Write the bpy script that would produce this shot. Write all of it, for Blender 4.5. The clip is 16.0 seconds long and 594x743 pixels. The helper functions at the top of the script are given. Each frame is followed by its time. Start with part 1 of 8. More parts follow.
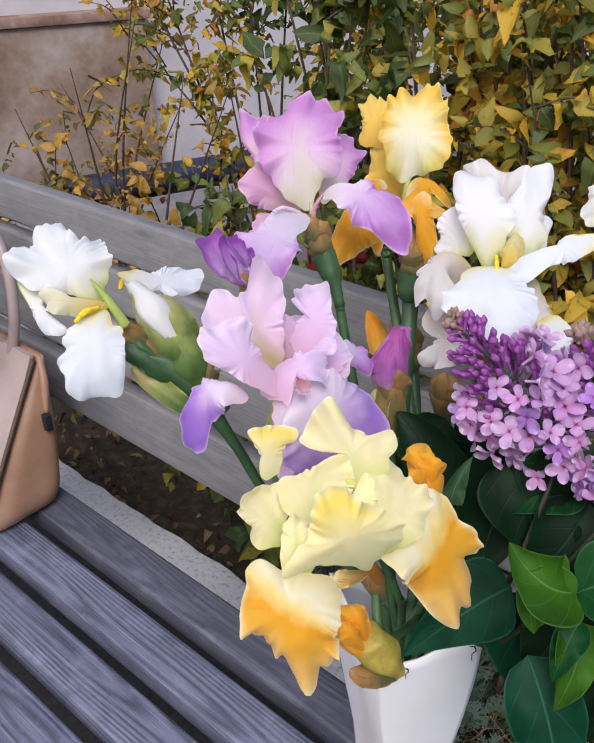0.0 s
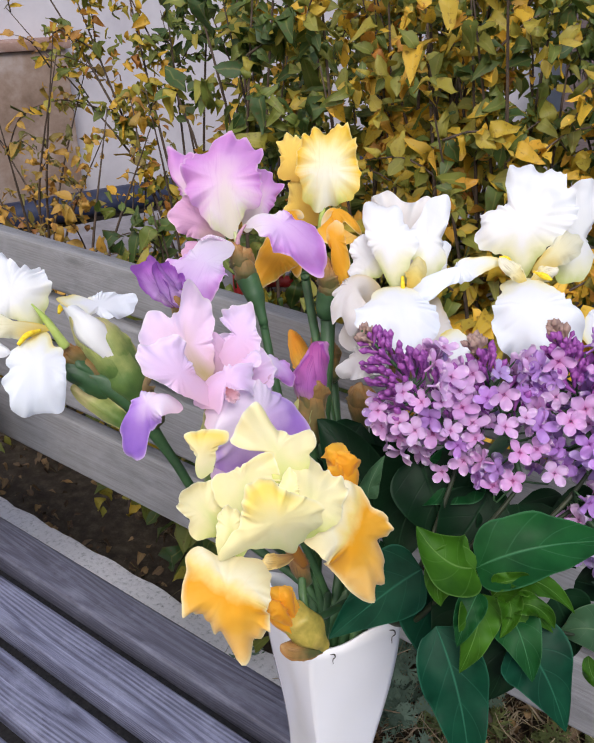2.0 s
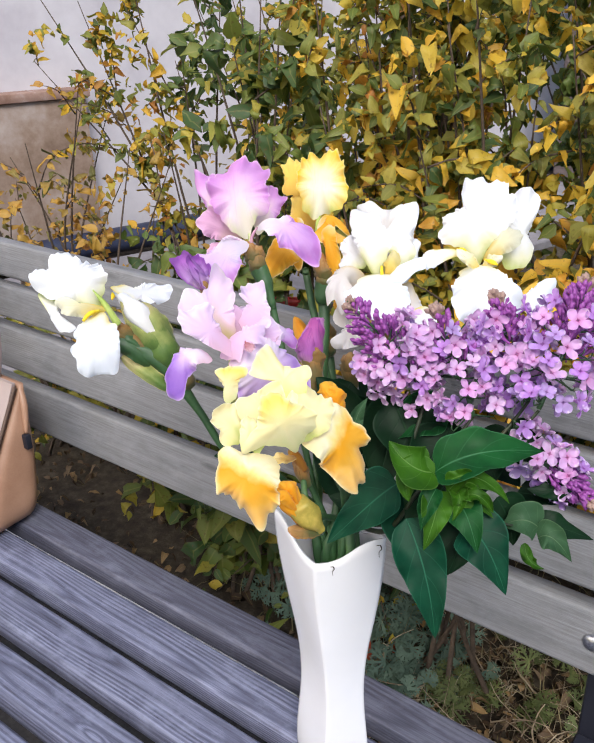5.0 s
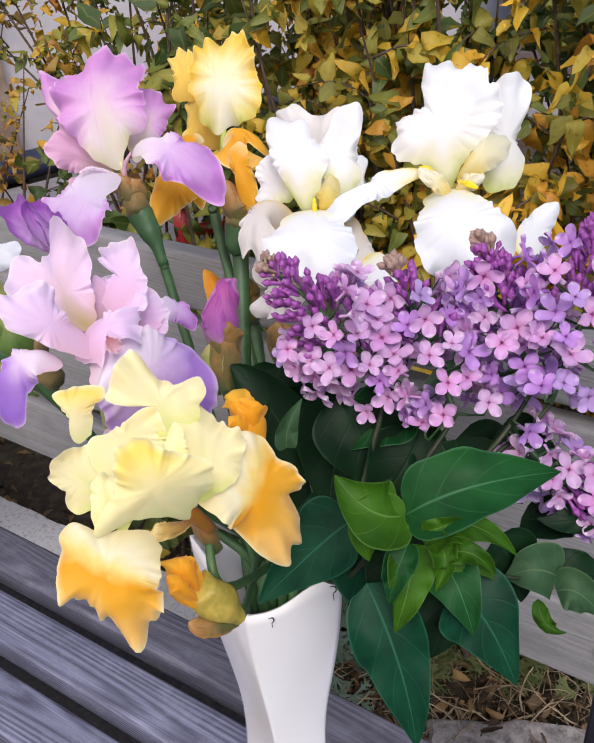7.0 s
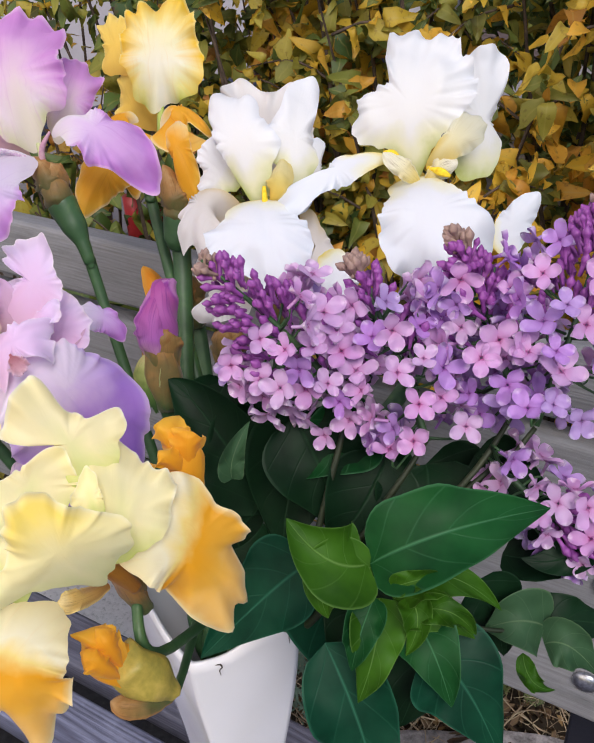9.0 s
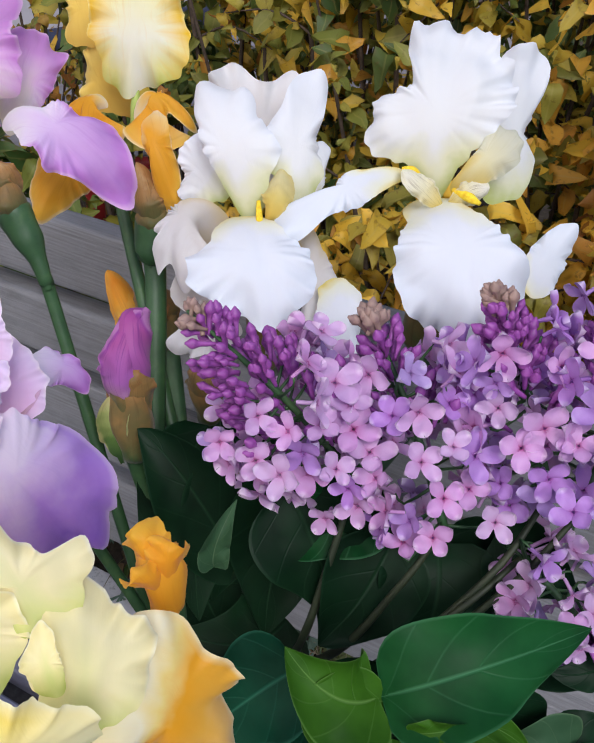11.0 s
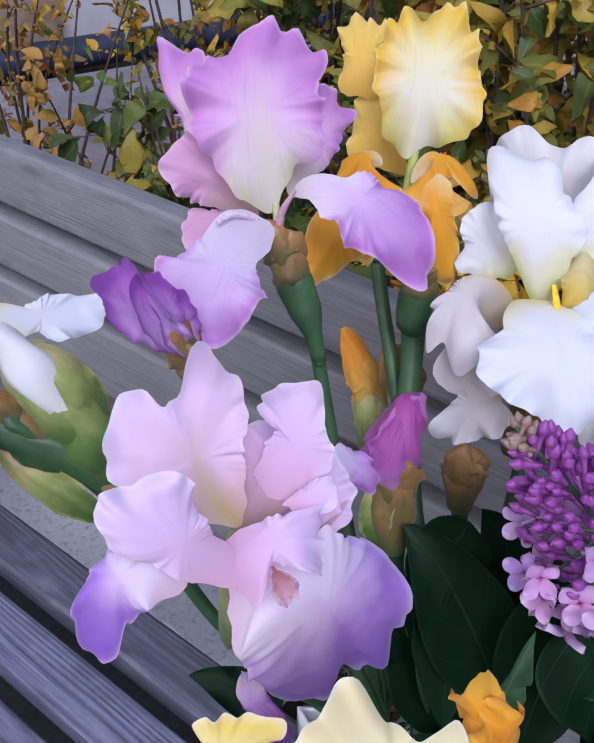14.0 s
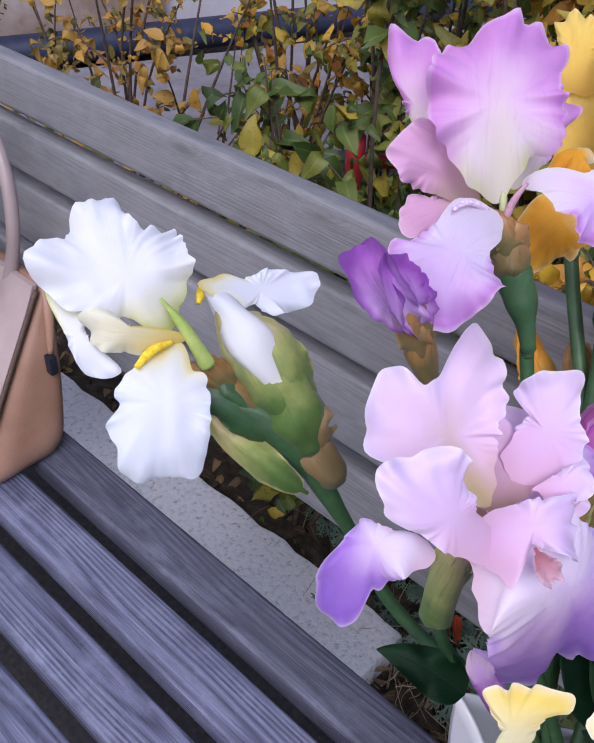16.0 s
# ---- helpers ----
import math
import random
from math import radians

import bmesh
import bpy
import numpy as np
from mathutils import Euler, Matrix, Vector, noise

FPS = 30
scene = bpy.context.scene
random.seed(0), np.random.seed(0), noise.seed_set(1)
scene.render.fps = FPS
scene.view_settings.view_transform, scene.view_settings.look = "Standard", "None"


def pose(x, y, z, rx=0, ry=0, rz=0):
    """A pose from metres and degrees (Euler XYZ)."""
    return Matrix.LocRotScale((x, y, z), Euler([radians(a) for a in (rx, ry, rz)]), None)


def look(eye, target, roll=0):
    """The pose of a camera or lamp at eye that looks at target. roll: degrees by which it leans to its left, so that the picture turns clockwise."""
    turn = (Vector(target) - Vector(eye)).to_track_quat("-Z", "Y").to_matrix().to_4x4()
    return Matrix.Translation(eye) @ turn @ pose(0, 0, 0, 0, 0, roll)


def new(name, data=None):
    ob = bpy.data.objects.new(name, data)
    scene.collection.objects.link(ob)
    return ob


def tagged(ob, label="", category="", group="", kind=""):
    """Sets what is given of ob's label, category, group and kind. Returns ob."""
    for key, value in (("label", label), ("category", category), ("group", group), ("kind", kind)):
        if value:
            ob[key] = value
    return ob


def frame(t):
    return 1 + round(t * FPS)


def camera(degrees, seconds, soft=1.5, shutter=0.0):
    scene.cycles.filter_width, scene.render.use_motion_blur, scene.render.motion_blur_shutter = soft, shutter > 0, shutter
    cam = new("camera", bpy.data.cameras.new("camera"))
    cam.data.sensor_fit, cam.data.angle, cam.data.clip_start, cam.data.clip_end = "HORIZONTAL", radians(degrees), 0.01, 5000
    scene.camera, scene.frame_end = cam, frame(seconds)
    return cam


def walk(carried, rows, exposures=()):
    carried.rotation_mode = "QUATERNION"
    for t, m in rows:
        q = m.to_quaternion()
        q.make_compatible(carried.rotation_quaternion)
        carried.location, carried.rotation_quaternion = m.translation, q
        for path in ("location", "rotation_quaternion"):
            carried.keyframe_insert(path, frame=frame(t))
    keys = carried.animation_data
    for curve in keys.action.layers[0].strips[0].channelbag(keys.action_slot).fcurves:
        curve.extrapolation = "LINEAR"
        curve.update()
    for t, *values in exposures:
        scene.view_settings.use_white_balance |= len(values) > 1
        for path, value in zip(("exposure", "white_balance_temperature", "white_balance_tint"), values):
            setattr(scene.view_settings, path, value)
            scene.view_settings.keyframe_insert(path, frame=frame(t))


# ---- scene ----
cam = camera(40.17, 16.0, soft=1.6)
PATH = [
    (0, (0.0043, 0.0015, 1.3223), (-1.1759, 1.2882, 0.3468), -1.41),
    (0.5, (0.0323, -0.0007, 1.3240), (-1.1357, 1.3173, 0.3759), -2.13),
    (1, (0.0354, -0.0008, 1.3298), (-1.1123, 1.3363, 0.3837), -1.37),
    (1.5, (-0.0176, 0.0251, 1.3294), (-1.0342, 1.4283, 0.3307), -0.60),
    (2, (0.0433, -0.0430, 1.3438), (-1.0176, 1.3782, 0.4193), -0.17),
    (2.5, (0.0974, -0.1107, 1.3551), (-1.0172, 1.2992, 0.4777), -0.58),
    (3, (0.1378, -0.1317, 1.3637), (-0.9847, 1.2993, 0.5317), -1.93),
    (5.5, (0.1701, -0.2021, 1.3613), (-0.9268, 1.2413, 0.5166), -1.20),
    (6, (0.1187, -0.1411, 1.3454), (-0.9425, 1.2778, 0.4177), -0.96),
    (6.5, (0.0793, -0.0368, 1.3250), (-0.9177, 1.3831, 0.3302), -3.51),
    (7, (0.0488, 0.0320, 1.3027), (-0.9278, 1.4368, 0.2669), -3.98),
    (7.5, (0.0235, 0.0653, 1.2882), (-0.9403, 1.4486, 0.2122), -3.30),
    (8, (0.0255, 0.0738, 1.2844), (-0.9102, 1.4748, 0.2066), -3.68),
    (8.5, (0.0178, 0.0945, 1.2802), (-0.8959, 1.5079, 0.1997), -3.24),
    (9, (0.0139, 0.1010, 1.2773), (-0.8759, 1.5383, 0.2085), -2.76),
    (11.5, (-0.0751, 0.2104, 1.2903), (-0.8126, 1.5998, 0.0551), 2.64),
    (12, (-0.0883, 0.2338, 1.2890), (-0.9353, 1.5505, 0.0445), 0.33),
    (12.5, (-0.1232, 0.2085, 1.3060), (-0.9313, 1.5695, 0.0834), 1.10),
    (13, (-0.1530, 0.1968, 1.3097), (-0.9826, 1.5465, 0.0890), 2.00),
    (13.5, (-0.1679, 0.1897, 1.3068), (-1.0392, 1.5034, 0.0760), 1.91),
    (14, (-0.1765, 0.1752, 1.3061), (-1.1063, 1.4626, 0.0903), 1.93),
    (14.5, (-0.1965, 0.1595, 1.3046), (-1.1637, 1.4150, 0.0846), 2.28),
    (15, (-0.2070, 0.1489, 1.3031), (-1.2046, 1.3763, 0.0791), 2.57),
    (15.5, (-0.2227, 0.1330, 1.3060), (-1.2564, 1.3250, 0.0769), 2.73),
    (16, (-0.2310, 0.1159, 1.3044), (-1.2629, 1.3031, 0.0692), 3.17),
]
EXPOSURES = [(0.0, 0.22, 6400, 14), (1.5, 0.27, 6400, 14), (3.0, 0.48, 6500, 12), (5.5, 0.63, 6500, 10), (7.0, 0.35, 6650, 15), (9.0, 0.17, 6550, 15), (11.5, 0.05, 6000, 14), (13.0, 0.03, 5700, 21), (14.5, 0.07, 5600, 22), (16.0, 0.2, 5800, 22)]
walk(cam, [(t, look(eye, target, roll)) for t, eye, target, roll in PATH], EXPOSURES)

# ---- world and light: a bright overcast autumn day ----
world = bpy.data.worlds.new("overcast_sky")
scene.world = world
world.use_nodes = True
wn, wl = world.node_tree.nodes, world.node_tree.links
sky = wn.new("ShaderNodeTexSky")
sky.sky_type, sky.sun_disc = "NISHITA", False
sky.sun_elevation, sky.sun_rotation = radians(40), radians(205)
sky.air_density, sky.dust_density = 1.2, 2.4
wn["Background"].inputs["Strength"].default_value = 0.12
wl.new(sky.outputs[0], wn["Background"].inputs["Color"])
sun_data = bpy.data.lights.new("sun", "SUN")
sun_data.energy, sun_data.angle, sun_data.color = 2.4, radians(28), (1.0, 0.95, 0.88)
sun = new("sun", sun_data)
sun.matrix_world = look((1.5, -1.4, 3.5), (-0.3, 0.4, 0.8))


# ---- materials ----
def mat(name, rough=0.6):
    m = bpy.data.materials.new(name)
    m.use_nodes = True
    n, l = m.node_tree.nodes, m.node_tree.links
    b = n["Principled BSDF"]
    b.inputs["Roughness"].default_value = rough
    return m, n, l, b


def ramp(n, l, fac, stops, mode="LINEAR"):
    r = n.new("ShaderNodeValToRGB")
    r.color_ramp.interpolation = mode
    while len(r.color_ramp.elements) < len(stops):
        r.color_ramp.elements.new(0.5)
    for e, (p, c) in zip(r.color_ramp.elements, stops):
        e.position, e.color = p, (*c, 1)
    l.new(fac, r.inputs[0])
    return r.outputs[0]


def noise_tex(n, l, vec, scale, detail=4.0, rough=0.55):
    t = n.new("ShaderNodeTexNoise")
    t.inputs["Scale"].default_value, t.inputs["Detail"].default_value, t.inputs["Roughness"].default_value = scale, detail, rough
    if vec is not None:
        l.new(vec, t.inputs["Vector"])
    return t.outputs["Fac"]


def coords(n, l, which="Object", scale=(1, 1, 1)):
    c, m = n.new("ShaderNodeTexCoord"), n.new("ShaderNodeMapping")
    m.inputs["Scale"].default_value = scale
    l.new(c.outputs[which], m.inputs["Vector"])
    return m.outputs[0]


def maths(n, l, op, a, b=None, c=None):
    t = n.new("ShaderNodeMath")
    t.operation = op
    for i, v in enumerate((a, b, c)):
        if v is None:
            continue
        if isinstance(v, (int, float)):
            t.inputs[i].default_value = v
        else:
            l.new(v, t.inputs[i])
    return t.outputs[0]


def mix(n, l, fac, a, b, kind="MIX"):
    t = n.new("ShaderNodeMix")
    t.data_type, t.blend_type = "RGBA", kind
    for i, v in ((0, fac), (6, a), (7, b)):
        if isinstance(v, (int, float)):
            t.inputs[i].default_value = v
        elif isinstance(v, tuple):
            t.inputs[i].default_value = (*v, 1)
        else:
            l.new(v, t.inputs[i])
    return t.outputs[2]


def bump(n, l, b, height, strength=0.3, distance=0.002):
    t = n.new("ShaderNodeBump")
    t.inputs["Strength"].default_value, t.inputs["Distance"].default_value = strength, distance
    l.new(height, t.inputs["Height"])
    l.new(t.outputs[0], b.inputs["Normal"])
    return t.outputs[0]


def translucent(m, n, l, b, colour, share):
    """Thin tissue: part of the light passes through."""
    tr, mx = n.new("ShaderNodeBsdfTranslucent"), n.new("ShaderNodeMixShader")
    mx.inputs[0].default_value = share
    l.new(colour, tr.inputs["Color"])
    l.new(b.outputs[0], mx.inputs[1])
    l.new(tr.outputs[0], mx.inputs[2])
    l.new(mx.outputs[0], n["Material Output"].inputs["Surface"])


def petal_mat(name, along, edge, edge_at=0.75, veins=0.25, vein_colour=None, share=0.36, blotch=0.14, core=None, hem=None, streak=0.0):
    """Petal tissue: a colour run from base to tip, another colour towards the margin, fine lengthwise veins."""
    m, n, l, b = mat(name, 0.5)
    uv = n.new("ShaderNodeUVMap")
    sep = n.new("ShaderNodeSeparateXYZ")
    l.new(uv.outputs[0], sep.inputs[0])
    u, v = sep.outputs[0], sep.outputs[1]
    side = maths(n, l, "MULTIPLY", maths(n, l, "ABSOLUTE", maths(n, l, "SUBTRACT", u, 0.5)), 2.0)
    obj = coords(n, l)
    wob = maths(n, l, "MULTIPLY", maths(n, l, "SUBTRACT", noise_tex(n, l, obj, 60, 3), 0.5), blotch * 1.6)
    col = ramp(n, l, maths(n, l, "ADD", v, wob), along)
    out = maths(n, l, "MAXIMUM", maths(n, l, "SUBTRACT", maths(n, l, "MULTIPLY", v, 2.0), 1.0), 0.0)
    rim = maths(n, l, "SQRT", maths(n, l, "ADD", maths(n, l, "MULTIPLY", side, side), maths(n, l, "MULTIPLY", out, out)))
    hem_f = n.new("ShaderNodeMapRange")
    hem_f.inputs[1].default_value, hem_f.inputs[2].default_value = 0.93, 1.0
    l.new(rim, hem_f.inputs[0])
    rim = maths(n, l, "ADD", rim, wob)
    if streak:
        # flames that radiate from the heart of the petal
        d, nrm = n.new("ShaderNodeVectorMath"), n.new("ShaderNodeVectorMath")
        d.operation, nrm.operation = "SUBTRACT", "NORMALIZE"
        d.inputs[1].default_value = (0.5, 0.42, 0.0)
        l.new(uv.outputs[0], d.inputs[0])
        l.new(d.outputs[0], nrm.inputs[0])
        rim = maths(n, l, "ADD", rim, maths(n, l, "MULTIPLY", maths(n, l, "SUBTRACT", noise_tex(n, l, nrm.outputs[0], 3.2, 3, 0.6), 0.5), streak))
    edge_f = n.new("ShaderNodeMapRange")
    edge_f.inputs[1].default_value, edge_f.inputs[2].default_value = edge_at, 1.0
    l.new(rim, edge_f.inputs[0])
    col = mix(n, l, edge_f.outputs[0], col, edge)
    if core:
        cf = n.new("ShaderNodeMapRange")
        cf.inputs[1].default_value, cf.inputs[2].default_value = 0.34, 0.03
        l.new(side, cf.inputs[0])
        fade = n.new("ShaderNodeMapRange")
        fade.inputs[1].default_value, fade.inputs[2].default_value = 0.75, 0.15
        l.new(v, fade.inputs[0])
        col = mix(n, l, maths(n, l, "MULTIPLY", cf.outputs[0], fade.outputs[0]), col, core)
    # veins fan out from the base
    fan = n.new("ShaderNodeCombineXYZ")
    l.new(maths(n, l, "MULTIPLY", u, 30.0), fan.inputs[0])
    l.new(maths(n, l, "MULTIPLY", v, 2.2), fan.inputs[1])
    vein = noise_tex(n, l, fan.outputs[0], 1.0, 3, 0.6)
    line = n.new("ShaderNodeMapRange")
    line.inputs[1].default_value, line.inputs[2].default_value = 0.54, 0.80
    l.new(vein, line.inputs[0])
    dark = vein_colour or tuple(0.72 * c for c in edge)
    col = mix(n, l, maths(n, l, "MULTIPLY", line.outputs[0], veins), col, dark)
    if hem:
        col = mix(n, l, maths(n, l, "MULTIPLY", hem_f.outputs[0], 0.75), col, hem)
    l.new(col, b.inputs["Base Color"])
    b.inputs["Sheen Weight"].default_value = 0.15
    b.inputs["Specular IOR Level"].default_value = 0.25
    h = maths(n, l, "ADD", maths(n, l, "MULTIPLY", vein, 0.45), noise_tex(n, l, obj, 90, 4))
    bump(n, l, b, h, 0.30, 0.0012)
    translucent(m, n, l, b, col, share)
    return m


M_violet = petal_mat("violet_petal", [(0.0, (0.60, 0.62, 0.34)), (0.2, (0.82, 0.72, 0.80)), (0.45, (0.84, 0.58, 0.86)), (0.8, (0.72, 0.38, 0.76))], (0.66, 0.28, 0.72), 0.40, 0.30, (0.56, 0.20, 0.62), core=(0.82, 0.78, 0.66), hem=(0.88, 0.64, 0.88), streak=0.7)
M_violet_pale = petal_mat("pale_violet_fall", [(0.0, (0.84, 0.78, 0.88)), (0.35, (0.82, 0.70, 0.92)), (0.7, (0.76, 0.54, 0.88)), (1.0, (0.60, 0.26, 0.74))], (0.62, 0.28, 0.74), 0.72, 0.25, (0.50, 0.20, 0.64), hem=(0.88, 0.72, 0.88))
M_violet_rose = petal_mat("rosy_violet_petal", [(0.0, (0.56, 0.42, 0.34)), (0.5, (0.66, 0.38, 0.58)), (1.0, (0.74, 0.42, 0.66))], (0.76, 0.46, 0.70), 0.7, 0.3, (0.44, 0.16, 0.40), hem=(0.86, 0.64, 0.74))
M_violet_fall = petal_mat("violet_fall", [(0.0, (0.86, 0.82, 0.88)), (0.2, (0.82, 0.72, 0.92)), (0.55, (0.72, 0.50, 0.88)), (0.85, (0.62, 0.32, 0.78)), (1.0, (0.46, 0.14, 0.60))], (0.56, 0.24, 0.70), 0.72, 0.3, (0.46, 0.18, 0.62), hem=(0.84, 0.60, 0.84))
M_violet_dark = petal_mat("withered_violet", [(0.0, (0.68, 0.56, 0.60)), (0.4, (0.60, 0.38, 0.74)), (0.8, (0.42, 0.15, 0.54)), (1.0, (0.22, 0.06, 0.34))], (0.30, 0.09, 0.44), 0.75, 0.7, (0.24, 0.07, 0.34))
M_yellow = petal_mat("yellow_petal", [(0.0, (0.52, 0.56, 0.08)), (0.16, (0.90, 0.86, 0.34)), (0.34, (0.98, 0.97, 0.76)), (0.7, (0.98, 0.92, 0.50)), (1.0, (0.98, 0.82, 0.22))], (0.95, 0.60, 0.02), 0.42, 0.25, (0.88, 0.50, 0.03), core=(0.97, 0.96, 0.80), hem=(0.97, 0.86, 0.40), streak=0.8)
M_amber = petal_mat("amber_petal", [(0.0, (0.76, 0.50, 0.10)), (0.5, (0.93, 0.64, 0.12)), (1.0, (0.95, 0.72, 0.18))], (0.95, 0.72, 0.18), 0.6, 0.25, (0.70, 0.36, 0.04), hem=(0.95, 0.82, 0.40))
M_orange_fall = petal_mat("orange_fall", [(0.0, (0.94, 0.84, 0.62)), (0.20, (0.93, 0.70, 0.28)), (0.42, (0.88, 0.44, 0.025)), (1.0, (0.86, 0.40, 0.02))], (0.92, 0.56, 0.07), 0.7, 0.3, (0.55, 0.20, 0.02), hem=(0.95, 0.84, 0.56))
M_orange_bud = petal_mat("orange_bud_petal", [(0.0, (0.30, 0.30, 0.06)), (0.35, (0.62, 0.44, 0.10)), (0.7, (0.84, 0.40, 0.03)), (1.0, (0.80, 0.28, 0.01))], (0.80, 0.40, 0.05), 0.8, 0.6, (0.50, 0.20, 0.03))
M_orange = petal_mat("orange_petal", [(0.0, (0.80, 0.36, 0.03)), (0.5, (0.90, 0.42, 0.02)), (1.0, (0.95, 0.55, 0.05))], (0.92, 0.52, 0.05), 0.6, 0.25, (0.70, 0.20, 0.01))
M_white = petal_mat("white_petal", [(0.0, (0.52, 0.58, 0.18)), (0.16, (0.80, 0.80, 0.58)), (0.34, (0.83, 0.84, 0.84)), (1.0, (0.80, 0.83, 0.89))], (0.82, 0.85, 0.91), 0.7, 0.10, (0.72, 0.74, 0.82), 0.25)
M_white_fall = petal_mat("white_fall", [(0.0, (0.80, 0.66, 0.18)), (0.12, (0.86, 0.86, 0.70)), (0.3, (0.81, 0.84, 0.90)), (1.0, (0.77, 0.83, 0.92))], (0.79, 0.85, 0.94), 0.7, 0.10, (0.72, 0.74, 0.84), 0.25)
# white petals at the rear and underneath: grey-tan shade put into the colour
M_white_shade = petal_mat("shaded_white_petal", [(0.0, (0.62, 0.50, 0.28)), (0.25, (0.68, 0.63, 0.58)), (0.7, (0.75, 0.73, 0.74)), (1.0, (0.82, 0.81, 0.82))], (0.83, 0.82, 0.83), 0.75, 0.15, (0.58, 0.52, 0.48), 0.3)
M_pink_olive = petal_mat("olive_ribbed_pink_petal", [(0.0, (0.62, 0.44, 0.44)), (0.16, (0.76, 0.54, 0.66)), (0.42, (0.84, 0.62, 0.82)), (0.75, (0.86, 0.65, 0.86)), (1.0, (0.86, 0.70, 0.94))], (0.87, 0.72, 0.95), 0.66, 0.07, (0.78, 0.48, 0.70), core=(0.46, 0.36, 0.18), hem=(0.94, 0.86, 0.95))
M_pink_light = petal_mat("light_pink_petal", [(0.0, (0.80, 0.54, 0.70)), (0.3, (0.82, 0.56, 0.80)), (0.55, (0.82, 0.60, 0.88)), (1.0, (0.82, 0.68, 0.96))], (0.86, 0.72, 0.94), 0.62, 0.07, (0.78, 0.48, 0.74), hem=(0.95, 0.88, 0.96))
M_pink_in = petal_mat("rose_inner_petal", [(0.0, (0.40, 0.27, 0.18)), (0.4, (0.60, 0.38, 0.50)), (1.0, (0.74, 0.52, 0.72))], (0.78, 0.56, 0.78), 0.75, 0.2, (0.50, 0.26, 0.38))
M_pink_fall = petal_mat("lilac_edged_fall", [(0.0, (0.84, 0.62, 0.74)), (0.22, (0.87, 0.78, 0.92)), (0.45, (0.84, 0.72, 0.95)), (0.60, (0.70, 0.50, 0.90)), (0.76, (0.46, 0.25, 0.80)), (1.0, (0.24, 0.10, 0.62))], (0.52, 0.31, 0.82), 0.84, 0.12, (0.50, 0.30, 0.74), hem=(0.78, 0.64, 0.92))
M_lemon = petal_mat("lemon_petal", [(0.0, (0.52, 0.62, 0.14)), (0.14, (0.78, 0.80, 0.34)), (0.4, (0.95, 0.89, 0.52)), (0.75, (0.96, 0.90, 0.55)), (1.0, (0.95, 0.86, 0.44))], (0.96, 0.88, 0.50), 0.72, 0.05, (0.86, 0.78, 0.30), 0.36, core=(0.70, 0.78, 0.30), hem=(0.97, 0.96, 0.78))
M_lemon_y = petal_mat("bright_lemon_petal", [(0.0, (0.80, 0.84, 0.42)), (0.3, (0.95, 0.90, 0.56)), (0.55, (0.95, 0.86, 0.46)), (0.85, (0.95, 0.76, 0.18)), (1.0, (0.95, 0.72, 0.14))], (0.96, 0.86, 0.46), 0.8, 0.06, (0.86, 0.62, 0.10), 0.36, hem=(0.97, 0.93, 0.66))
M_gold_fall = petal_mat("golden_fall", [(0.0, (0.93, 0.82, 0.46)), (0.14, (0.96, 0.88, 0.54)), (0.32, (0.97, 0.92, 0.66)), (0.44, (0.95, 0.76, 0.26)), (0.56, (0.92, 0.42, 0.015)), (0.74, (0.93, 0.50, 0.06)), (1.0, (0.95, 0.68, 0.30))], (0.95, 0.74, 0.32), 0.86, 0.12, (0.88, 0.44, 0.04), 0.36, hem=(0.97, 0.86, 0.56))
M_haft = petal_mat("veined_haft", [(0.0, (0.36, 0.17, 0.04)), (0.6, (0.70, 0.46, 0.14)), (1.0, (0.92, 0.82, 0.44))], (0.84, 0.66, 0.26), 0.7, 1.0, (0.18, 0.07, 0.02))
M_haft_w = petal_mat("brown_veined_white_haft", [(0.0, (0.80, 0.62, 0.14)), (0.5, (0.84, 0.80, 0.56)), (1.0, (0.86, 0.86, 0.80))], (0.84, 0.82, 0.66), 0.8, 1.0, (0.20, 0.13, 0.03))
M_haft_o = petal_mat("brown_throat", [(0.0, (0.36, 0.16, 0.03)), (1.0, (0.62, 0.30, 0.05))], (0.60, 0.32, 0.06), 0.7, 0.6, (0.20, 0.08, 0.02))
M_purple = petal_mat("purple_bud_petal", [(0.0, (0.56, 0.36, 0.44)), (0.3, (0.48, 0.16, 0.54)), (0.7, (0.52, 0.12, 0.42)), (1.0, (0.34, 0.05, 0.28))], (0.30, 0.06, 0.40), 0.8, 0.9, (0.16, 0.02, 0.26), hem=(0.62, 0.28, 0.56))
M_style_y = petal_mat("yellow_style_arm", [(0.0, (0.85, 0.55, 0.06)), (0.5, (0.74, 0.60, 0.18)), (1.0, (0.80, 0.76, 0.50))], (0.78, 0.66, 0.28), 0.7, 0.3)
M_style_w = petal_mat("cream_style_arm", [(0.0, (0.80, 0.60, 0.12)), (0.4, (0.80, 0.74, 0.46)), (1.0, (0.86, 0.86, 0.74))], (0.84, 0.84, 0.66), 0.7, 0.3, (0.52, 0.46, 0.14))
M_throat = petal_mat("dark_throat", [(0.0, (0.36, 0.10, 0.12)), (1.0, (0.70, 0.46, 0.55))], (0.72, 0.50, 0.62), 0.7, 0.5, (0.30, 0.06, 0.10))


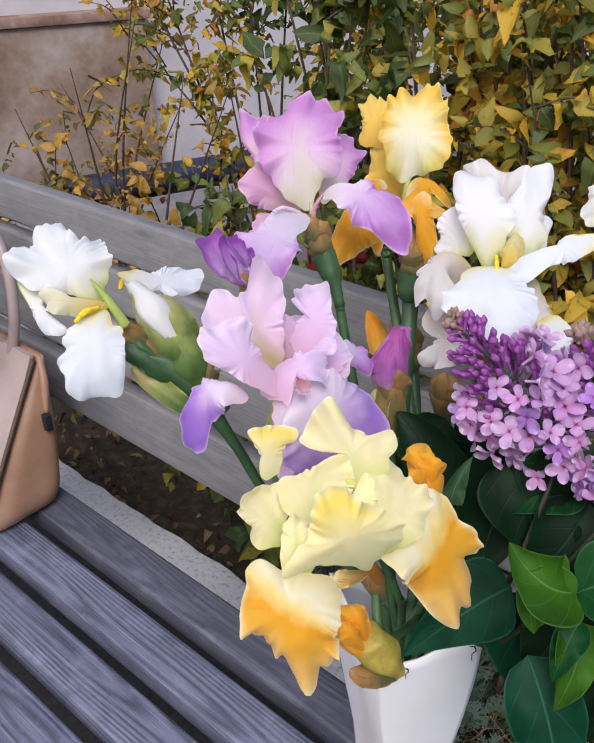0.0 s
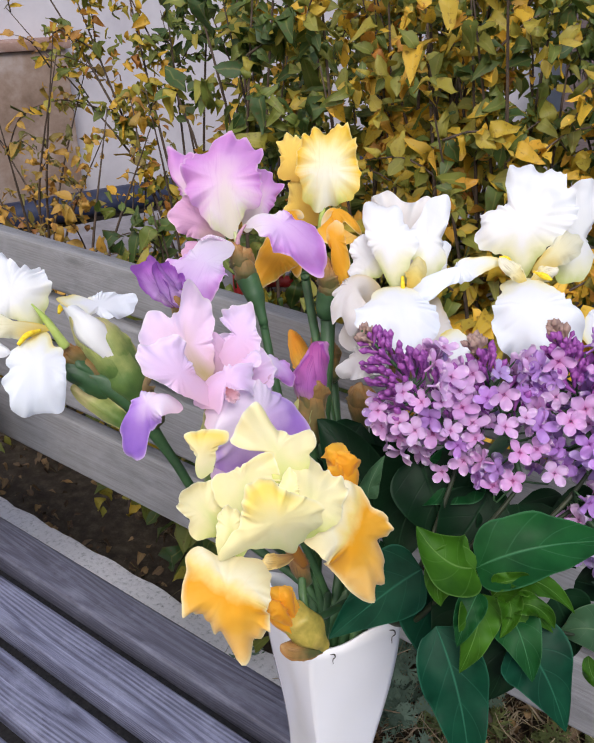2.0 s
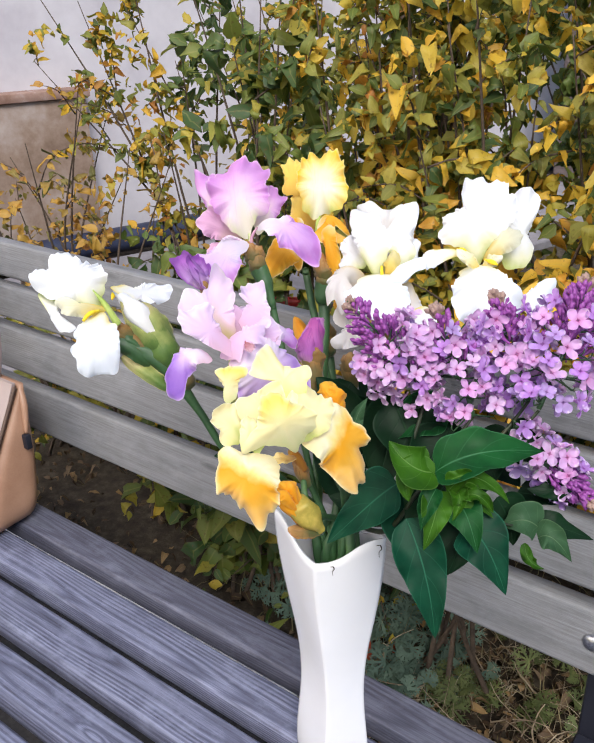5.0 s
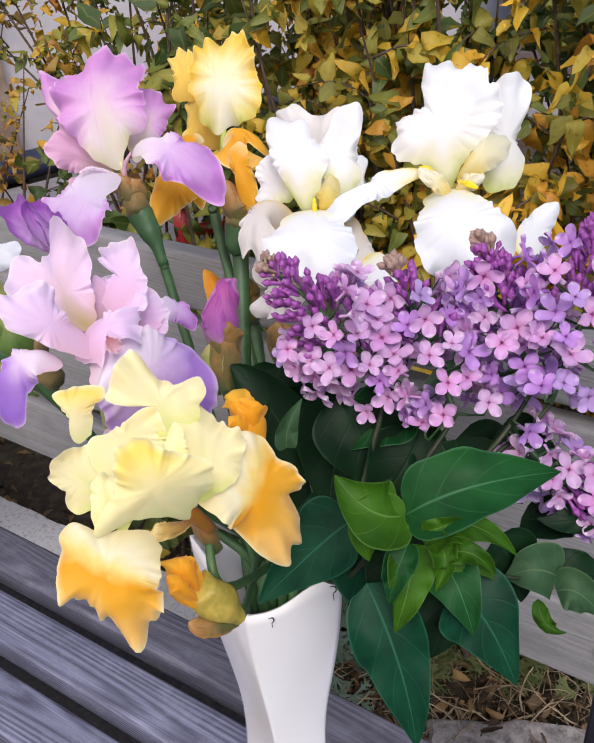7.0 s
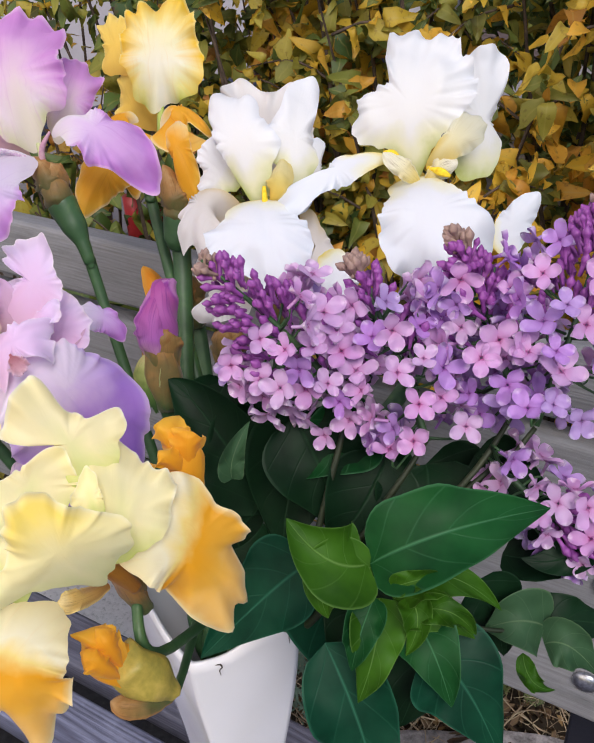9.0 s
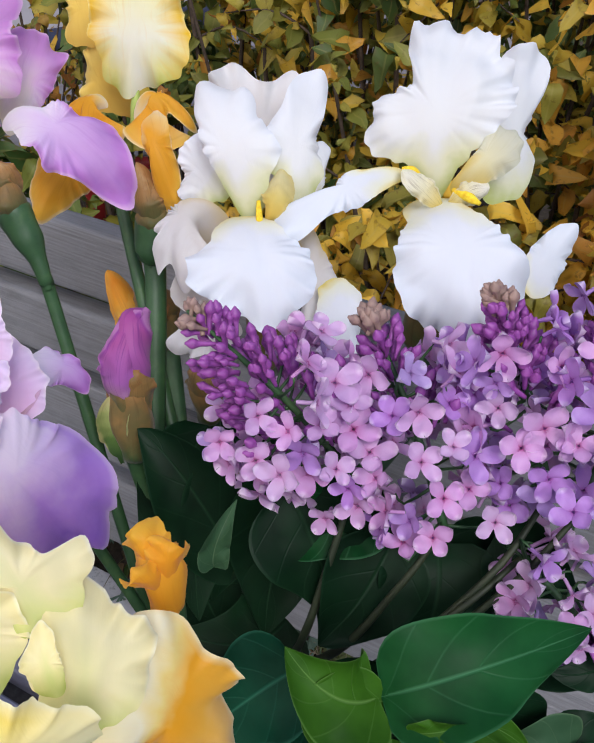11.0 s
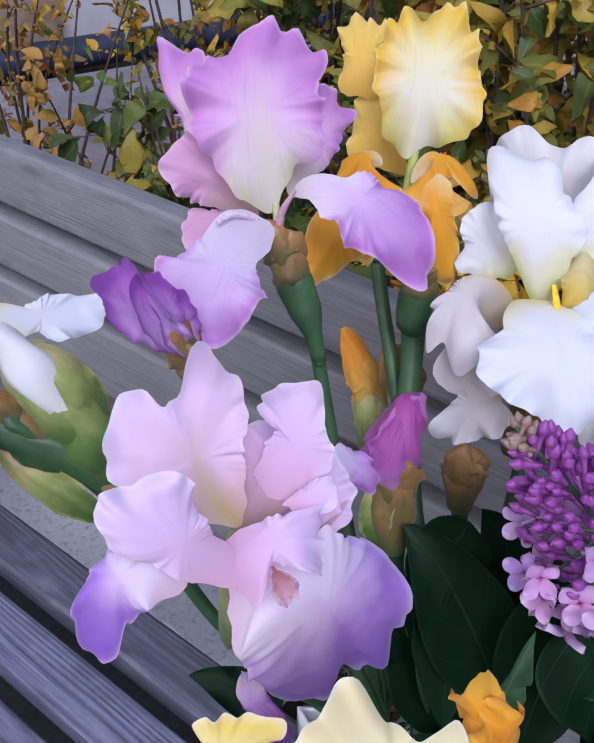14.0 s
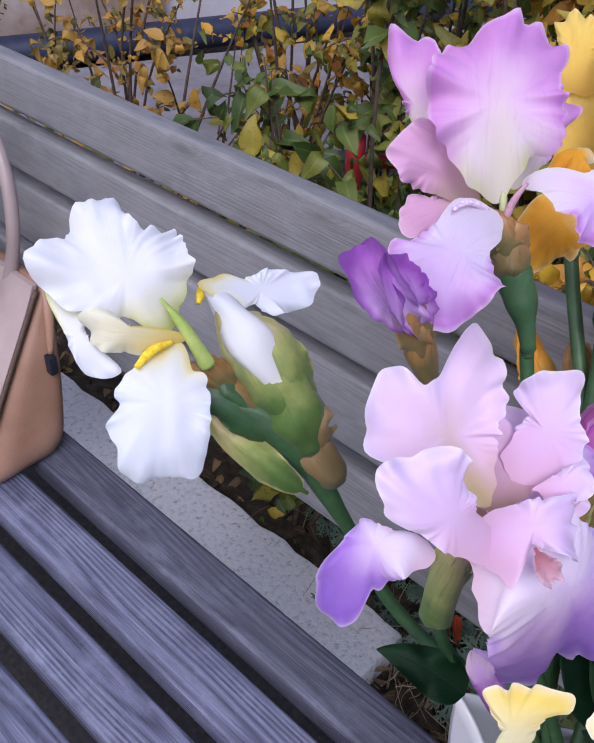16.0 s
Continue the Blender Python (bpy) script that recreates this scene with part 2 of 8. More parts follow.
def mottled(name, stops, scale=40, rough=0.6, bump_d=0.001, stretch=(1, 1, 1), share=0.0, detail=5):
    m, n, l, b = mat(name, rough)
    v = coords(n, l, "Object", stretch)
    a, c = noise_tex(n, l, v, scale, detail, 0.6), noise_tex(n, l, v, scale * 6, 4, 0.6)
    f = maths(n, l, "ADD", maths(n, l, "MULTIPLY", a, 0.75), maths(n, l, "MULTIPLY", c, 0.25))
    col = ramp(n, l, f, stops)
    l.new(col, b.inputs["Base Color"])
    bump(n, l, b, f, 0.5, bump_d)
    if share:
        translucent(m, n, l, b, col, share)
    return m


M_stem = mottled("iris_stem_green", [(0.3, (0.018, 0.055, 0.022)), (0.55, (0.036, 0.10, 0.034)), (0.75, (0.09, 0.17, 0.05))], 30, 0.5)
M_bract = petal_mat("papery_bract", [(0.0, (0.05, 0.10, 0.03)), (0.35, (0.17, 0.13, 0.045)), (0.7, (0.36, 0.19, 0.06)), (1.0, (0.52, 0.36, 0.18))], (0.34, 0.17, 0.055), 0.8, 0.95, (0.10, 0.05, 0.02), 0.2, 0.6)
M_bract_dry = petal_mat("dry_brown_bract", [(0.0, (0.08, 0.09, 0.03)), (0.4, (0.22, 0.15, 0.06)), (1.0, (0.42, 0.31, 0.15))], (0.30, 0.21, 0.10), 0.7, 0.6, (0.09, 0.055, 0.02), 0.1, 0.35)
M_bract_green = petal_mat("green_bract", [(0.0, (0.03, 0.08, 0.02)), (0.35, (0.10, 0.18, 0.04)), (0.65, (0.34, 0.38, 0.12)), (1.0, (0.62, 0.50, 0.28))], (0.42, 0.40, 0.16), 0.85, 0.5, (0.05, 0.11, 0.02), 0.15, 0.35)
M_sheath = mottled("yellow_green_sheath", [(0.3, (0.16, 0.17, 0.03)), (0.5, (0.42, 0.33, 0.06)), (0.7, (0.66, 0.48, 0.12))], 40, 0.5)
M_claw = mottled("pale_green_claw", [(0.3, (0.34, 0.40, 0.17)), (0.7, (0.58, 0.60, 0.36))], 40, 0.55)
M_twig = mottled("lilac_twig", [(0.3, (0.010, 0.018, 0.008)), (0.6, (0.024, 0.036, 0.014)), (0.8, (0.05, 0.055, 0.025))], 60, 0.6)
M_style_v = mottled("violet_style", [(0.3, (0.30, 0.12, 0.22)), (0.7, (0.62, 0.40, 0.46))], 160, 0.7)
M_style_g = mottled("green_midrib", [(0.3, (0.28, 0.42, 0.06)), (0.7, (0.55, 0.66, 0.20))], 50, 0.55)
M_beard = mottled("yellow_beard", [(0.35, (0.80, 0.46, 0.01)), (0.6, (0.95, 0.76, 0.04))], 400, 0.9, 0.003)
M_beard_v = mottled("violet_white_beard", [(0.35, (0.62, 0.34, 0.62)), (0.6, (0.90, 0.82, 0.88))], 500, 0.9, 0.003)


def wood_mat(name, dark, mid, light, grain=1.0, rough=0.62):
    """Weathered painted board: long grain with knots, worn paler fibres, grey stains; grain runs along local x."""
    m, n, l, b = mat(name, rough)
    info = n.new("ShaderNodeObjectInfo")
    c, add = n.new("ShaderNodeTexCoord"), n.new("ShaderNodeVectorMath")
    off = n.new("ShaderNodeCombineXYZ")
    l.new(maths(n, l, "MULTIPLY", info.outputs["Random"], 31.0), off.inputs[0])
    l.new(maths(n, l, "MULTIPLY", info.outputs["Random"], 7.0), off.inputs[1])
    l.new(c.outputs["Object"], add.inputs[0])
    l.new(off.outputs[0], add.inputs[1])

    def stretched(sx, sy, sz):
        mp = n.new("ShaderNodeMapping")
        mp.inputs["Scale"].default_value = (sx, sy, sz)
        l.new(add.outputs[0], mp.inputs["Vector"])
        return mp.outputs[0]

    warp = noise_tex(n, l, stretched(2.2, 6, 6), 1.0, 1, 0.4)
    sep = n.new("ShaderNodeSeparateXYZ")
    l.new(c.outputs["Object"], sep.inputs[0])
    rnd = info.outputs["Random"]
    yy = maths(n, l, "ADD", sep.outputs[1], maths(n, l, "SUBTRACT", maths(n, l, "MULTIPLY", rnd, 0.05), 0.025))
    zz = maths(n, l, "ADD", maths(n, l, "ADD", sep.outputs[2], maths(n, l, "MULTIPLY", warp, 0.030)), maths(n, l, "MULTIPLY", sep.outputs[0], 0.016))
    vor = n.new("ShaderNodeTexVoronoi")
    vor.inputs["Scale"].default_value = 1.0
    l.new(stretched(3.6, 15, 15), vor.inputs["Vector"])
    knot = n.new("ShaderNodeMapRange")
    knot.interpolation_type = "SMOOTHSTEP"
    knot.inputs[1].default_value, knot.inputs[2].default_value = 0.22, 0.02
    l.new(vor.outputs["Distance"], knot.inputs[0])
    zz = maths(n, l, "ADD", zz, maths(n, l, "MULTIPLY", knot.outputs[0], 0.018))
    pith = maths(n, l, "SQRT", maths(n, l, "ADD", maths(n, l, "MULTIPLY", yy, yy), maths(n, l, "MULTIPLY", zz, zz)))
    rings = maths(n, l, "SINE", maths(n, l, "MULTIPLY", pith, 1500.0))
    rings = maths(n, l, "POWER", maths(n, l, "ADD", maths(n, l, "MULTIPLY", rings, 0.499), 0.5), 0.6)
    fibre = noise_tex(n, l, stretched(7, 520, 520), 1.0, 4, 0.7)
    stain = noise_tex(n, l, stretched(7, 34, 34), 1.0, 5, 0.65)
    fine = noise_tex(n, l, stretched(60, 160, 160), 1.0, 3, 0.6)
    f = maths(n, l, "ADD", maths(n, l, "MULTIPLY", maths(n, l, "SUBTRACT", rings, 0.5), 0.17 * grain), maths(n, l, "MULTIPLY", fibre, 0.46))
    f = maths(n, l, "ADD", f, maths(n, l, "MULTIPLY", stain, 0.42))
    col = ramp(n, l, f, [(0.24, dark), (0.44, mid), (0.66, light)])
    patch = n.new("ShaderNodeMapRange")
    patch.inputs[1].default_value, patch.inputs[2].default_value = 0.52, 0.68
    l.new(stain, patch.inputs[0])
    col = mix(n, l, maths(n, l, "MULTIPLY", patch.outputs[0], 0.6), col, tuple(0.45 * v for v in mid))
    heart = n.new("ShaderNodeMapRange")
    heart.inputs[1].default_value, heart.inputs[2].default_value = 0.55, 0.95
    l.new(knot.outputs[0], heart.inputs[0])
    col = mix(n, l, maths(n, l, "MULTIPLY", heart.outputs[0], 0.7), col, tuple(0.35 * v for v in mid))
    blot = n.new("ShaderNodeMapRange")
    blot.inputs[1].default_value, blot.inputs[2].default_value = 0.50, 0.72
    l.new(noise_tex(n, l, stretched(16, 26, 26), 1.0, 6, 0.7), blot.inputs[0])
    col = mix(n, l, maths(n, l, "MULTIPLY", blot.outputs[0], 0.45), col, light)
    l.new(col, b.inputs["Base Color"])
    h = maths(n, l, "ADD", maths(n, l, "MULTIPLY", fibre, 0.7), maths(n, l, "ADD", maths(n, l, "MULTIPLY", rings, 0.35 * grain), maths(n, l, "MULTIPLY", fine, 0.3)))
    bump(n, l, b, h, 0.6, 0.0018)
    return m


M_seat = wood_mat("weathered_blue_grey_wood", (0.034, 0.037, 0.062), (0.112, 0.120, 0.190), (0.29, 0.315, 0.45), 0.95)
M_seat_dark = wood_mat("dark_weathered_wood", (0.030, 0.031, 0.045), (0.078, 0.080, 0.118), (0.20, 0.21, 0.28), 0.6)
M_back = wood_mat("weathered_grey_wood", (0.115, 0.114, 0.118), (0.195, 0.198, 0.212), (0.275, 0.282, 0.305), 0.34)

m, n, l, b = mat("dark_painted_steel", 0.5)
b.inputs["Base Color"].default_value = (0.02, 0.022, 0.035, 1)
b.inputs["Metallic"].default_value = 0.3
bump(n, l, b, noise_tex(n, l, coords(n, l), 200), 0.3, 0.001)
M_steel = m
m, n, l, b = mat("zinc_bolt", 0.32)
b.inputs["Metallic"].default_value = 1.0
l.new(ramp(n, l, noise_tex(n, l, coords(n, l), 300), [(0.3, (0.35, 0.36, 0.40)), (0.7, (0.65, 0.67, 0.72))]), b.inputs["Base Color"])
M_bolt = m
m, n, l, b = mat("white_glazed_ceramic", 0.12)
v = coords(n, l)
l.new(ramp(n, l, noise_tex(n, l, v, 7, 4), [(0.3, (0.74, 0.75, 0.80)), (0.7, (0.80, 0.81, 0.86))]), b.inputs["Base Color"])
b.inputs["Coat Weight"].default_value = 0.6
b.inputs["Coat Roughness"].default_value = 0.06
bump(n, l, b, noise_tex(n, l, v, 35, 3), 0.12, 0.0015)
M_ceramic = m
M_crack = mottled("dark_glaze_crack", [(0.3, (0.02, 0.015, 0.012)), (0.7, (0.06, 0.045, 0.04))], 200)
m, n, l, b = mat("beige_leather", 0.42)
v = coords(n, l)
l.new(ramp(n, l, maths(n, l, "ADD", maths(n, l, "MULTIPLY", noise_tex(n, l, v, 12), 0.8), maths(n, l, "MULTIPLY", noise_tex(n, l, v, 300), 0.2)), [(0.3, (0.30, 0.16, 0.10)), (0.7, (0.44, 0.26, 0.175))]), b.inputs["Base Color"])
vor = n.new("ShaderNodeTexVoronoi")
vor.inputs["Scale"].default_value = 700
l.new(v, vor.inputs["Vector"])
bump(n, l, b, vor.outputs["Distance"], 0.25, 0.0006)
M_leather = m
m, n, l, b = mat("pale_pink_leather", 0.38)
v = coords(n, l)
l.new(ramp(n, l, noise_tex(n, l, v, 14), [(0.3, (0.31, 0.245, 0.235)), (0.7, (0.40, 0.32, 0.305))]), b.inputs["Base Color"])
vor = n.new("ShaderNodeTexVoronoi")
vor.inputs["Scale"].default_value = 700
l.new(v, vor.inputs["Vector"])
bump(n, l, b, vor.outputs["Distance"], 0.2, 0.0005)
M_leather_pale = m
M_piping = mottled("dark_leather_edge", [(0.3, (0.05, 0.03, 0.022)), (0.7, (0.12, 0.07, 0.05))], 150)
M_concrete = mottled("worn_concrete", [(0.30, (0.26, 0.26, 0.27)), (0.40, (0.62, 0.62, 0.64)), (0.47, (0.82, 0.81, 0.84)), (0.70, (0.90, 0.89, 0.92))], 85, 0.9, 0.006, detail=8)
M_asphalt = mottled("dark_asphalt", [(0.3, (0.022, 0.021, 0.024)), (0.6, (0.055, 0.052, 0.055)), (0.8, (0.12, 0.11, 0.105))], 90, 0.95, 0.004, detail=8)
M_rubble = mottled("rough_grey_concrete", [(0.30, (0.07, 0.065, 0.065)), (0.45, (0.22, 0.21, 0.22)), (0.60, (0.40, 0.38, 0.40)), (0.75, (0.52, 0.50, 0.52))], 45, 0.95, 0.006, detail=8)
M_root = mottled("dry_root", [(0.3, (0.12, 0.08, 0.05)), (0.5, (0.32, 0.25, 0.17)), (0.72, (0.56, 0.50, 0.36))], 12, 0.85, 0.001)
M_weed_olive = mottled("olive_weed", [(0.3, (0.05, 0.075, 0.025)), (0.6, (0.13, 0.16, 0.05)), (0.8, (0.28, 0.29, 0.09))], 25, 0.7, 0.001, share=0.2)
M_soil = mottled("leaf_strewn_soil", [(0.3, (0.018, 0.013, 0.009)), (0.5, (0.05, 0.038, 0.026)), (0.72, (0.12, 0.10, 0.07))], 30, 0.95, 0.01, detail=8)
M_paving = mottled("grey_paving", [(0.3, (0.16, 0.155, 0.17)), (0.6, (0.26, 0.25, 0.28)), (0.8, (0.34, 0.33, 0.35))], 8, 0.9, 0.004, detail=7)
M_wall = mottled("pale_lilac_plaster", [(0.3, (0.50, 0.47, 0.53)), (0.5, (0.60, 0.575, 0.63)), (0.7, (0.68, 0.655, 0.71))], 2.5, 0.9, 0.004, detail=8)
M_plinth = mottled("stained_brown_plaster", [(0.3, (0.14, 0.085, 0.055)), (0.48, (0.29, 0.21, 0.165)), (0.62, (0.40, 0.33, 0.30)), (0.78, (0.50, 0.44, 0.43))], 3.2, 0.95, 0.008, detail=8)
M_ledge = mottled("rusty_ledge", [(0.3, (0.16, 0.075, 0.045)), (0.55, (0.34, 0.22, 0.18)), (0.75, (0.55, 0.48, 0.48))], 6, 0.9, 0.006, detail=8)
M_house = mottled("dark_brown_boards", [(0.3, (0.07, 0.05, 0.05)), (0.7, (0.15, 0.12, 0.125))], 6, 0.8, 0.004, (1, 1, 12))
M_pipe = mottled("dark_blue_pipe", [(0.3, (0.012, 0.016, 0.04)), (0.7, (0.03, 0.04, 0.085))], 20, 0.5)
M_red = mottled("red_painted_steel", [(0.3, (0.24, 0.015, 0.02)), (0.6, (0.42, 0.03, 0.035)), (0.8, (0.50, 0.07, 0.06))], 30, 0.45)
M_bark = mottled("shrub_bark", [(0.3, (0.035, 0.024, 0.02)), (0.6, (0.10, 0.07, 0.05)), (0.8, (0.17, 0.13, 0.10))], 60, 0.9, 0.003)
M_grass = mottled("dry_grass", [(0.3, (0.10, 0.11, 0.04)), (0.5, (0.24, 0.20, 0.10)), (0.7, (0.42, 0.36, 0.22))], 9, 0.8, 0.001, share=0.2)
M_weed = mottled("grey_green_weed", [(0.3, (0.05, 0.09, 0.07)), (0.6, (0.12, 0.19, 0.14)), (0.8, (0.24, 0.32, 0.24))], 25, 0.7, 0.001, share=0.2)


def lilac_leaf_mat(name, dark, light, vein):
    m, n, l, b = mat(name, 0.50)
    b.inputs["Specular IOR Level"].default_value = 0.14
    uv = n.new("ShaderNodeUVMap")
    sep = n.new("ShaderNodeSeparateXYZ")
    l.new(uv.outputs[0], sep.inputs[0])
    u, v = sep.outputs[0], sep.outputs[1]
    side = maths(n, l, "MULTIPLY", maths(n, l, "ABSOLUTE", maths(n, l, "SUBTRACT", u, 0.5)), 2.0)
    ribs = maths(n, l, "ABSOLUTE", maths(n, l, "SINE", maths(n, l, "MULTIPLY", maths(n, l, "SUBTRACT", v, maths(n, l, "MULTIPLY", side, 0.30)), 13.0)))
    rib = n.new("ShaderNodeMapRange")
    rib.inputs[1].default_value, rib.inputs[2].default_value = 0.14, 0.0
    l.new(ribs, rib.inputs[0])
    mid = n.new("ShaderNodeMapRange")
    mid.inputs[1].default_value, mid.inputs[2].default_value = 0.05, 0.0
    l.new(side, mid.inputs[0])
    obj = coords(n, l)
    col = ramp(n, l, noise_tex(n, l, obj, 28, 4), [(0.32, dark), (0.68, light)])
    lines = maths(n, l, "MAXIMUM", maths(n, l, "MULTIPLY", rib.outputs[0], 0.20), maths(n, l, "MULTIPLY", mid.outputs[0], 0.8))
    hem = n.new("ShaderNodeMapRange")
    hem.inputs[1].default_value, hem.inputs[2].default_value = 0.94, 1.0
    l.new(side, hem.inputs[0])
    lines = maths(n, l, "MAXIMUM", lines, maths(n, l, "MULTIPLY", hem.outputs[0], 0.55))
    col = mix(n, l, lines, col, vein)
    l.new(col, b.inputs["Base Color"])
    bump(n, l, b, maths(n, l, "SUBTRACT", noise_tex(n, l, obj, 60, 2), maths(n, l, "MULTIPLY", lines, 1.2)), 0.35, 0.0015)
    translucent(m, n, l, b, col, 0.15)
    return m


M_leaf = lilac_leaf_mat("lilac_leaf_green", (0.003, 0.034, 0.009), (0.009, 0.080, 0.019), (0.06, 0.20, 0.09))
M_leaf_olive = lilac_leaf_mat("lilac_leaf_olive", (0.014, 0.058, 0.004), (0.040, 0.130, 0.008), (0.13, 0.26, 0.06))
M_leaf_blue = lilac_leaf_mat("lilac_leaf_blue_green", (0.002, 0.028, 0.015), (0.005, 0.060, 0.030), (0.03, 0.15, 0.09))
# the leaf green again, with the shade under the blooms in its colour
M_leaf_shaded = lilac_leaf_mat("lilac_leaf_shaded", (0.003, 0.014, 0.006), (0.006, 0.030, 0.011), (0.015, 0.05, 0.022))
M_leaf_pale = lilac_leaf_mat("lilac_leaf_pale", (0.022, 0.066, 0.030), (0.050, 0.115, 0.055), (0.13, 0.21, 0.11))


def floret_mat(name, centre, inner, outer):
    m, n, l, b = mat(name, 0.5)
    uv = n.new("ShaderNodeUVMap")
    sep = n.new("ShaderNodeSeparateXYZ")
    l.new(uv.outputs[0], sep.inputs[0])
    info = n.new("ShaderNodeObjectInfo")
    col = ramp(n, l, sep.outputs[1], [(0.0, centre), (0.12, inner), (0.42, outer), (0.80, outer), (1.0, tuple(min(1, 0.42 + 0.58 * c) for c in outer))])
    hsv = n.new("ShaderNodeHueSaturation")
    l.new(maths(n, l, "ADD", maths(n, l, "MULTIPLY", info.outputs["Random"], 0.03), 0.482), hsv.inputs["Hue"])
    l.new(maths(n, l, "ADD", maths(n, l, "MULTIPLY", info.outputs["Random"], 0.25), 0.82), hsv.inputs["Saturation"])
    l.new(col, hsv.inputs["Color"])
    l.new(hsv.outputs[0], b.inputs["Base Color"])
    bump(n, l, b, noise_tex(n, l, coords(n, l), 500, 2), 0.2, 0.0005)
    translucent(m, n, l, b, hsv.outputs[0], 0.25)
    return m


M_floret = floret_mat("lilac_floret", (0.36, 0.06, 0.24), (0.59, 0.27, 0.57), (0.62, 0.36, 0.67))
M_floret_v = floret_mat("violet_lilac_floret", (0.26, 0.06, 0.32), (0.40, 0.19, 0.56), (0.47, 0.26, 0.66))
M_lilac_bud = mottled("lilac_bud", [(0.3, (0.16, 0.03, 0.19)), (0.55, (0.32, 0.08, 0.36)), (0.8, (0.54, 0.22, 0.57))], 90, 0.5)
M_lilac_tip = mottled("lilac_tip_bud", [(0.3, (0.22, 0.13, 0.13)), (0.6, (0.36, 0.25, 0.20)), (0.8, (0.46, 0.34, 0.26))], 120, 0.6)


def autumn_mat(name, stops, rough=0.55, share=0.3):
    m, n, l, b = mat(name, rough)
    g = n.new("ShaderNodeNewGeometry")
    obj = coords(n, l)
    info = n.new("ShaderNodeObjectInfo")
    wide = noise_tex(n, l, g.outputs["Position"], 2.6, 3, 0.6)
    f = maths(n, l, "ADD", maths(n, l, "MULTIPLY", g.outputs["Random Per Island"], 0.72), maths(n, l, "MULTIPLY", wide, 0.46))
    f = maths(n, l, "SUBTRACT", maths(n, l, "ADD", f, maths(n, l, "MULTIPLY", info.outputs["Random"], 0.25)), 0.18)
    col = ramp(n, l, f, stops)
    uv = n.new("ShaderNodeUVMap")
    sep = n.new("ShaderNodeSeparateXYZ")
    l.new(uv.outputs[0], sep.inputs[0])
    side = maths(n, l, "ABSOLUTE", sep.outputs[1])
    margin = n.new("ShaderNodeMapRange")
    margin.inputs[1].default_value, margin.inputs[2].default_value = 0.80, 1.15
    l.new(maths(n, l, "ADD", side, maths(n, l, "MULTIPLY", maths(n, l, "SUBTRACT", noise_tex(n, l, g.outputs["Position"], 70, 3), 0.5), 1.3)), margin.inputs[0])
    col = mix(n, l, maths(n, l, "MULTIPLY", margin.outputs[0], 0.35), col, (0.15, 0.065, 0.02))
    rib = n.new("ShaderNodeMapRange")
    rib.inputs[1].default_value, rib.inputs[2].default_value = 0.16, 0.0
    l.new(side, rib.inputs[0])
    col = mix(n, l, maths(n, l, "MULTIPLY", rib.outputs[0], 0.22), col, (0.50, 0.42, 0.12))
    spots = n.new("ShaderNodeMapRange")
    spots.inputs[1].default_value, spots.inputs[2].default_value = 0.58, 0.70
    l.new(noise_tex(n, l, g.outputs["Position"], 110, 3), spots.inputs[0])
    col = mix(n, l, maths(n, l, "MULTIPLY", spots.outputs[0], 0.5), col, (0.12, 0.055, 0.015))
    l.new(col, b.inputs["Base Color"])
    bump(n, l, b, noise_tex(n, l, g.outputs["Position"], 260, 3), 0.4, 0.001)
    translucent(m, n, l, b, col, share)
    return m


M_autumn = autumn_mat("autumn_shrub_leaf", [(0.18, (0.032, 0.072, 0.014)), (0.38, (0.13, 0.17, 0.028)), (0.56, (0.27, 0.26, 0.040)), (0.70, (0.48, 0.36, 0.035)), (0.83, (0.66, 0.40, 0.03)), (0.97, (0.40, 0.16, 0.025))])
M_autumn_gold = autumn_mat("golden_shrub_leaf", [(0.12, (0.08, 0.11, 0.02)), (0.30, (0.28, 0.24, 0.035)), (0.46, (0.66, 0.43, 0.035)), (0.68, (0.82, 0.52, 0.05)), (0.85, (0.62, 0.30, 0.03)), (0.97, (0.28, 0.12, 0.03))])
M_autumn_rust = autumn_mat("rusty_shrub_leaf", [(0.15, (0.06, 0.08, 0.02)), (0.38, (0.20, 0.16, 0.035)), (0.58, (0.42, 0.25, 0.04)), (0.78, (0.54, 0.30, 0.05)), (0.95, (0.30, 0.13, 0.04))])
M_autumn_green = autumn_mat("green_shrub_leaf", [(0.2, (0.035, 0.080, 0.018)), (0.5, (0.10, 0.155, 0.030)), (0.7, (0.20, 0.225, 0.035)), (0.85, (0.48, 0.36, 0.04))])
M_red_leaf = autumn_mat("red_fallen_leaf", [(0.3, (0.30, 0.03, 0.015)), (0.6, (0.45, 0.06, 0.02)), (0.9, (0.34, 0.12, 0.03))], 0.7, 0.2)
M_litter = autumn_mat("fallen_leaf", [(0.2, (0.03, 0.018, 0.010)), (0.45, (0.09, 0.055, 0.032)), (0.68, (0.19, 0.13, 0.08)), (0.88, (0.32, 0.20, 0.08)), (0.97, (0.36, 0.10, 0.03))], 0.8, 0.15)


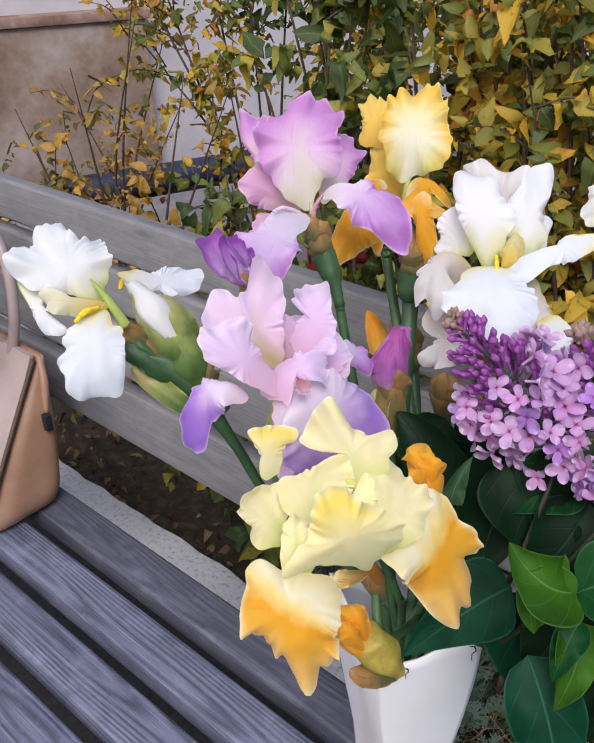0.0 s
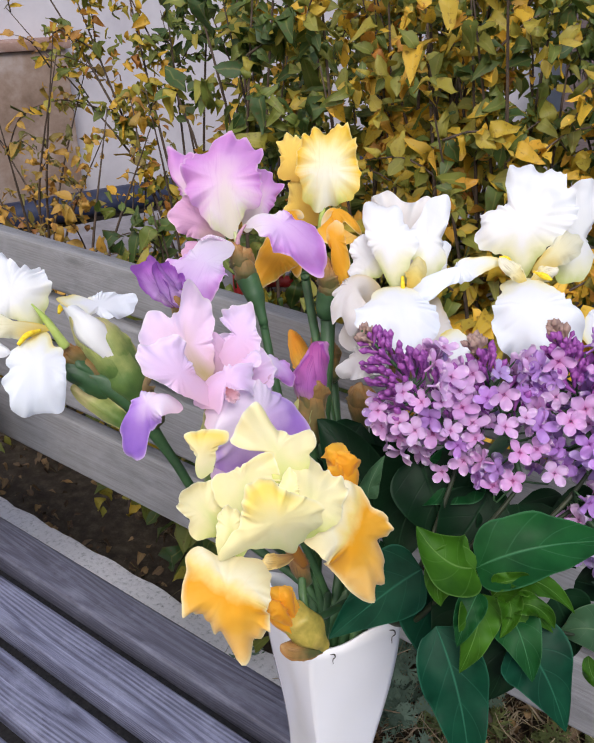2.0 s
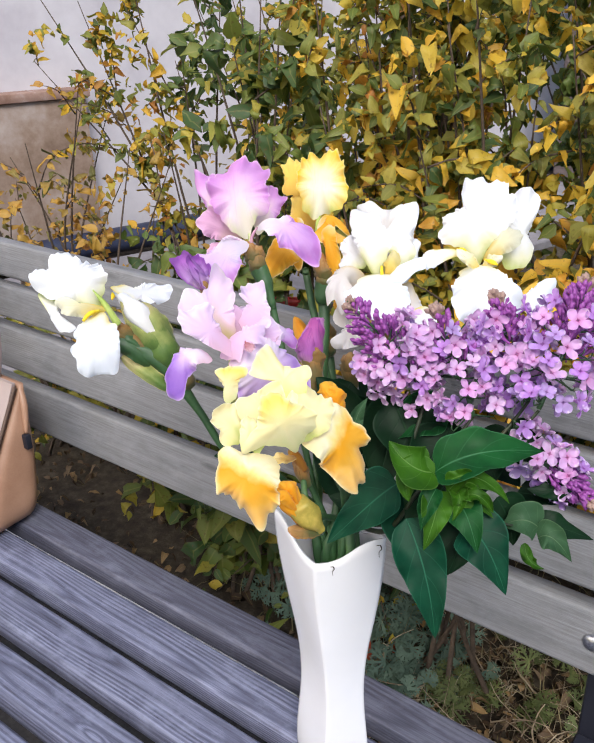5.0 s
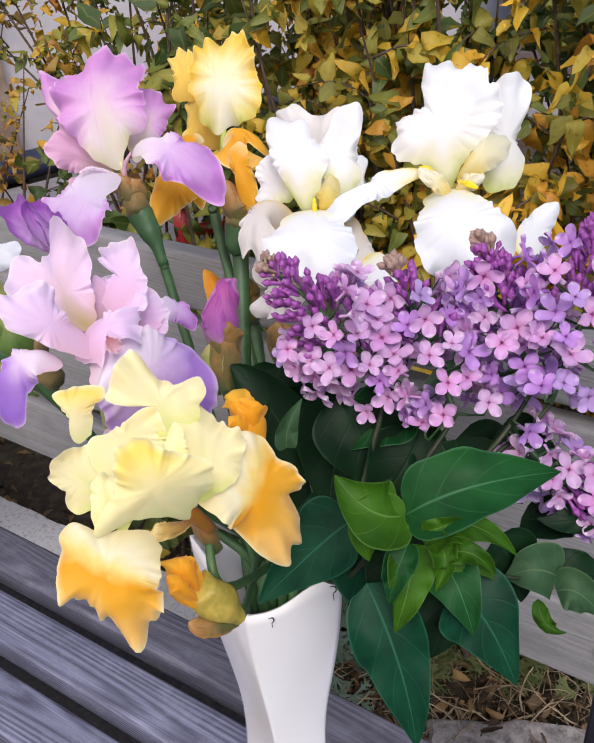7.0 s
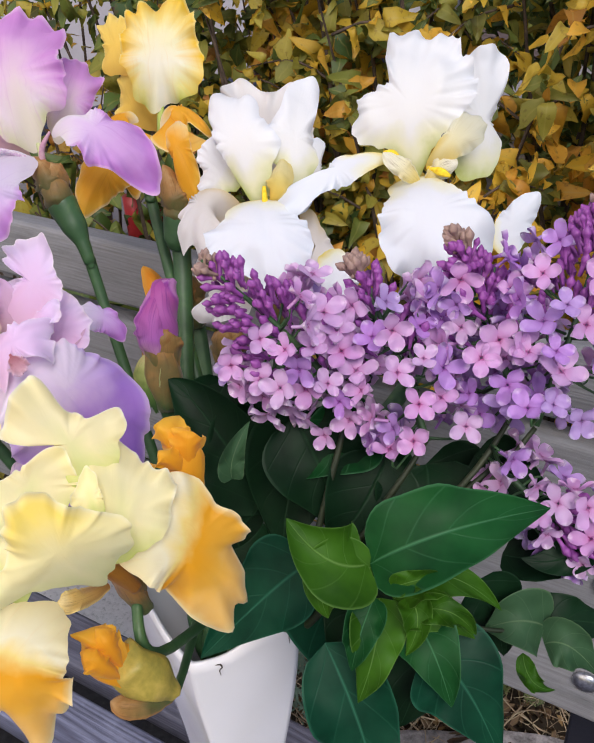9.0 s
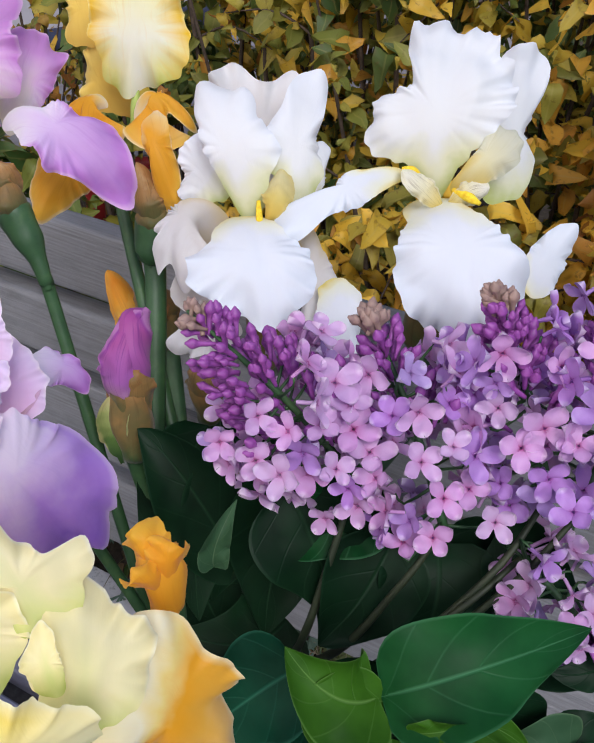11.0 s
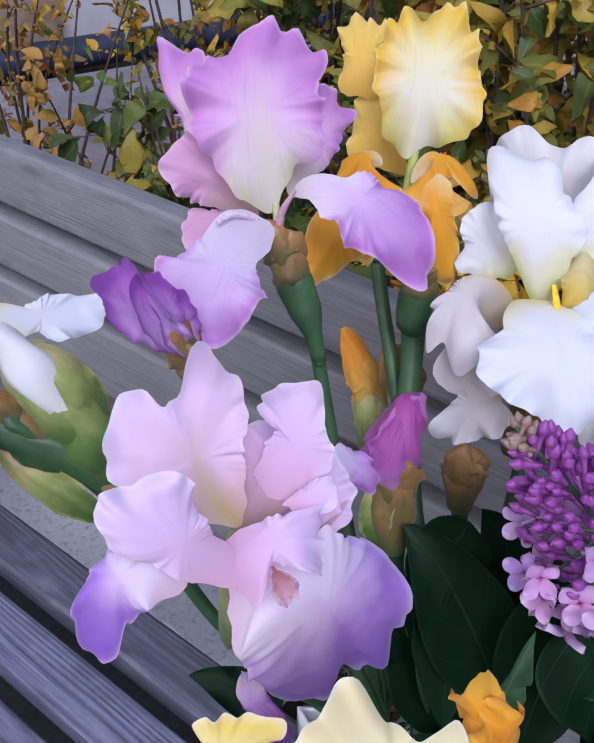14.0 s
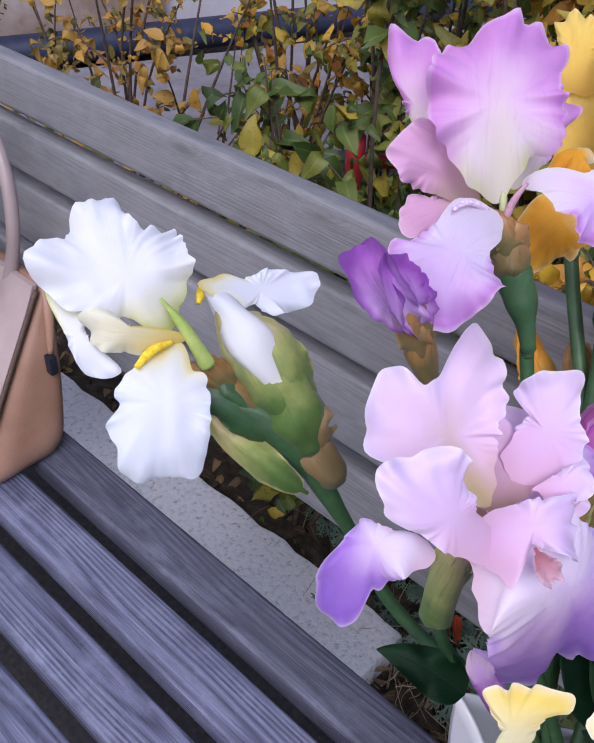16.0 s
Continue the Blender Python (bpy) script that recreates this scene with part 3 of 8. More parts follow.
# ---- builders ----
def mesh_object(name, verts, faces, material, uvs=None, smooth=True):
    me = bpy.data.meshes.new(name)
    me.from_pydata([tuple(v) for v in verts], [], faces)
    if material:
        me.materials.append(material)
    if uvs is not None:
        layer = me.uv_layers.new(name="UVMap")
        loops = np.empty(len(me.loops), dtype=np.int32)
        me.loops.foreach_get("vertex_index", loops)
        layer.data.foreach_set("uv", np.asarray(uvs, dtype=np.float32)[loops].ravel())
    if smooth:
        me.polygons.foreach_set("use_smooth", [True] * len(me.polygons))
    me.update()
    return me


def thing(name, at, label, category, group="", kind=""):
    ob = new(name)
    ob.location = at
    ob.empty_display_size = 0.02
    return tagged(ob, label, category, group, kind)


def world_of(ob):
    p = Vector(ob.location)
    while ob.parent:
        ob = ob.parent
        p += ob.location
    return p


def child(name, me, parent, label="", at=(0, 0, 0)):
    """A mesh whose points are given from the parent's origin."""
    ob = new(name, me)
    ob.parent = parent
    ob.location = at
    return tagged(ob, label) if label else ob


def part(name, bm, material, parent=None, label="", at=(0, 0, 0), smooth=True):
    me = bpy.data.meshes.new(name)
    bm.to_mesh(me)
    bm.free()
    me.materials.append(material)
    if smooth:
        me.polygons.foreach_set("use_smooth", [True] * len(me.polygons))
        me.set_sharp_from_angle(angle=radians(40))
    ob = new(name, me)
    ob.parent = parent
    ob.location = at
    return tagged(ob, label) if label else ob


def box_bm(sx, sy, sz, bevel=0.0, segments=2, at=(0, 0, 0)):
    bm = bmesh.new()
    bmesh.ops.create_cube(bm, size=1.0, matrix=Matrix.Translation(at) @ Matrix.Diagonal((sx, sy, sz, 1)))
    if bevel:
        bmesh.ops.bevel(bm, geom=bm.edges[:], offset=bevel, segments=segments, affect="EDGES", profile=0.6)
    return bm


def bez(b, m, e, v):
    """A bow through b, m and e."""
    c = 2 * m - 0.5 * (b + e)
    return (1 - v) ** 2 * b + 2 * v * (1 - v) * c + v**2 * e


def soft_step(k):
    k = max(0.0, min(1.0, k))
    return k * k * (3 - 2 * k)


def blade(base, mid, tip, width, face, ruffle, waves, seed, peak, base_w, cup, shape, nu, nv, origin, square=2.6, twist=0.0, neck=0.1):
    """Points, faces and uv of one petal or leaf, bowed along its midrib, pleated and ruffled towards its margin."""
    b, m, e, f = Vector(base), Vector(mid), Vector(tip), Vector(face)
    length = (m - b).length + (e - m).length
    verts, uvs = [], []
    last = None
    soft = shape == "leaf"
    amp = min(1.45 * ruffle, 0.15 * width)
    for j in range(nv + 1):
        s = j / nv
        v = s if soft else 1 - (1 - s) ** 1.3
        p = bez(b, m, e, v)
        tan = (bez(b, m, e, min(1, v + 0.02)) - bez(b, m, e, max(0, v - 0.02))).normalized()
        side = tan.cross(f)
        side = side.normalized() if side.length > 0.05 else last
        if last is not None and side.dot(last) < 0:
            side = -side
        last = side
        nor = side.cross(tan).normalized()
        if twist:
            q = Matrix.Rotation(twist * v, 3, tan)
            side, nor = q @ side, q @ nor
        if soft:
            w = (max(0.0, math.sin(math.pi * min(1.0, v ** 0.60))) ** 0.85) * (1 - 0.22 * v)
        elif v < peak:
            k = max(0.0, v - neck) / (peak - neck)
            w = base_w * (0.7 + 0.3 * min(1.0, v / max(neck, 0.01))) + (1 - base_w) * math.sqrt(max(0.0, 1 - (1 - k) ** 2)) ** 1.25
        else:
            k = (v - peak) / (1 - peak)
            w = max(0.0, 1 - k ** square) ** 0.5
        for i in range(nu + 1):
            u = 2 * i / nu - 1
            x, y = u * w, (v - 0.42) * length / (0.5 * width)
            th = math.atan2(x, y if abs(y) > 1e-6 else 1e-6)
            rim = max(abs(u) ** 2.4, max(0.0, (v - 0.55) / 0.45) ** 2.4)
            rim *= soft_step((v - 0.06) / 0.28)
            far = min(1.0, math.hypot(x, y) / 1.1)
            sd = seed * 7.13
            flop = noise.noise((th * waves * 0.30, far * 0.9, sd))
            frill = noise.noise((th * waves * 0.62, far * 1.2, sd + 3))
            fine = noise.noise((th * waves * 1.6, far * 2.0, sd + 5))
            crumple = noise.noise((x * 2.3, y * 2.3, sd + 8))
            lobe = 0.16 * noise.noise((th * waves * 0.42, 0.5, sd + 11)) + 0.055 * noise.noise((th * waves * 1.25, 0.2, sd + 13)) + 0.022 * noise.noise((th * waves * 3.4, 0.9, sd + 17))
            crisp = 0.0 if soft else lobe * rim
            half = 0.5 * width * w
            lift = cup * width * (u * u) * w
            if soft:
                lift += ruffle * flop * rim * 2
            else:
                lift += amp * (2.6 * flop * rim ** 0.8 + 2.0 * frill * rim ** 1.6 + 0.8 * fine * rim ** 3 + 0.22 * crumple * far)
            out = side * (u * half * (1 + crisp)) + tan * (0.5 * width * crisp * max(0.0, v - 0.45) * 1.0)
            verts.append(p + out + nor * lift - origin)
            uvs.append((0.5 + 0.5 * u, v))
    faces = [(a, a + 1, a + nu + 2, a + nu + 1) for j in range(nv) for a in range(j * (nu + 1), j * (nu + 1) + nu)]
    return verts, faces, uvs


def petal(parent, name, material, base, mid, tip, width, face, ruffle=0.004, waves=5, seed=0, peak=0.6, base_w=0.2, cup=0.0, label="", square=2.6, twist=0.0, neck=0.1):
    v, f, uv = blade(base, mid, tip, width, face, ruffle, waves, seed, peak, base_w, cup, "petal", 40, 40, world_of(parent), square, twist, neck)
    return child(name, mesh_object(name, v, f, material, uv), parent, label)


def flag(parent, name, material, base, mid, tip, face, reach, ruffle=0.004, waves=6, seed=0, cup=0.0, dome=0.10, curl=0.10, label="", flute=0.0, flutes=11, edge=0.4, crimp=1.0):
    """A broad ruffled petal: a disc bowed along its midrib, its margin at the given reach (mm) all round from the tip, fluted, frilled and rolled."""
    b, m, e, f = Vector(base), Vector(mid), Vector(tip), Vector(face)
    length = (m - b).length + (e - m).length
    origin = world_of(parent)
    spokes, rings, n = 132, 26, len(reach)
    mean = 0.001 * sum(reach) / n
    amp = min(ruffle, 0.17 * mean)
    sd = seed * 7.13
    folds, fold_h = max(5, round(6.283 * mean / 0.0135)), crimp * min(0.0030, 0.070 * mean)
    verts, uvs = [], []

    def frame_at(v):
        c = max(0.0, min(1.0, v))
        tan = bez(b, m, e, min(1, c + 0.02)) - bez(b, m, e, max(0, c - 0.02))
        tan.normalize()
        p = bez(b, m, e, c) + tan * ((v - c) * length)
        side = tan.cross(f).normalized()
        return p, side, side.cross(tan)

    for j in range(rings + 1):
        rho = 1 - (1 - j / rings) ** 1.35
        for k in range(spokes):
            th = 6.283185 * k / spokes
            q = th / 6.283185 * n
            i0, t = int(q) % n, q - int(q)
            r0, r1, r2, r3 = reach[i0 - 1], reach[i0], reach[(i0 + 1) % n], reach[(i0 + 2) % n]
            r = 0.0005 * (2 * r1 + (r2 - r0) * t + (2 * r0 - 5 * r1 + 4 * r2 - r3) * t * t + (3 * r1 - r0 - 3 * r2 + r3) * t**3)
            cx, cy = math.sin(th), math.cos(th)
            w = waves * 0.30
            calm = soft_step(1.35 * (0.5 + 0.5 * rho * cy))
            lobe = noise.noise((cx * w * 1.9, cy * w * 1.9, sd + 9))
            frill = noise.noise((cx * w * 2.9, cy * w * 2.9, sd + 3 + 0.25 * rho))
            star = 1.7 * noise.noise((cx * flutes * 0.21, cy * flutes * 0.21, sd + 21 + 0.5 * rho)) if flute else 0.0
            phase = folds * th + 3.2 * noise.noise((cx * 1.6, cy * 1.6, sd + 31)) + 1.2 * noise.noise((cx * 4, cy * 4, sd + 33 + rho))
            fold = math.sin(phase) * (0.55 + 0.9 * noise.noise((cx * 2.1, cy * 2.1, sd + 37)))
            r *= 1 + 0.020 * crimp * rho**6 * math.sin(phase + 0.9)
            r *= 1 + edge * rho**5 * (0.13 * lobe + 0.075 * frill + 0.07 * star)
            x, y = rho * r * cx, rho * r * cy
            flop = noise.noise((x / mean * w * 0.62, y / mean * w * 0.62, sd))
            px, py = x, y + 0.62 * length
            pleat = noise.noise((math.atan2(px, py) * 5.0, 9 * y, sd + 7)) * min(1.0, math.hypot(px, py) / length)
            lift = amp * calm * (2.6 * flop * rho**1.8 + 1.7 * lobe * rho**3.5 + 1.5 * frill * rho**6 + 0.55 * pleat + 0.30 * rho * noise.noise((x * 120, y * 120, sd)))
            lift += fold_h * fold * calm * rho**4
            lift += flute * star * rho**2.6
            lift += mean * (dome * (1 - rho * rho) - curl * rho**6 * calm) + cup * x * x / mean
            p, side, nor = frame_at(0.5 + y / length)
            verts.append(p + side * x + nor * lift - origin)
            uvs.append((0.5 + 0.5 * rho * cx, 0.5 + 0.5 * rho * cy))
    faces = [(j * spokes + k, j * spokes + (k + 1) % spokes, (j + 1) * spokes + (k + 1) % spokes, (j + 1) * spokes + k) for j in range(rings) for k in range(spokes)]
    return child(name, mesh_object(name, verts, faces, material, uvs), parent, label)


def leaf(parent, material, base, mid, tip, width, face, seed=0, cup=0.12, wavy=0.006):
    v, f, uv = blade(base, mid, tip, width, face, wavy, 4, seed, 0.5, 0.1, cup, "leaf", 14, 22, world_of(parent))
    return child("leaf", mesh_object("leaf", v, f, material, uv), parent)


def tube_mesh(name, points, radii, material, origin=Vector(), sides=12, steps=6, wobble=0.0, seed=0):
    """A round tapered limb through the points."""
    rng = random.Random(seed)
    pts, rs = [Vector(p) for p in points], list(radii)
    path, rad = [], []
    for k in range(len(pts) - 1):
        p0, p1, p2, p3 = pts[max(k - 1, 0)], pts[k], pts[k + 1], pts[min(k + 2, len(pts) - 1)]
        for s in range(steps):
            t = s / steps
            path.append(0.5 * ((2 * p1) + (p2 - p0) * t + (2 * p0 - 5 * p1 + 4 * p2 - p3) * t * t + (3 * p1 - p0 - 3 * p2 + p3) * t**3))
            h = t * t * (3 - 2 * t)
            rad.append(rs[k] * (1 - h) + rs[k + 1] * h)
    path.append(pts[-1])
    rad.append(rs[-1])
    verts, uvs, up = [], [], Vector((0.31, 0.2, 0.93))
    for i, p in enumerate(path):
        tan = (path[min(i + 1, len(path) - 1)] - path[max(i - 1, 0)]).normalized()
        x = tan.cross(up)
        x = x.normalized() if x.length > 1e-4 else tan.cross(Vector((1, 0, 0))).normalized()
        y = tan.cross(x)
        for k in range(sides):
            a = 6.2832 * k / sides
            r = rad[i] * (1 + wobble * math.sin(3 * a + i * 0.4) + wobble * 0.6 * math.sin(7 * a + seed))
            verts.append(p + (x * math.cos(a) + y * math.sin(a)) * r - origin)
            uvs.append((k / sides, i / (len(path) - 1)))
    faces = [(i * sides + k, i * sides + (k + 1) % sides, (i + 1) * sides + (k + 1) % sides, (i + 1) * sides + k) for i in range(len(path) - 1) for k in range(sides)]
    faces += [tuple(range(sides))[::-1], tuple(range((len(path) - 1) * sides, len(path) * sides))]
    return mesh_object(name, verts, faces, material, uvs)


def tube(parent, name, material, points, radii, wobble=None, label=""):
    if wobble is None:
        wobble = 0.10 if name in ("bract", "sheath", "petal", "core") else 0.03
    if radii[0] > 0.0045:
        a0, a1 = Vector(points[0]), Vector(points[1])
        points, radii = [a0 - (a1 - a0).normalized() * radii[0] * 0.7] + list(points), [radii[0] * 0.45] + list(radii)
    if radii[-1] > 0.006:
        a0, a1 = Vector(points[-1]), Vector(points[-2])
        points, radii = list(points) + [a0 + (a0 - a1).normalized() * radii[-1] * 0.5], list(radii) + [radii[-1] * 0.4]
    return child(name, tube_mesh(name, points, radii, material, world_of(parent), 16, 7, wobble, len(points)), parent, label)


# ---- ground, kerb, wall ----
bm = bmesh.new()
bmesh.ops.create_grid(bm, x_segments=60, y_segments=60, size=60)
for v in bm.verts:
    d = math.hypot(v.co.x + 0.6, v.co.y - 1.3)
    if v.co.y > 0.95 and d < 8:
        v.co.z += 0.02 * noise.noise(v.co * 1.7)
ground = part("ground", bm, M_soil, at=(0, 0, -0.05))
tagged(ground, "dark soil strewn with fallen autumn leaves behind the bench", "ground", kind="structure")
bm = box_bm(8.0, 5.0, 0.06, 0.004, 1)
pavement = part("pavement", bm, M_asphalt, at=(-0.5, -1.72, -0.035))
tagged(pavement, "dark worn asphalt under the wooden bench", "pavement", kind="structure")
kerb = thing("kerb", (0, 0.85, 0), "pale worn concrete kerb stones running behind the bench", "kerb", kind="structure")
rng = random.Random(5)
for k, (x, ln) in enumerate(((-2.95, 0.975), (-1.98, 0.975), (-1.065, 0.845))):
    bm = box_bm(ln, 0.16, 0.14, 0.012, 2)
    bmesh.ops.subdivide_edges(bm, edges=[e for e in bm.edges if e.calc_length() > 0.3], cuts=24, use_grid_fill=True)
    for v in bm.verts:
        v.co += Vector((0, 1, 0.5)) * 0.012 * noise.noise(v.co * 14 + Vector((k, 0, 0)))
    part("kerb_stone", bm, M_concrete, kerb, at=(x + 0.02 * (k % 2), rng.uniform(-0.008, 0.008), -0.062))

rubble = thing("broken_kerb_stone", (-0.085, 0.93, -0.07), "broken rough grey concrete stone half sunk in the soil", "stone")
bm = box_bm(0.46, 0.15, 0.14, 0.016, 2)
bmesh.ops.subdivide_edges(bm, edges=[e for e in bm.edges if e.calc_length() > 0.06], cuts=14, use_grid_fill=True)
for v in bm.verts:
    v.co += Vector((0.6, 1, 0.8)) * (0.022 * noise.noise(v.co * 9) + 0.010 * noise.noise(v.co * 32 + Vector((3, 0, 0))))
bmesh.ops.rotate(bm, verts=bm.verts, matrix=Matrix.Rotation(0.42, 3, "Z"))
part("stone_body", bm, M_rubble, rubble)

WALL = Matrix.Translation((-3.72, 3.05, 0)) @ Matrix.Rotation(math.atan2(0.94, 0.33), 4, "Z")


def wall_piece(name, sx, sy, sz, x, y, z, material, bevel=0.01):
    ob = part(name, box_bm(sx, sy, sz, bevel, 2), material)
    ob.matrix_world = WALL @ Matrix.Translation((x, y, z))
    return ob


wall = wall_piece("wall_north", 16.0, 0.3, 4.5, 2.0, 0.15, 2.2, M_wall)
tagged(wall, "pale lilac plastered house wall, weathered", "wall", kind="structure")
plinth = wall_piece("wall_plinth", 5.0, 0.10, 0.92, -2.62, -0.06, 0.42, M_plinth, 0.02)
ledge = wall_piece("wall_ledge", 5.04, 0.15, 0.05, -2.62, -0.06, 0.905, M_ledge, 0.015)
tagged(ledge, "reddish brown worn ledge on top of the plinth", "ledge", kind="structure")
tagged(plinth, "brown stained plaster plinth of the house wall", "wall base", kind="structure")
house = part("wall_east", box_bm(6.0, 0.3, 5.0, 0.01, 1), M_house, at=(0.9, 6.2, 2.4))
tagged(house, "dark brown boarded wall far behind the hedge", "wall", kind="structure")
pipe_p = [WALL @ Vector((x, -0.20 - 0.01 * math.sin(x * 2), 0.07)) for x in (-6, -4, -2, 0, 2, 4, 7)]
pipe = new("pipe", tube_mesh("pipe", pipe_p, [0.075] * 7, M_pipe, Vector(), 20, 4))
tagged(pipe, "dark blue plastic pipe lying along the wall foot", "pipe")
slab = part("paving_slab", box_bm(7.0, 1.3, 0.08, 0.01, 1), M_paving)
slab.matrix_world = WALL @ Matrix.Translation((1.0, -0.98, -0.03))
tagged(slab, "grey paved strip along the house wall", "pavement", kind="structure")

# ---- bench ----
bench = thing("bench", (-0.7, 0.35, 0.0), "weathered blue-grey wooden slatted park bench with steel frame", "bench")


def board(name, length, sy, sz, material, at, tilt=0.0, seed=0):
    bm = box_bm(length, sy, sz, 0.007, 3)
    ob = part(name, bm, material, bench, at=at)
    ob.rotation_euler = (tilt, 0, 0)
    return ob


OX, OY = -0.7, 0.35
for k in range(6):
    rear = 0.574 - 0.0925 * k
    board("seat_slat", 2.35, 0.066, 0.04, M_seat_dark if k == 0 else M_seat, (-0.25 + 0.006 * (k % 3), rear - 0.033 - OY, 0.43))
for zb, zt, y in ((0.557, 0.652, 0.650), (0.682, 0.772, 0.655), (0.790, 0.858, 0.664), (0.874, 0.944, 0.674)):
    board("back_slat", 2.35, 0.032, zt - zb, M_back, (-0.25, y + 0.016 - OY, (zb + zt) / 2), radians(-6))
for x in (-0.01, -1.72):
    bm = box_bm(0.045, 0.02, 0.95, 0.003, 1)
    leg = part("rear_post", bm, M_steel, bench, at=(x - OX, 0.705 - OY, 0.475))
    leg.rotation_euler = (radians(-2.5), 0, 0)
    part("front_leg", box_bm(0.045, 0.045, 0.41, 0.003, 1), M_steel, bench, at=(x - OX, 0.12 - OY, 0.205))
    part("seat_bearer", box_bm(0.045, 0.58, 0.03, 0.003, 1), M_steel, bench, at=(x - OX, 0.40 - OY, 0.394))
    for zb, zt, y in ((0.557, 0.652, 0.650), (0.682, 0.772, 0.655), (0.790, 0.858, 0.664), (0.874, 0.944, 0.674)):
        bm = bmesh.new()
        bmesh.ops.create_uvsphere(bm, u_segments=16, v_segments=8, radius=0.0125, matrix=Matrix.Diagonal((1, 0.5, 1, 1)))
        part("bolt", bm, M_bolt, bench, "shiny zinc carriage bolt", at=(x - 0.012 - OX, y - 0.001 - OY, (zb + zt) / 2 + 0.004))

# ---- vase ----
VX, VY = -0.256, 0.415
vase = thing("vase", (VX, VY, 0.45), "tall white glazed ceramic vase with flared wavy rim", "vase")


def vase_point(a, z, inset=0.0):
    """A point of the vase: a rounded diamond in plan, waisted, with two raised rim corners."""
    k = z / 0.36
    top, low = soft_step((k - 0.42) / 0.58) ** 1.15, soft_step((0.42 - k) / 0.33) * (1 - 0.25 * soft_step((0.08 - k) / 0.08))
    ha, hb = 0.0475 + 0.0295 * top + 0.009 * low - inset, 0.031 + 0.011 * top + 0.006 * low - inset
    c, s = math.cos(a), math.sin(a)
    r = 1 / ((abs(c) ** 1.05 + abs(s) ** 1.05) ** (1 / 1.05))
    x, y = ha * c * r * (0.80 if c > 0 else 1.0), hb * s * r
    lift = (0.022 * abs(c) ** 2.5 - 0.006 * abs(s) ** 2) * max(0.0, (k - 0.7) / 0.3) ** 1.4
    x -= 0.004 * math.sin(k * 5) * s
    return Vector((0.987 * x - 0.16 * y, 0.16 * x + 0.987 * y, z + lift))


verts, faces, N = [], [], 120
heights = [i * 0.36 / 30 for i in range(31)]
loops = [[vase_point(6.2832 * k / N, z) for k in range(N)] for z in heights]
loops += [[vase_point(6.2832 * k / N, z, 0.0035) for k in range(N)] for z in heights[::-1] if z > 0.012]
for lp in loops:
    verts += lp
for i in range(len(loops) - 1):
    faces += [(i * N + k, i * N + (k + 1) % N, (i + 1) * N + (k + 1) % N, (i + 1) * N + k) for k in range(N)]
faces += [tuple(range(N))[::-1], tuple(range((len(loops) - 1) * N, len(loops) * N))]
child("body", mesh_object("body", verts, faces, M_ceramic), vase)
for a0 in (-1.25, -0.13):
    pts = [vase_point(a0 + da, 0.36 - dz) * 1.0 + Vector((0.0005, -0.001, 0)) for da, dz in ((-0.03, 0.005), (0.04, 0.006), (0.06, 0.010), (0.02, 0.012), (0.03, 0.018))]
    child("glaze_crack", tube_mesh("glaze_crack", pts, [0.0003, 0.0006, 0.0006, 0.0004, 0.0003], M_crack, Vector(), 6, 3), vase, "small dark crack under the rim")

# ---- flowers ----

violet = thing("iris", (-0.404, 0.470, 1.117), "ruffled violet bearded iris with drooping purple falls", "flower", "cut flowers in the vase")
flag(violet, "standard", M_violet, (-0.408, 0.471, 1.123), (-0.422, 0.477, 1.167), (-0.439, 0.502, 1.194), (0.55, -0.77, 0.33), (49, 52, 55, 56, 50, 40, 33, 30, 31, 32, 32, 32, 35, 38, 36, 32, 33, 38, 46, 45, 40, 38, 36, 34, 34, 34, 35, 36, 37, 38, 40, 43, 43, 42, 43, 47), ruffle=0.003, waves=8, seed=1, dome=0.06, flute=0.007, flutes=13, edge=0.08, crimp=1.3)
flag(violet, "standard", M_violet, (-0.445, 0.473, 1.118), (-0.475, 0.482, 1.149), (-0.497, 0.497, 1.177), (0.29, -0.91, 0.31), (43.5, 43.2, 34.0, 28.0, 25.3, 23.9, 22.6, 22.8, 24.8, 29.4, 34.7, 37.9, 44.7, 12.7, 8.9, 7.2, 6.4, 6.2, 6.3, 6.8, 7.8, 10.0, 15.5, 45.2), ruffle=0.006, waves=7, seed=2)
flag(violet, "standard", M_violet_rose, (-0.424, 0.475, 1.113), (-0.447, 0.467, 1.128), (-0.464, 0.455, 1.133), (0.33, -0.86, 0.38), (30.9, 28.1, 25.5, 24.7, 22.3, 19.3, 17.3, 16.1, 16.1, 17.3, 20.1, 22.4, 27.4, 23.2, 18.8, 16.3, 15.2, 14.5, 14.9, 16.4, 18.0, 21.2, 25.1, 27.2), ruffle=0.005, waves=6, seed=3)
flag(violet, "standard", M_violet, (-0.415, 0.496, 1.120), (-0.417, 0.517, 1.142), (-0.422, 0.539, 1.160), (0.77, -0.52, 0.36), (33.4, 33.7, 30.3, 21.3, 17.2, 15.4, 14.4, 14.0, 14.7, 16.3, 18.7, 23.6, 33.6, 27.2, 21.7, 19.2, 18.2, 18.6, 20.5, 21.0, 22.9, 27.3, 32.4, 32.2), ruffle=0.005, waves=6, seed=4)
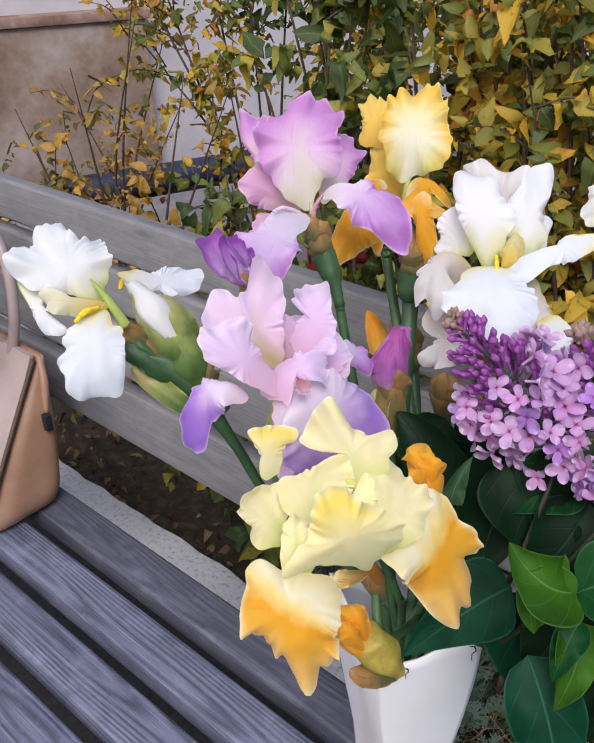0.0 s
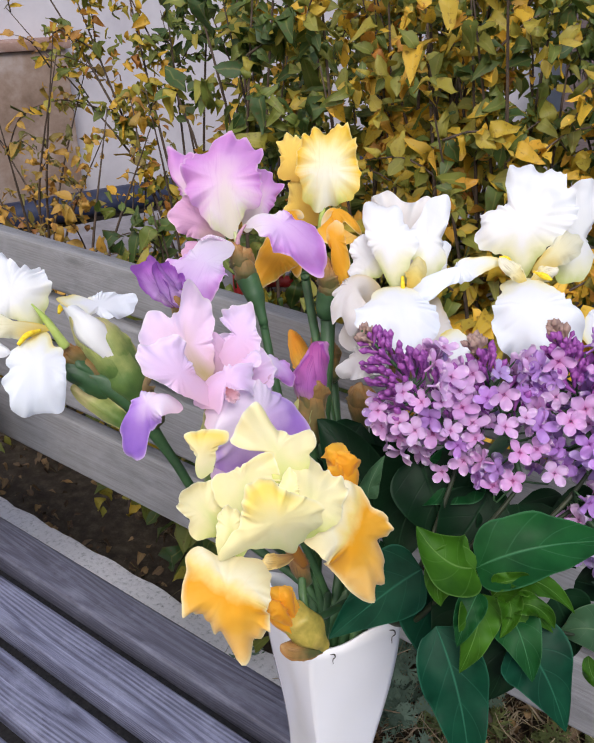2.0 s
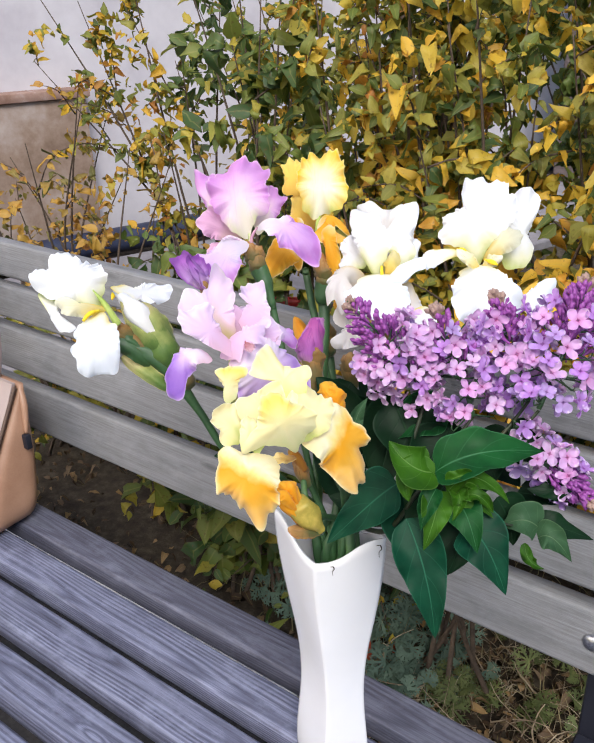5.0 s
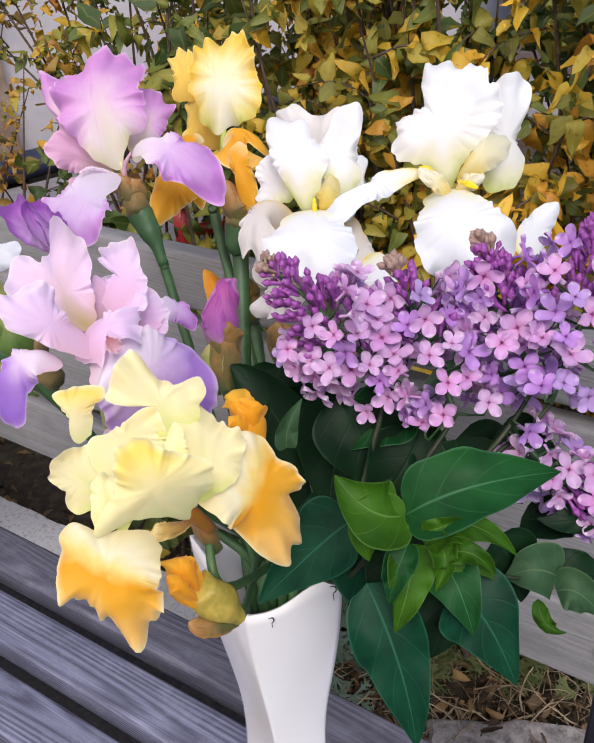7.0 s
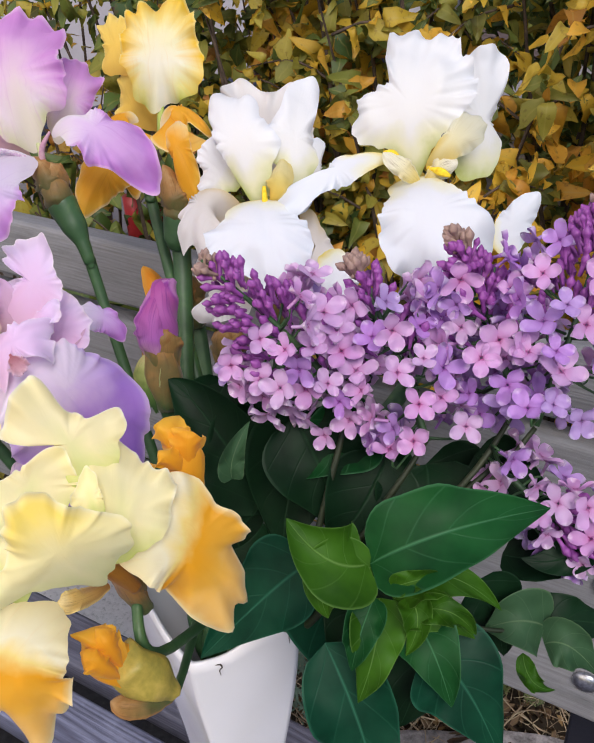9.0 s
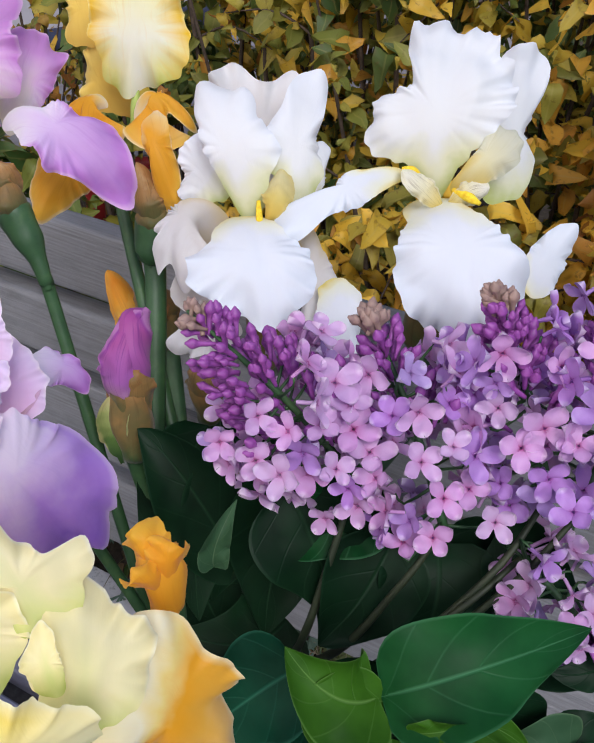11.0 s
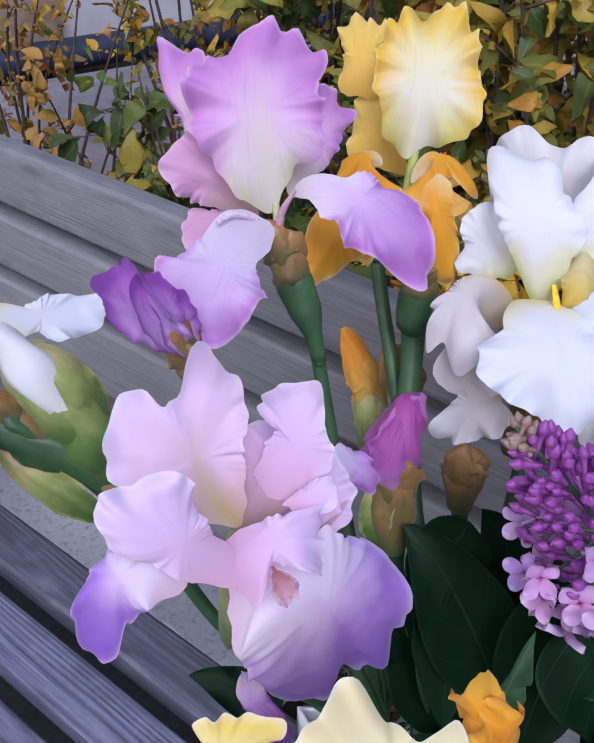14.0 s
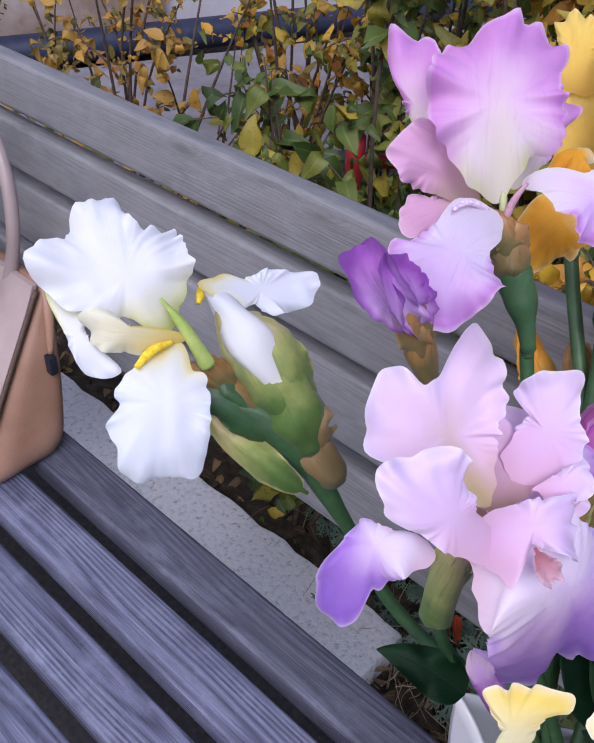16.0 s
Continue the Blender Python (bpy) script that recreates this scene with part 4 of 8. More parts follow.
flag(violet, "fall", M_violet_fall, (-0.400, 0.481, 1.132), (-0.364, 0.481, 1.137), (-0.332, 0.493, 1.100), (0.39, -0.62, 0.68), (48.3, 39.7, 29.1, 26.0, 25.1, 20.6, 16.8, 16.0, 19.3, 23.1, 26.2, 33.0, 49.3, 19.6, 13.8, 13.2, 13.5, 13.2, 12.3, 12.2, 15.9, 27.8, 35.8, 41.6), ruffle=0.006, waves=8, seed=5, dome=0.08, curl=0.05)
flag(violet, "fall", M_violet_pale, (-0.404, 0.458, 1.118), (-0.402, 0.420, 1.112), (-0.395, 0.394, 1.090), (0.33, -0.6, 0.73), (40.3, 37.8, 36.4, 32.9, 32.8, 30.0, 19.8, 18.3, 18.2, 23.7, 36.8, 39.1, 42.8, 35.7, 26.5, 19.2, 19.1, 21.2, 25.3, 30.2, 30.8, 33.1, 38.1, 41.3), ruffle=0.006, waves=7, seed=6, dome=0.08, curl=0.05)
flag(violet, "fall", M_violet_rose, (-0.428, 0.476, 1.112), (-0.442, 0.466, 1.107), (-0.453, 0.456, 1.100), (0.28, -0.68, 0.68), (21.9, 19.4, 17.3, 16.3, 6.5, 5.6, 5.3, 5.4, 5.8, 6.9, 9.2, 12.6, 20.4, 16.0, 13.1, 11.1, 9.9, 9.6, 9.9, 11.0, 13.4, 16.5, 23.6, 24.3), ruffle=0.006, waves=6, seed=7)
tube(violet, "claw", M_claw, [(-0.417, 0.478, 1.138), (-0.410, 0.474, 1.127), (-0.403, 0.469, 1.111)], [0.0005, 0.0019, 0.0022])
tube(violet, "haft", M_style_v, [(-0.402, 0.468, 1.110), (-0.400, 0.467, 1.123), (-0.398, 0.475, 1.133)], [0.0022, 0.0019, 0.0009])
flag(violet, "fall", M_orange_fall, (-0.388, 0.542, 1.104), (-0.397, 0.519, 1.095), (-0.400, 0.493, 1.072), (0.43, -0.78, 0.45), (34.4, 28.6, 23.6, 20.7, 18.7, 18.1, 18.0, 17.1, 17.4, 18.5, 21.3, 27.3, 35.3, 33.5, 30.6, 25.1, 22.6, 21.8, 19.8, 18.6, 18.8, 20.3, 23.8, 28.6), ruffle=0.004, waves=5, seed=77)
tube(violet, "beard", M_beard_v, [(-0.413, 0.434, 1.127), (-0.412, 0.446, 1.127), (-0.408, 0.461, 1.118)], [0.0011, 0.0016, 0.0014])
tube(violet, "bract", M_bract, [(-0.391, 0.464, 1.091), (-0.394, 0.466, 1.097), (-0.398, 0.468, 1.103), (-0.404, 0.470, 1.111)], [0.0098, 0.0094, 0.0078, 0.0036])
petal(violet, "bract", M_bract, (-0.389, 0.460, 1.088), (-0.397, 0.458, 1.108), (-0.407, 0.466, 1.118), 0.0203, (0.19, -0.88, 0.44), ruffle=0.0016, waves=4, seed=13, peak=0.45, base_w=0.5, cup=-0.34, square=1.6)
petal(violet, "bract", M_bract, (-0.389, 0.460, 1.088), (-0.391, 0.464, 1.108), (-0.398, 0.468, 1.113), 0.0203, (0.69, -0.54, 0.49), ruffle=0.0016, waves=4, seed=14, peak=0.45, base_w=0.5, cup=-0.34, square=1.6)
tube(violet, "ovary", M_stem, [(-0.3675, 0.4602, 1.048), (-0.3735, 0.4623, 1.062), (-0.382, 0.4645, 1.076), (-0.390, 0.466, 1.088)], [0.0024, 0.0048, 0.0088, 0.0102])
tube(violet, "stem", M_stem, [(-0.382, 0.465, 1.078), (-0.370, 0.461, 1.055), (-0.361, 0.458, 1.026), (-0.269, 0.410, 0.825), (-0.261, 0.414, 0.720), (-0.252, 0.415, 0.560)], [0.0061, 0.0042, 0.0038, 0.00361, 0.00361, 0.00361])

vbud = thing("spent_bud", (-0.403, 0.389, 1.090), "withered purple iris bloom with papery brown bract", "flower", "cut flowers in the vase")
petal(vbud, "petal", M_violet_dark, (-0.397, 0.392, 1.083), (-0.411, 0.382, 1.105), (-0.432, 0.387, 1.118), 0.0234, (0.34, -0.78, 0.52), ruffle=0.007, waves=6, seed=7, cup=0.5)
petal(vbud, "petal", M_violet_dark, (-0.395, 0.391, 1.083), (-0.403, 0.382, 1.104), (-0.416, 0.387, 1.119), 0.019, (0.8, -0.47, 0.37), ruffle=0.007, waves=6, seed=8, cup=0.5)
petal(vbud, "petal", M_violet_dark, (-0.396, 0.394, 1.081), (-0.401, 0.389, 1.096), (-0.417, 0.395, 1.107), 0.0194, (0.82, -0.27, 0.51), ruffle=0.006, waves=5, seed=9, cup=0.5)
tube(vbud, "bract", M_bract, [(-0.387, 0.394, 1.058), (-0.395, 0.394, 1.072), (-0.399, 0.392, 1.085), (-0.404, 0.389, 1.095)], [0.0054, 0.0079, 0.0074, 0.0022])
petal(vbud, "bract", M_bract, (-0.387, 0.394, 1.058), (-0.396, 0.384, 1.088), (-0.408, 0.385, 1.102), 0.0162, (0.26, -0.79, 0.55), ruffle=0.0016, waves=4, seed=22, peak=0.45, base_w=0.5, cup=-0.34, square=1.6)
petal(vbud, "bract", M_bract, (-0.387, 0.394, 1.058), (-0.393, 0.390, 1.091), (-0.400, 0.388, 1.099), 0.0162, (0.72, -0.41, 0.56), ruffle=0.0016, waves=4, seed=23, peak=0.45, base_w=0.5, cup=-0.34, square=1.6)
tube(vbud, "stem", M_stem, [(-0.391, 0.395, 1.062), (-0.377, 0.400, 1.039), (-0.261, 0.413, 0.825), (-0.258, 0.414, 0.720), (-0.254, 0.415, 0.560)], [0.0036, 0.0033, 0.0035, 0.0035, 0.0035])

amber = thing("iris", (-0.386, 0.572, 1.109), "golden yellow bearded iris with ruffled petals and orange falls", "flower", "cut flowers in the vase")
flag(amber, "standard", M_yellow, (-0.386, 0.579, 1.125), (-0.393, 0.587, 1.164), (-0.409, 0.614, 1.190), (0.40, -0.87, 0.29), (42, 41, 42, 42, 40, 37, 34, 31, 30, 30, 33, 36, 38, 40, 41, 41, 40, 40, 41, 43, 43, 41, 36, 30, 28, 29, 29, 29, 29, 30, 32, 34, 36, 38, 42, 43), ruffle=0.003, waves=9, seed=11, dome=0.06, flute=0.007, flutes=14, edge=0.08, crimp=1.3)
tube(amber, "claw", M_style_g, [(-0.388, 0.580, 1.132), (-0.388, 0.575, 1.117), (-0.387, 0.572, 1.101)], [0.0005, 0.003, 0.0033])
flag(amber, "standard", M_amber, (-0.434, 0.591, 1.142), (-0.442, 0.599, 1.161), (-0.454, 0.614, 1.179), (0.22, -0.95, 0.24), (25.0, 22.1, 21.8, 22.9, 14.8, 12.3, 11.5, 11.4, 12.9, 19.5, 23.9, 25.7, 25.5, 24.7, 25.5, 22.2, 18.3, 14.3, 12.4, 12.2, 14.4, 19.1, 26.9, 26.9), ruffle=0.007, waves=8, seed=12)
flag(amber, "standard", M_amber, (-0.406, 0.588, 1.100), (-0.423, 0.589, 1.123), (-0.435, 0.599, 1.143), (0.27, -0.91, 0.33), (27.9, 25.4, 21.1, 19.1, 16.4, 14.5, 13.9, 14.3, 15.8, 18.8, 22.7, 31.2, 25.2, 20.2, 19.2, 20.0, 22.3, 21.1, 17.8, 16.3, 16.1, 17.8, 22.5, 26.3), ruffle=0.004, waves=6, seed=13)
flag(amber, "fall", M_orange_fall, (-0.393, 0.570, 1.103), (-0.411, 0.559, 1.119), (-0.408, 0.539, 1.084), (0.16, -0.79, 0.6), (16.0, 23.6, 21.2, 14.0, 10.3, 7.8, 6.6, 6.1, 6.1, 6.5, 7.5, 13.7, 19.9, 16.9, 15.5, 15.4, 52.6, 38.4, 32.0, 29.1, 28.5, 29.9, 37.7, 56.2), ruffle=0.004, waves=5, seed=14, dome=0.2)
flag(amber, "fall", M_orange_fall, (-0.383, 0.567, 1.110), (-0.372, 0.575, 1.125), (-0.354, 0.573, 1.093), (0.45, -0.51, 0.73), (14.0, 34.7, 29.0, 26.5, 26.0, 27.3, 31.0, 39.0, 42.1, 51.4, 14.7, 18.7, 28.6, 11.0, 6.1, 4.5, 3.7, 3.7, 4.1, 5.1, 7.1, 13.5, 27.5, 17.9), ruffle=0.004, waves=6, seed=15, dome=0.15)
flag(amber, "fall", M_orange_fall, (-0.378, 0.567, 1.113), (-0.360, 0.553, 1.104), (-0.344, 0.548, 1.070), (0.43, -0.79, 0.44), (36.6, 28.6, 8.8, 6.7, 5.7, 5.2, 5.2, 5.5, 6.4, 7.9, 10.1, 15.4, 37.2, 34.0, 25.9, 20.1, 15.0, 12.7, 11.7, 11.5, 12.7, 15.3, 21.3, 29.5), ruffle=0.005, waves=6, seed=16, dome=0.25, curl=0.2)
tube(amber, "bract", M_bract, [(-0.358, 0.545, 1.056), (-0.360, 0.549, 1.064), (-0.368, 0.556, 1.079)], [0.0112, 0.0102, 0.0069])
petal(amber, "bract", M_bract, (-0.357, 0.542, 1.052), (-0.360, 0.537, 1.074), (-0.372, 0.553, 1.090), 0.024, (0.06, -0.9, 0.43), ruffle=0.0016, waves=4, seed=34, peak=0.45, base_w=0.5, cup=-0.34, square=1.6)
petal(amber, "bract", M_bract, (-0.357, 0.542, 1.052), (-0.353, 0.542, 1.074), (-0.363, 0.554, 1.083), 0.024, (0.57, -0.63, 0.52), ruffle=0.0016, waves=4, seed=35, peak=0.45, base_w=0.5, cup=-0.34, square=1.6)
tube(amber, "stem", M_stem, [(-0.359, 0.546, 1.056), (-0.357, 0.541, 1.040), (-0.350, 0.532, 1.012), (-0.279, 0.414, 0.825), (-0.264, 0.414, 0.720), (-0.249, 0.417, 0.560)], [0.0112, 0.0104, 0.0068, 0.0062, 0.0062, 0.0062])
tube(amber, "stem", M_stem, [(-0.398, 0.562, 1.059), (-0.385, 0.553, 1.031), (-0.236, 0.427, 0.825), (-0.249, 0.419, 0.720), (-0.263, 0.416, 0.560)], [0.0044, 0.0044, 0.00418, 0.00418, 0.00418])

white_mid = thing("iris", (-0.284, 0.554, 1.077), "white bearded iris with upright ruffled petals and yellow throat", "flower", "cut flowers in the vase")
flag(white_mid, "standard", M_white, (-0.290, 0.550, 1.074), (-0.304, 0.553, 1.114), (-0.326, 0.577, 1.139), (0.19, -0.89, 0.42), (46.8, 41.6, 35.4, 25.6, 24.3, 24.3, 26.3, 29.4, 27.2, 27.4, 31.1, 38.4, 44.7, 28.8, 20.1, 16.3, 14.6, 14.0, 14.5, 16.1, 18.4, 23.2, 34.8, 58.3), ruffle=0.004, waves=5, seed=21, cup=-0.12, curl=0.15, crimp=0.55)
flag(white_mid, "standard", M_white, (-0.269, 0.564, 1.081), (-0.274, 0.577, 1.115), (-0.283, 0.606, 1.141), (0.6, -0.68, 0.44), (44.4, 42.6, 25.3, 18.2, 15.0, 13.9, 14.2, 15.6, 18.8, 25.8, 29.9, 38.4, 41.9, 25.5, 22.0, 23.1, 22.5, 22.7, 20.7, 19.8, 19.6, 20.8, 23.8, 35.9), ruffle=0.004, waves=5, seed=22, cup=-0.12, curl=0.15, crimp=0.55)
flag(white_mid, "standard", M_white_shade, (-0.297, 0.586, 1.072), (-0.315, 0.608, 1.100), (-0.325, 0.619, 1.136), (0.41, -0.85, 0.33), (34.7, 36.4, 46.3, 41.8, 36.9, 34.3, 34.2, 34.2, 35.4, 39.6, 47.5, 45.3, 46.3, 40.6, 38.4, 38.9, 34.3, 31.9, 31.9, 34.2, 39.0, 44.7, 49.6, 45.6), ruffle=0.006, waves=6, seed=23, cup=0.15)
flag(white_mid, "standard", M_white, (-0.312, 0.556, 1.081), (-0.329, 0.559, 1.093), (-0.341, 0.558, 1.099), (0.1, -0.9, 0.42), (20.8, 21.7, 21.0, 21.9, 21.2, 19.2, 18.8, 17.5, 16.0, 15.8, 16.7, 19.1, 20.1, 18.2, 17.8, 17.7, 18.3, 20.3, 20.2, 18.8, 13.6, 12.3, 14.3, 18.6), ruffle=0.005, waves=6, seed=28, crimp=0.55)
flag(white_mid, "standard", M_white, (-0.270, 0.578, 1.078), (-0.268, 0.593, 1.090), (-0.270, 0.608, 1.103), (0.71, -0.54, 0.45), (23.7, 17.2, 10.6, 7.8, 6.6, 6.0, 5.9, 6.0, 6.6, 8.0, 11.0, 18.4, 24.2, 17.6, 13.8, 12.0, 11.3, 11.4, 12.4, 14.6, 18.0, 18.3, 20.0, 23.8), ruffle=0.004, waves=5, seed=29, crimp=0.55)
flag(white_mid, "fall", M_white_fall, (-0.284, 0.542, 1.080), (-0.265, 0.515, 1.075), (-0.249, 0.496, 1.047), (0.24, -0.58, 0.78), (40.3, 34.8, 33.8, 35.2, 38.2, 40.9, 35.7, 39.6, 28.1, 32.5, 39.2, 47.4, 40.9, 32.8, 27.4, 24.5, 23.6, 26.3, 31.0, 32.1, 37.1, 39.1, 37.9, 40.2), ruffle=0.0045, waves=8, seed=24, dome=0.06, curl=0.1, cup=-0.04, crimp=0.55)
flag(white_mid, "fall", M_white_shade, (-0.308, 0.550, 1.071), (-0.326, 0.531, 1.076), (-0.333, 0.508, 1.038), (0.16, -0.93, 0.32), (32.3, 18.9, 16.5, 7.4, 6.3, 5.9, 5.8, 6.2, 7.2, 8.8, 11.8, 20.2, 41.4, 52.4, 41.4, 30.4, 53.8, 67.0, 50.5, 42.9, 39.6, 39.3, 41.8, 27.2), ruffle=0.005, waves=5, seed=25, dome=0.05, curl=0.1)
flag(white_mid, "fall", M_white_fall, (-0.275, 0.557, 1.074), (-0.261, 0.556, 1.081), (-0.260, 0.568, 1.084), (0.39, -0.53, 0.75), (19.4, 14.5, 12.2, 11.1, 10.5, 10.7, 11.1, 11.8, 13.5, 12.9, 12.6, 13.7, 16.2, 14.7, 9.6, 7.4, 6.5, 6.1, 6.1, 6.6, 7.8, 9.5, 10.8, 13.7), ruffle=0.004, waves=5, seed=26, crimp=0.55)
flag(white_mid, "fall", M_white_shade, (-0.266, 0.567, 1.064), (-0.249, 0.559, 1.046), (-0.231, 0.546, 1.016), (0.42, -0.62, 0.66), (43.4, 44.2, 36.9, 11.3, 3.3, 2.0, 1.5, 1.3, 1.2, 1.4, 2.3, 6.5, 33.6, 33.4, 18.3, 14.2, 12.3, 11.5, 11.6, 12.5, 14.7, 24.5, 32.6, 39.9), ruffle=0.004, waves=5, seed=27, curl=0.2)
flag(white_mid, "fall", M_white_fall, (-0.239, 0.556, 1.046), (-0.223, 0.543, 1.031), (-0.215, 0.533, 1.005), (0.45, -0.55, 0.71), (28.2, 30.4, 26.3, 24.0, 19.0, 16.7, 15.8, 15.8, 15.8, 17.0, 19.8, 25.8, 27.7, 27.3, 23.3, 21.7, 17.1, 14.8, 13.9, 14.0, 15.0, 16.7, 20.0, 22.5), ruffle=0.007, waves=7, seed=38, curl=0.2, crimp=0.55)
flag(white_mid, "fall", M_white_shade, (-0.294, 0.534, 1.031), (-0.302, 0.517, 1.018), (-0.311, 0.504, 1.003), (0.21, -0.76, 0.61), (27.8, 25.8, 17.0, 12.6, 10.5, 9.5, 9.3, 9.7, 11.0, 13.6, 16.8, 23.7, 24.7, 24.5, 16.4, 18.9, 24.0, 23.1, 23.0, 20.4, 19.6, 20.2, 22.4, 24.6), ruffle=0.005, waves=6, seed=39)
petal(white_mid, "style_arm", M_style_y, (-0.278, 0.545, 1.076), (-0.271, 0.548, 1.095), (-0.280, 0.567, 1.102), 0.0184, (0.28, -0.7, 0.66), ruffle=0.002, waves=3, seed=30, cup=-0.4)
tube(white_mid, "beard", M_beard, [(-0.284, 0.551, 1.087), (-0.277, 0.540, 1.083), (-0.275, 0.536, 1.081)], [0.0013, 0.002, 0.0007])
tube(white_mid, "bract", M_bract, [(-0.278, 0.545, 0.981), (-0.283, 0.556, 1.021), (-0.284, 0.558, 1.057)], [0.011, 0.0117, 0.0067])
petal(white_mid, "bract", M_bract, (-0.278, 0.545, 0.981), (-0.283, 0.544, 1.029), (-0.289, 0.559, 1.072), 0.0242, (0.04, -0.84, 0.55), ruffle=0.0016, waves=4, seed=53, peak=0.45, base_w=0.5, cup=-0.34, square=1.6)
petal(white_mid, "bract", M_bract, (-0.278, 0.545, 0.981), (-0.275, 0.549, 1.029), (-0.278, 0.555, 1.061), 0.0242, (0.57, -0.57, 0.59), ruffle=0.0016, waves=4, seed=54, peak=0.45, base_w=0.5, cup=-0.34, square=1.6)
tube(white_mid, "stem", M_stem, [(-0.279, 0.548, 0.993), (-0.271, 0.536, 0.951), (-0.242, 0.417, 0.825), (-0.251, 0.416, 0.720), (-0.260, 0.414, 0.560)], [0.0057, 0.0052, 0.00494, 0.00494, 0.00494])

white_right = thing("iris", (-0.191, 0.613, 1.089), "large white bearded iris with yellow beard and ruffled edges", "flower", "cut flowers in the vase")
flag(white_right, "standard", M_white, (-0.199, 0.613, 1.086), (-0.208, 0.619, 1.134), (-0.224, 0.654, 1.170), (0.29, -0.92, 0.25), (62.3, 56.2, 58.9, 51.4, 50.4, 47.3, 43.1, 37.1, 33.7, 32.6, 34.1, 40.1, 53.0, 37.8, 34.0, 37.2, 43.7, 42.2, 36.2, 37.2, 28.7, 23.3, 26.5, 61.0), ruffle=0.005, waves=10, seed=31, dome=0.08, crimp=0.55)
flag(white_right, "standard", M_white, (-0.173, 0.644, 1.088), (-0.172, 0.669, 1.115), (-0.176, 0.692, 1.154), (0.57, -0.78, 0.25), (46.2, 43.2, 22.5, 14.5, 11.3, 9.8, 9.2, 11.3, 20.6, 28.4, 38.9, 44.8, 53.1, 43.1, 36.3, 27.7, 23.4, 21.6, 21.4, 22.7, 26.1, 30.5, 39.6, 45.6), ruffle=0.006, waves=7, seed=32, crimp=0.55)
flag(white_right, "fall", M_white_fall, (-0.189, 0.601, 1.089), (-0.168, 0.569, 1.081), (-0.155, 0.544, 1.044), (0.25, -0.7, 0.66), (47.8, 46.6, 44.8, 42.2, 39.6, 37.3, 34.4, 34.1, 36.3, 39.9, 47.6, 68.1, 57.6, 36.0, 29.3, 26.8, 26.4, 27.6, 32.1, 40.7, 44.8, 44.9, 45.3, 46.0), ruffle=0.0045, waves=9, seed=34, dome=0.06, curl=0.1, cup=-0.04, crimp=0.55)
flag(white_right, "fall", M_white_fall, (-0.141, 0.604, 1.054), (-0.131, 0.622, 1.061), (-0.122, 0.642, 1.070), (0.42, -0.56, 0.71), (27.2, 23.1, 17.9, 15.5, 14.5, 14.6, 15.6, 17.6, 21.8, 25.1, 26.6, 24.7, 20.9, 16.7, 12.4, 10.4, 9.5, 9.4, 9.8, 10.3, 11.8, 15.0, 20.9, 27.0), ruffle=0.003, waves=5, seed=35, crimp=0.55)
flag(white_right, "fall", M_white_fall, (-0.218, 0.605, 1.100), (-0.239, 0.571, 1.100), (-0.260, 0.537, 1.082), (0.33, -0.59, 0.73), (48.1, 41.3, 5.6, 5.2, 5.1, 5.4, 6.2, 7.0, 8.0, 10.1, 13.4, 19.3, 45.8, 30.3, 21.7, 17.7, 15.8, 15.2, 14.7, 14.2, 14.8, 16.5, 21.0, 41.1), ruffle=0.003, waves=6, seed=37, curl=0.1, crimp=0.55)
petal(white_right, "haft", M_haft_w, (-0.191, 0.601, 1.087), (-0.200, 0.593, 1.099), (-0.214, 0.594, 1.106), 0.0133, (0.34, -0.8, 0.5), ruffle=0.002, waves=4, seed=95, cup=-0.2, base_w=0.6)
petal(white_right, "haft", M_haft_w, (-0.186, 0.602, 1.089), (-0.176, 0.602, 1.099), (-0.168, 0.609, 1.101), 0.0145, (0.3, -0.81, 0.5), ruffle=0.002, waves=4, seed=96, cup=-0.2, base_w=0.6)
flag(white_right, "style_arm", M_style_w, (-0.188, 0.610, 1.097), (-0.174, 0.614, 1.116), (-0.171, 0.645, 1.123), (0.36, -0.74, 0.56), (30.5, 31.6, 26.9, 22.6, 17.9, 15.2, 14.1, 13.9, 13.9, 15.0, 17.5, 22.1, 31.1, 17.5, 11.5, 8.3, 6.9, 6.2, 6.1, 6.3, 7.1, 9.0, 16.3, 28.8), ruffle=0.004, waves=5, seed=36, dome=0.25)
tube(white_right, "beard", M_beard, [(-0.187, 0.607, 1.096), (-0.176, 0.601, 1.097), (-0.168, 0.598, 1.096)], [0.0016, 0.0028, 0.0012])
tube(white_right, "beard", M_beard, [(-0.205, 0.604, 1.098), (-0.210, 0.600, 1.105), (-0.216, 0.597, 1.106)], [0.0013, 0.0026, 0.0013])
tube(white_right, "bract", M_bract, [(-0.196, 0.618, 0.986), (-0.196, 0.623, 1.031), (-0.195, 0.617, 1.069)], [0.0134, 0.0135, 0.0073])
petal(white_right, "bract", M_bract, (-0.196, 0.618, 0.986), (-0.196, 0.608, 1.037), (-0.199, 0.616, 1.086), 0.0282, (0.04, -0.93, 0.38), ruffle=0.0016, waves=4, seed=68, peak=0.45, base_w=0.5, cup=-0.34, square=1.6)
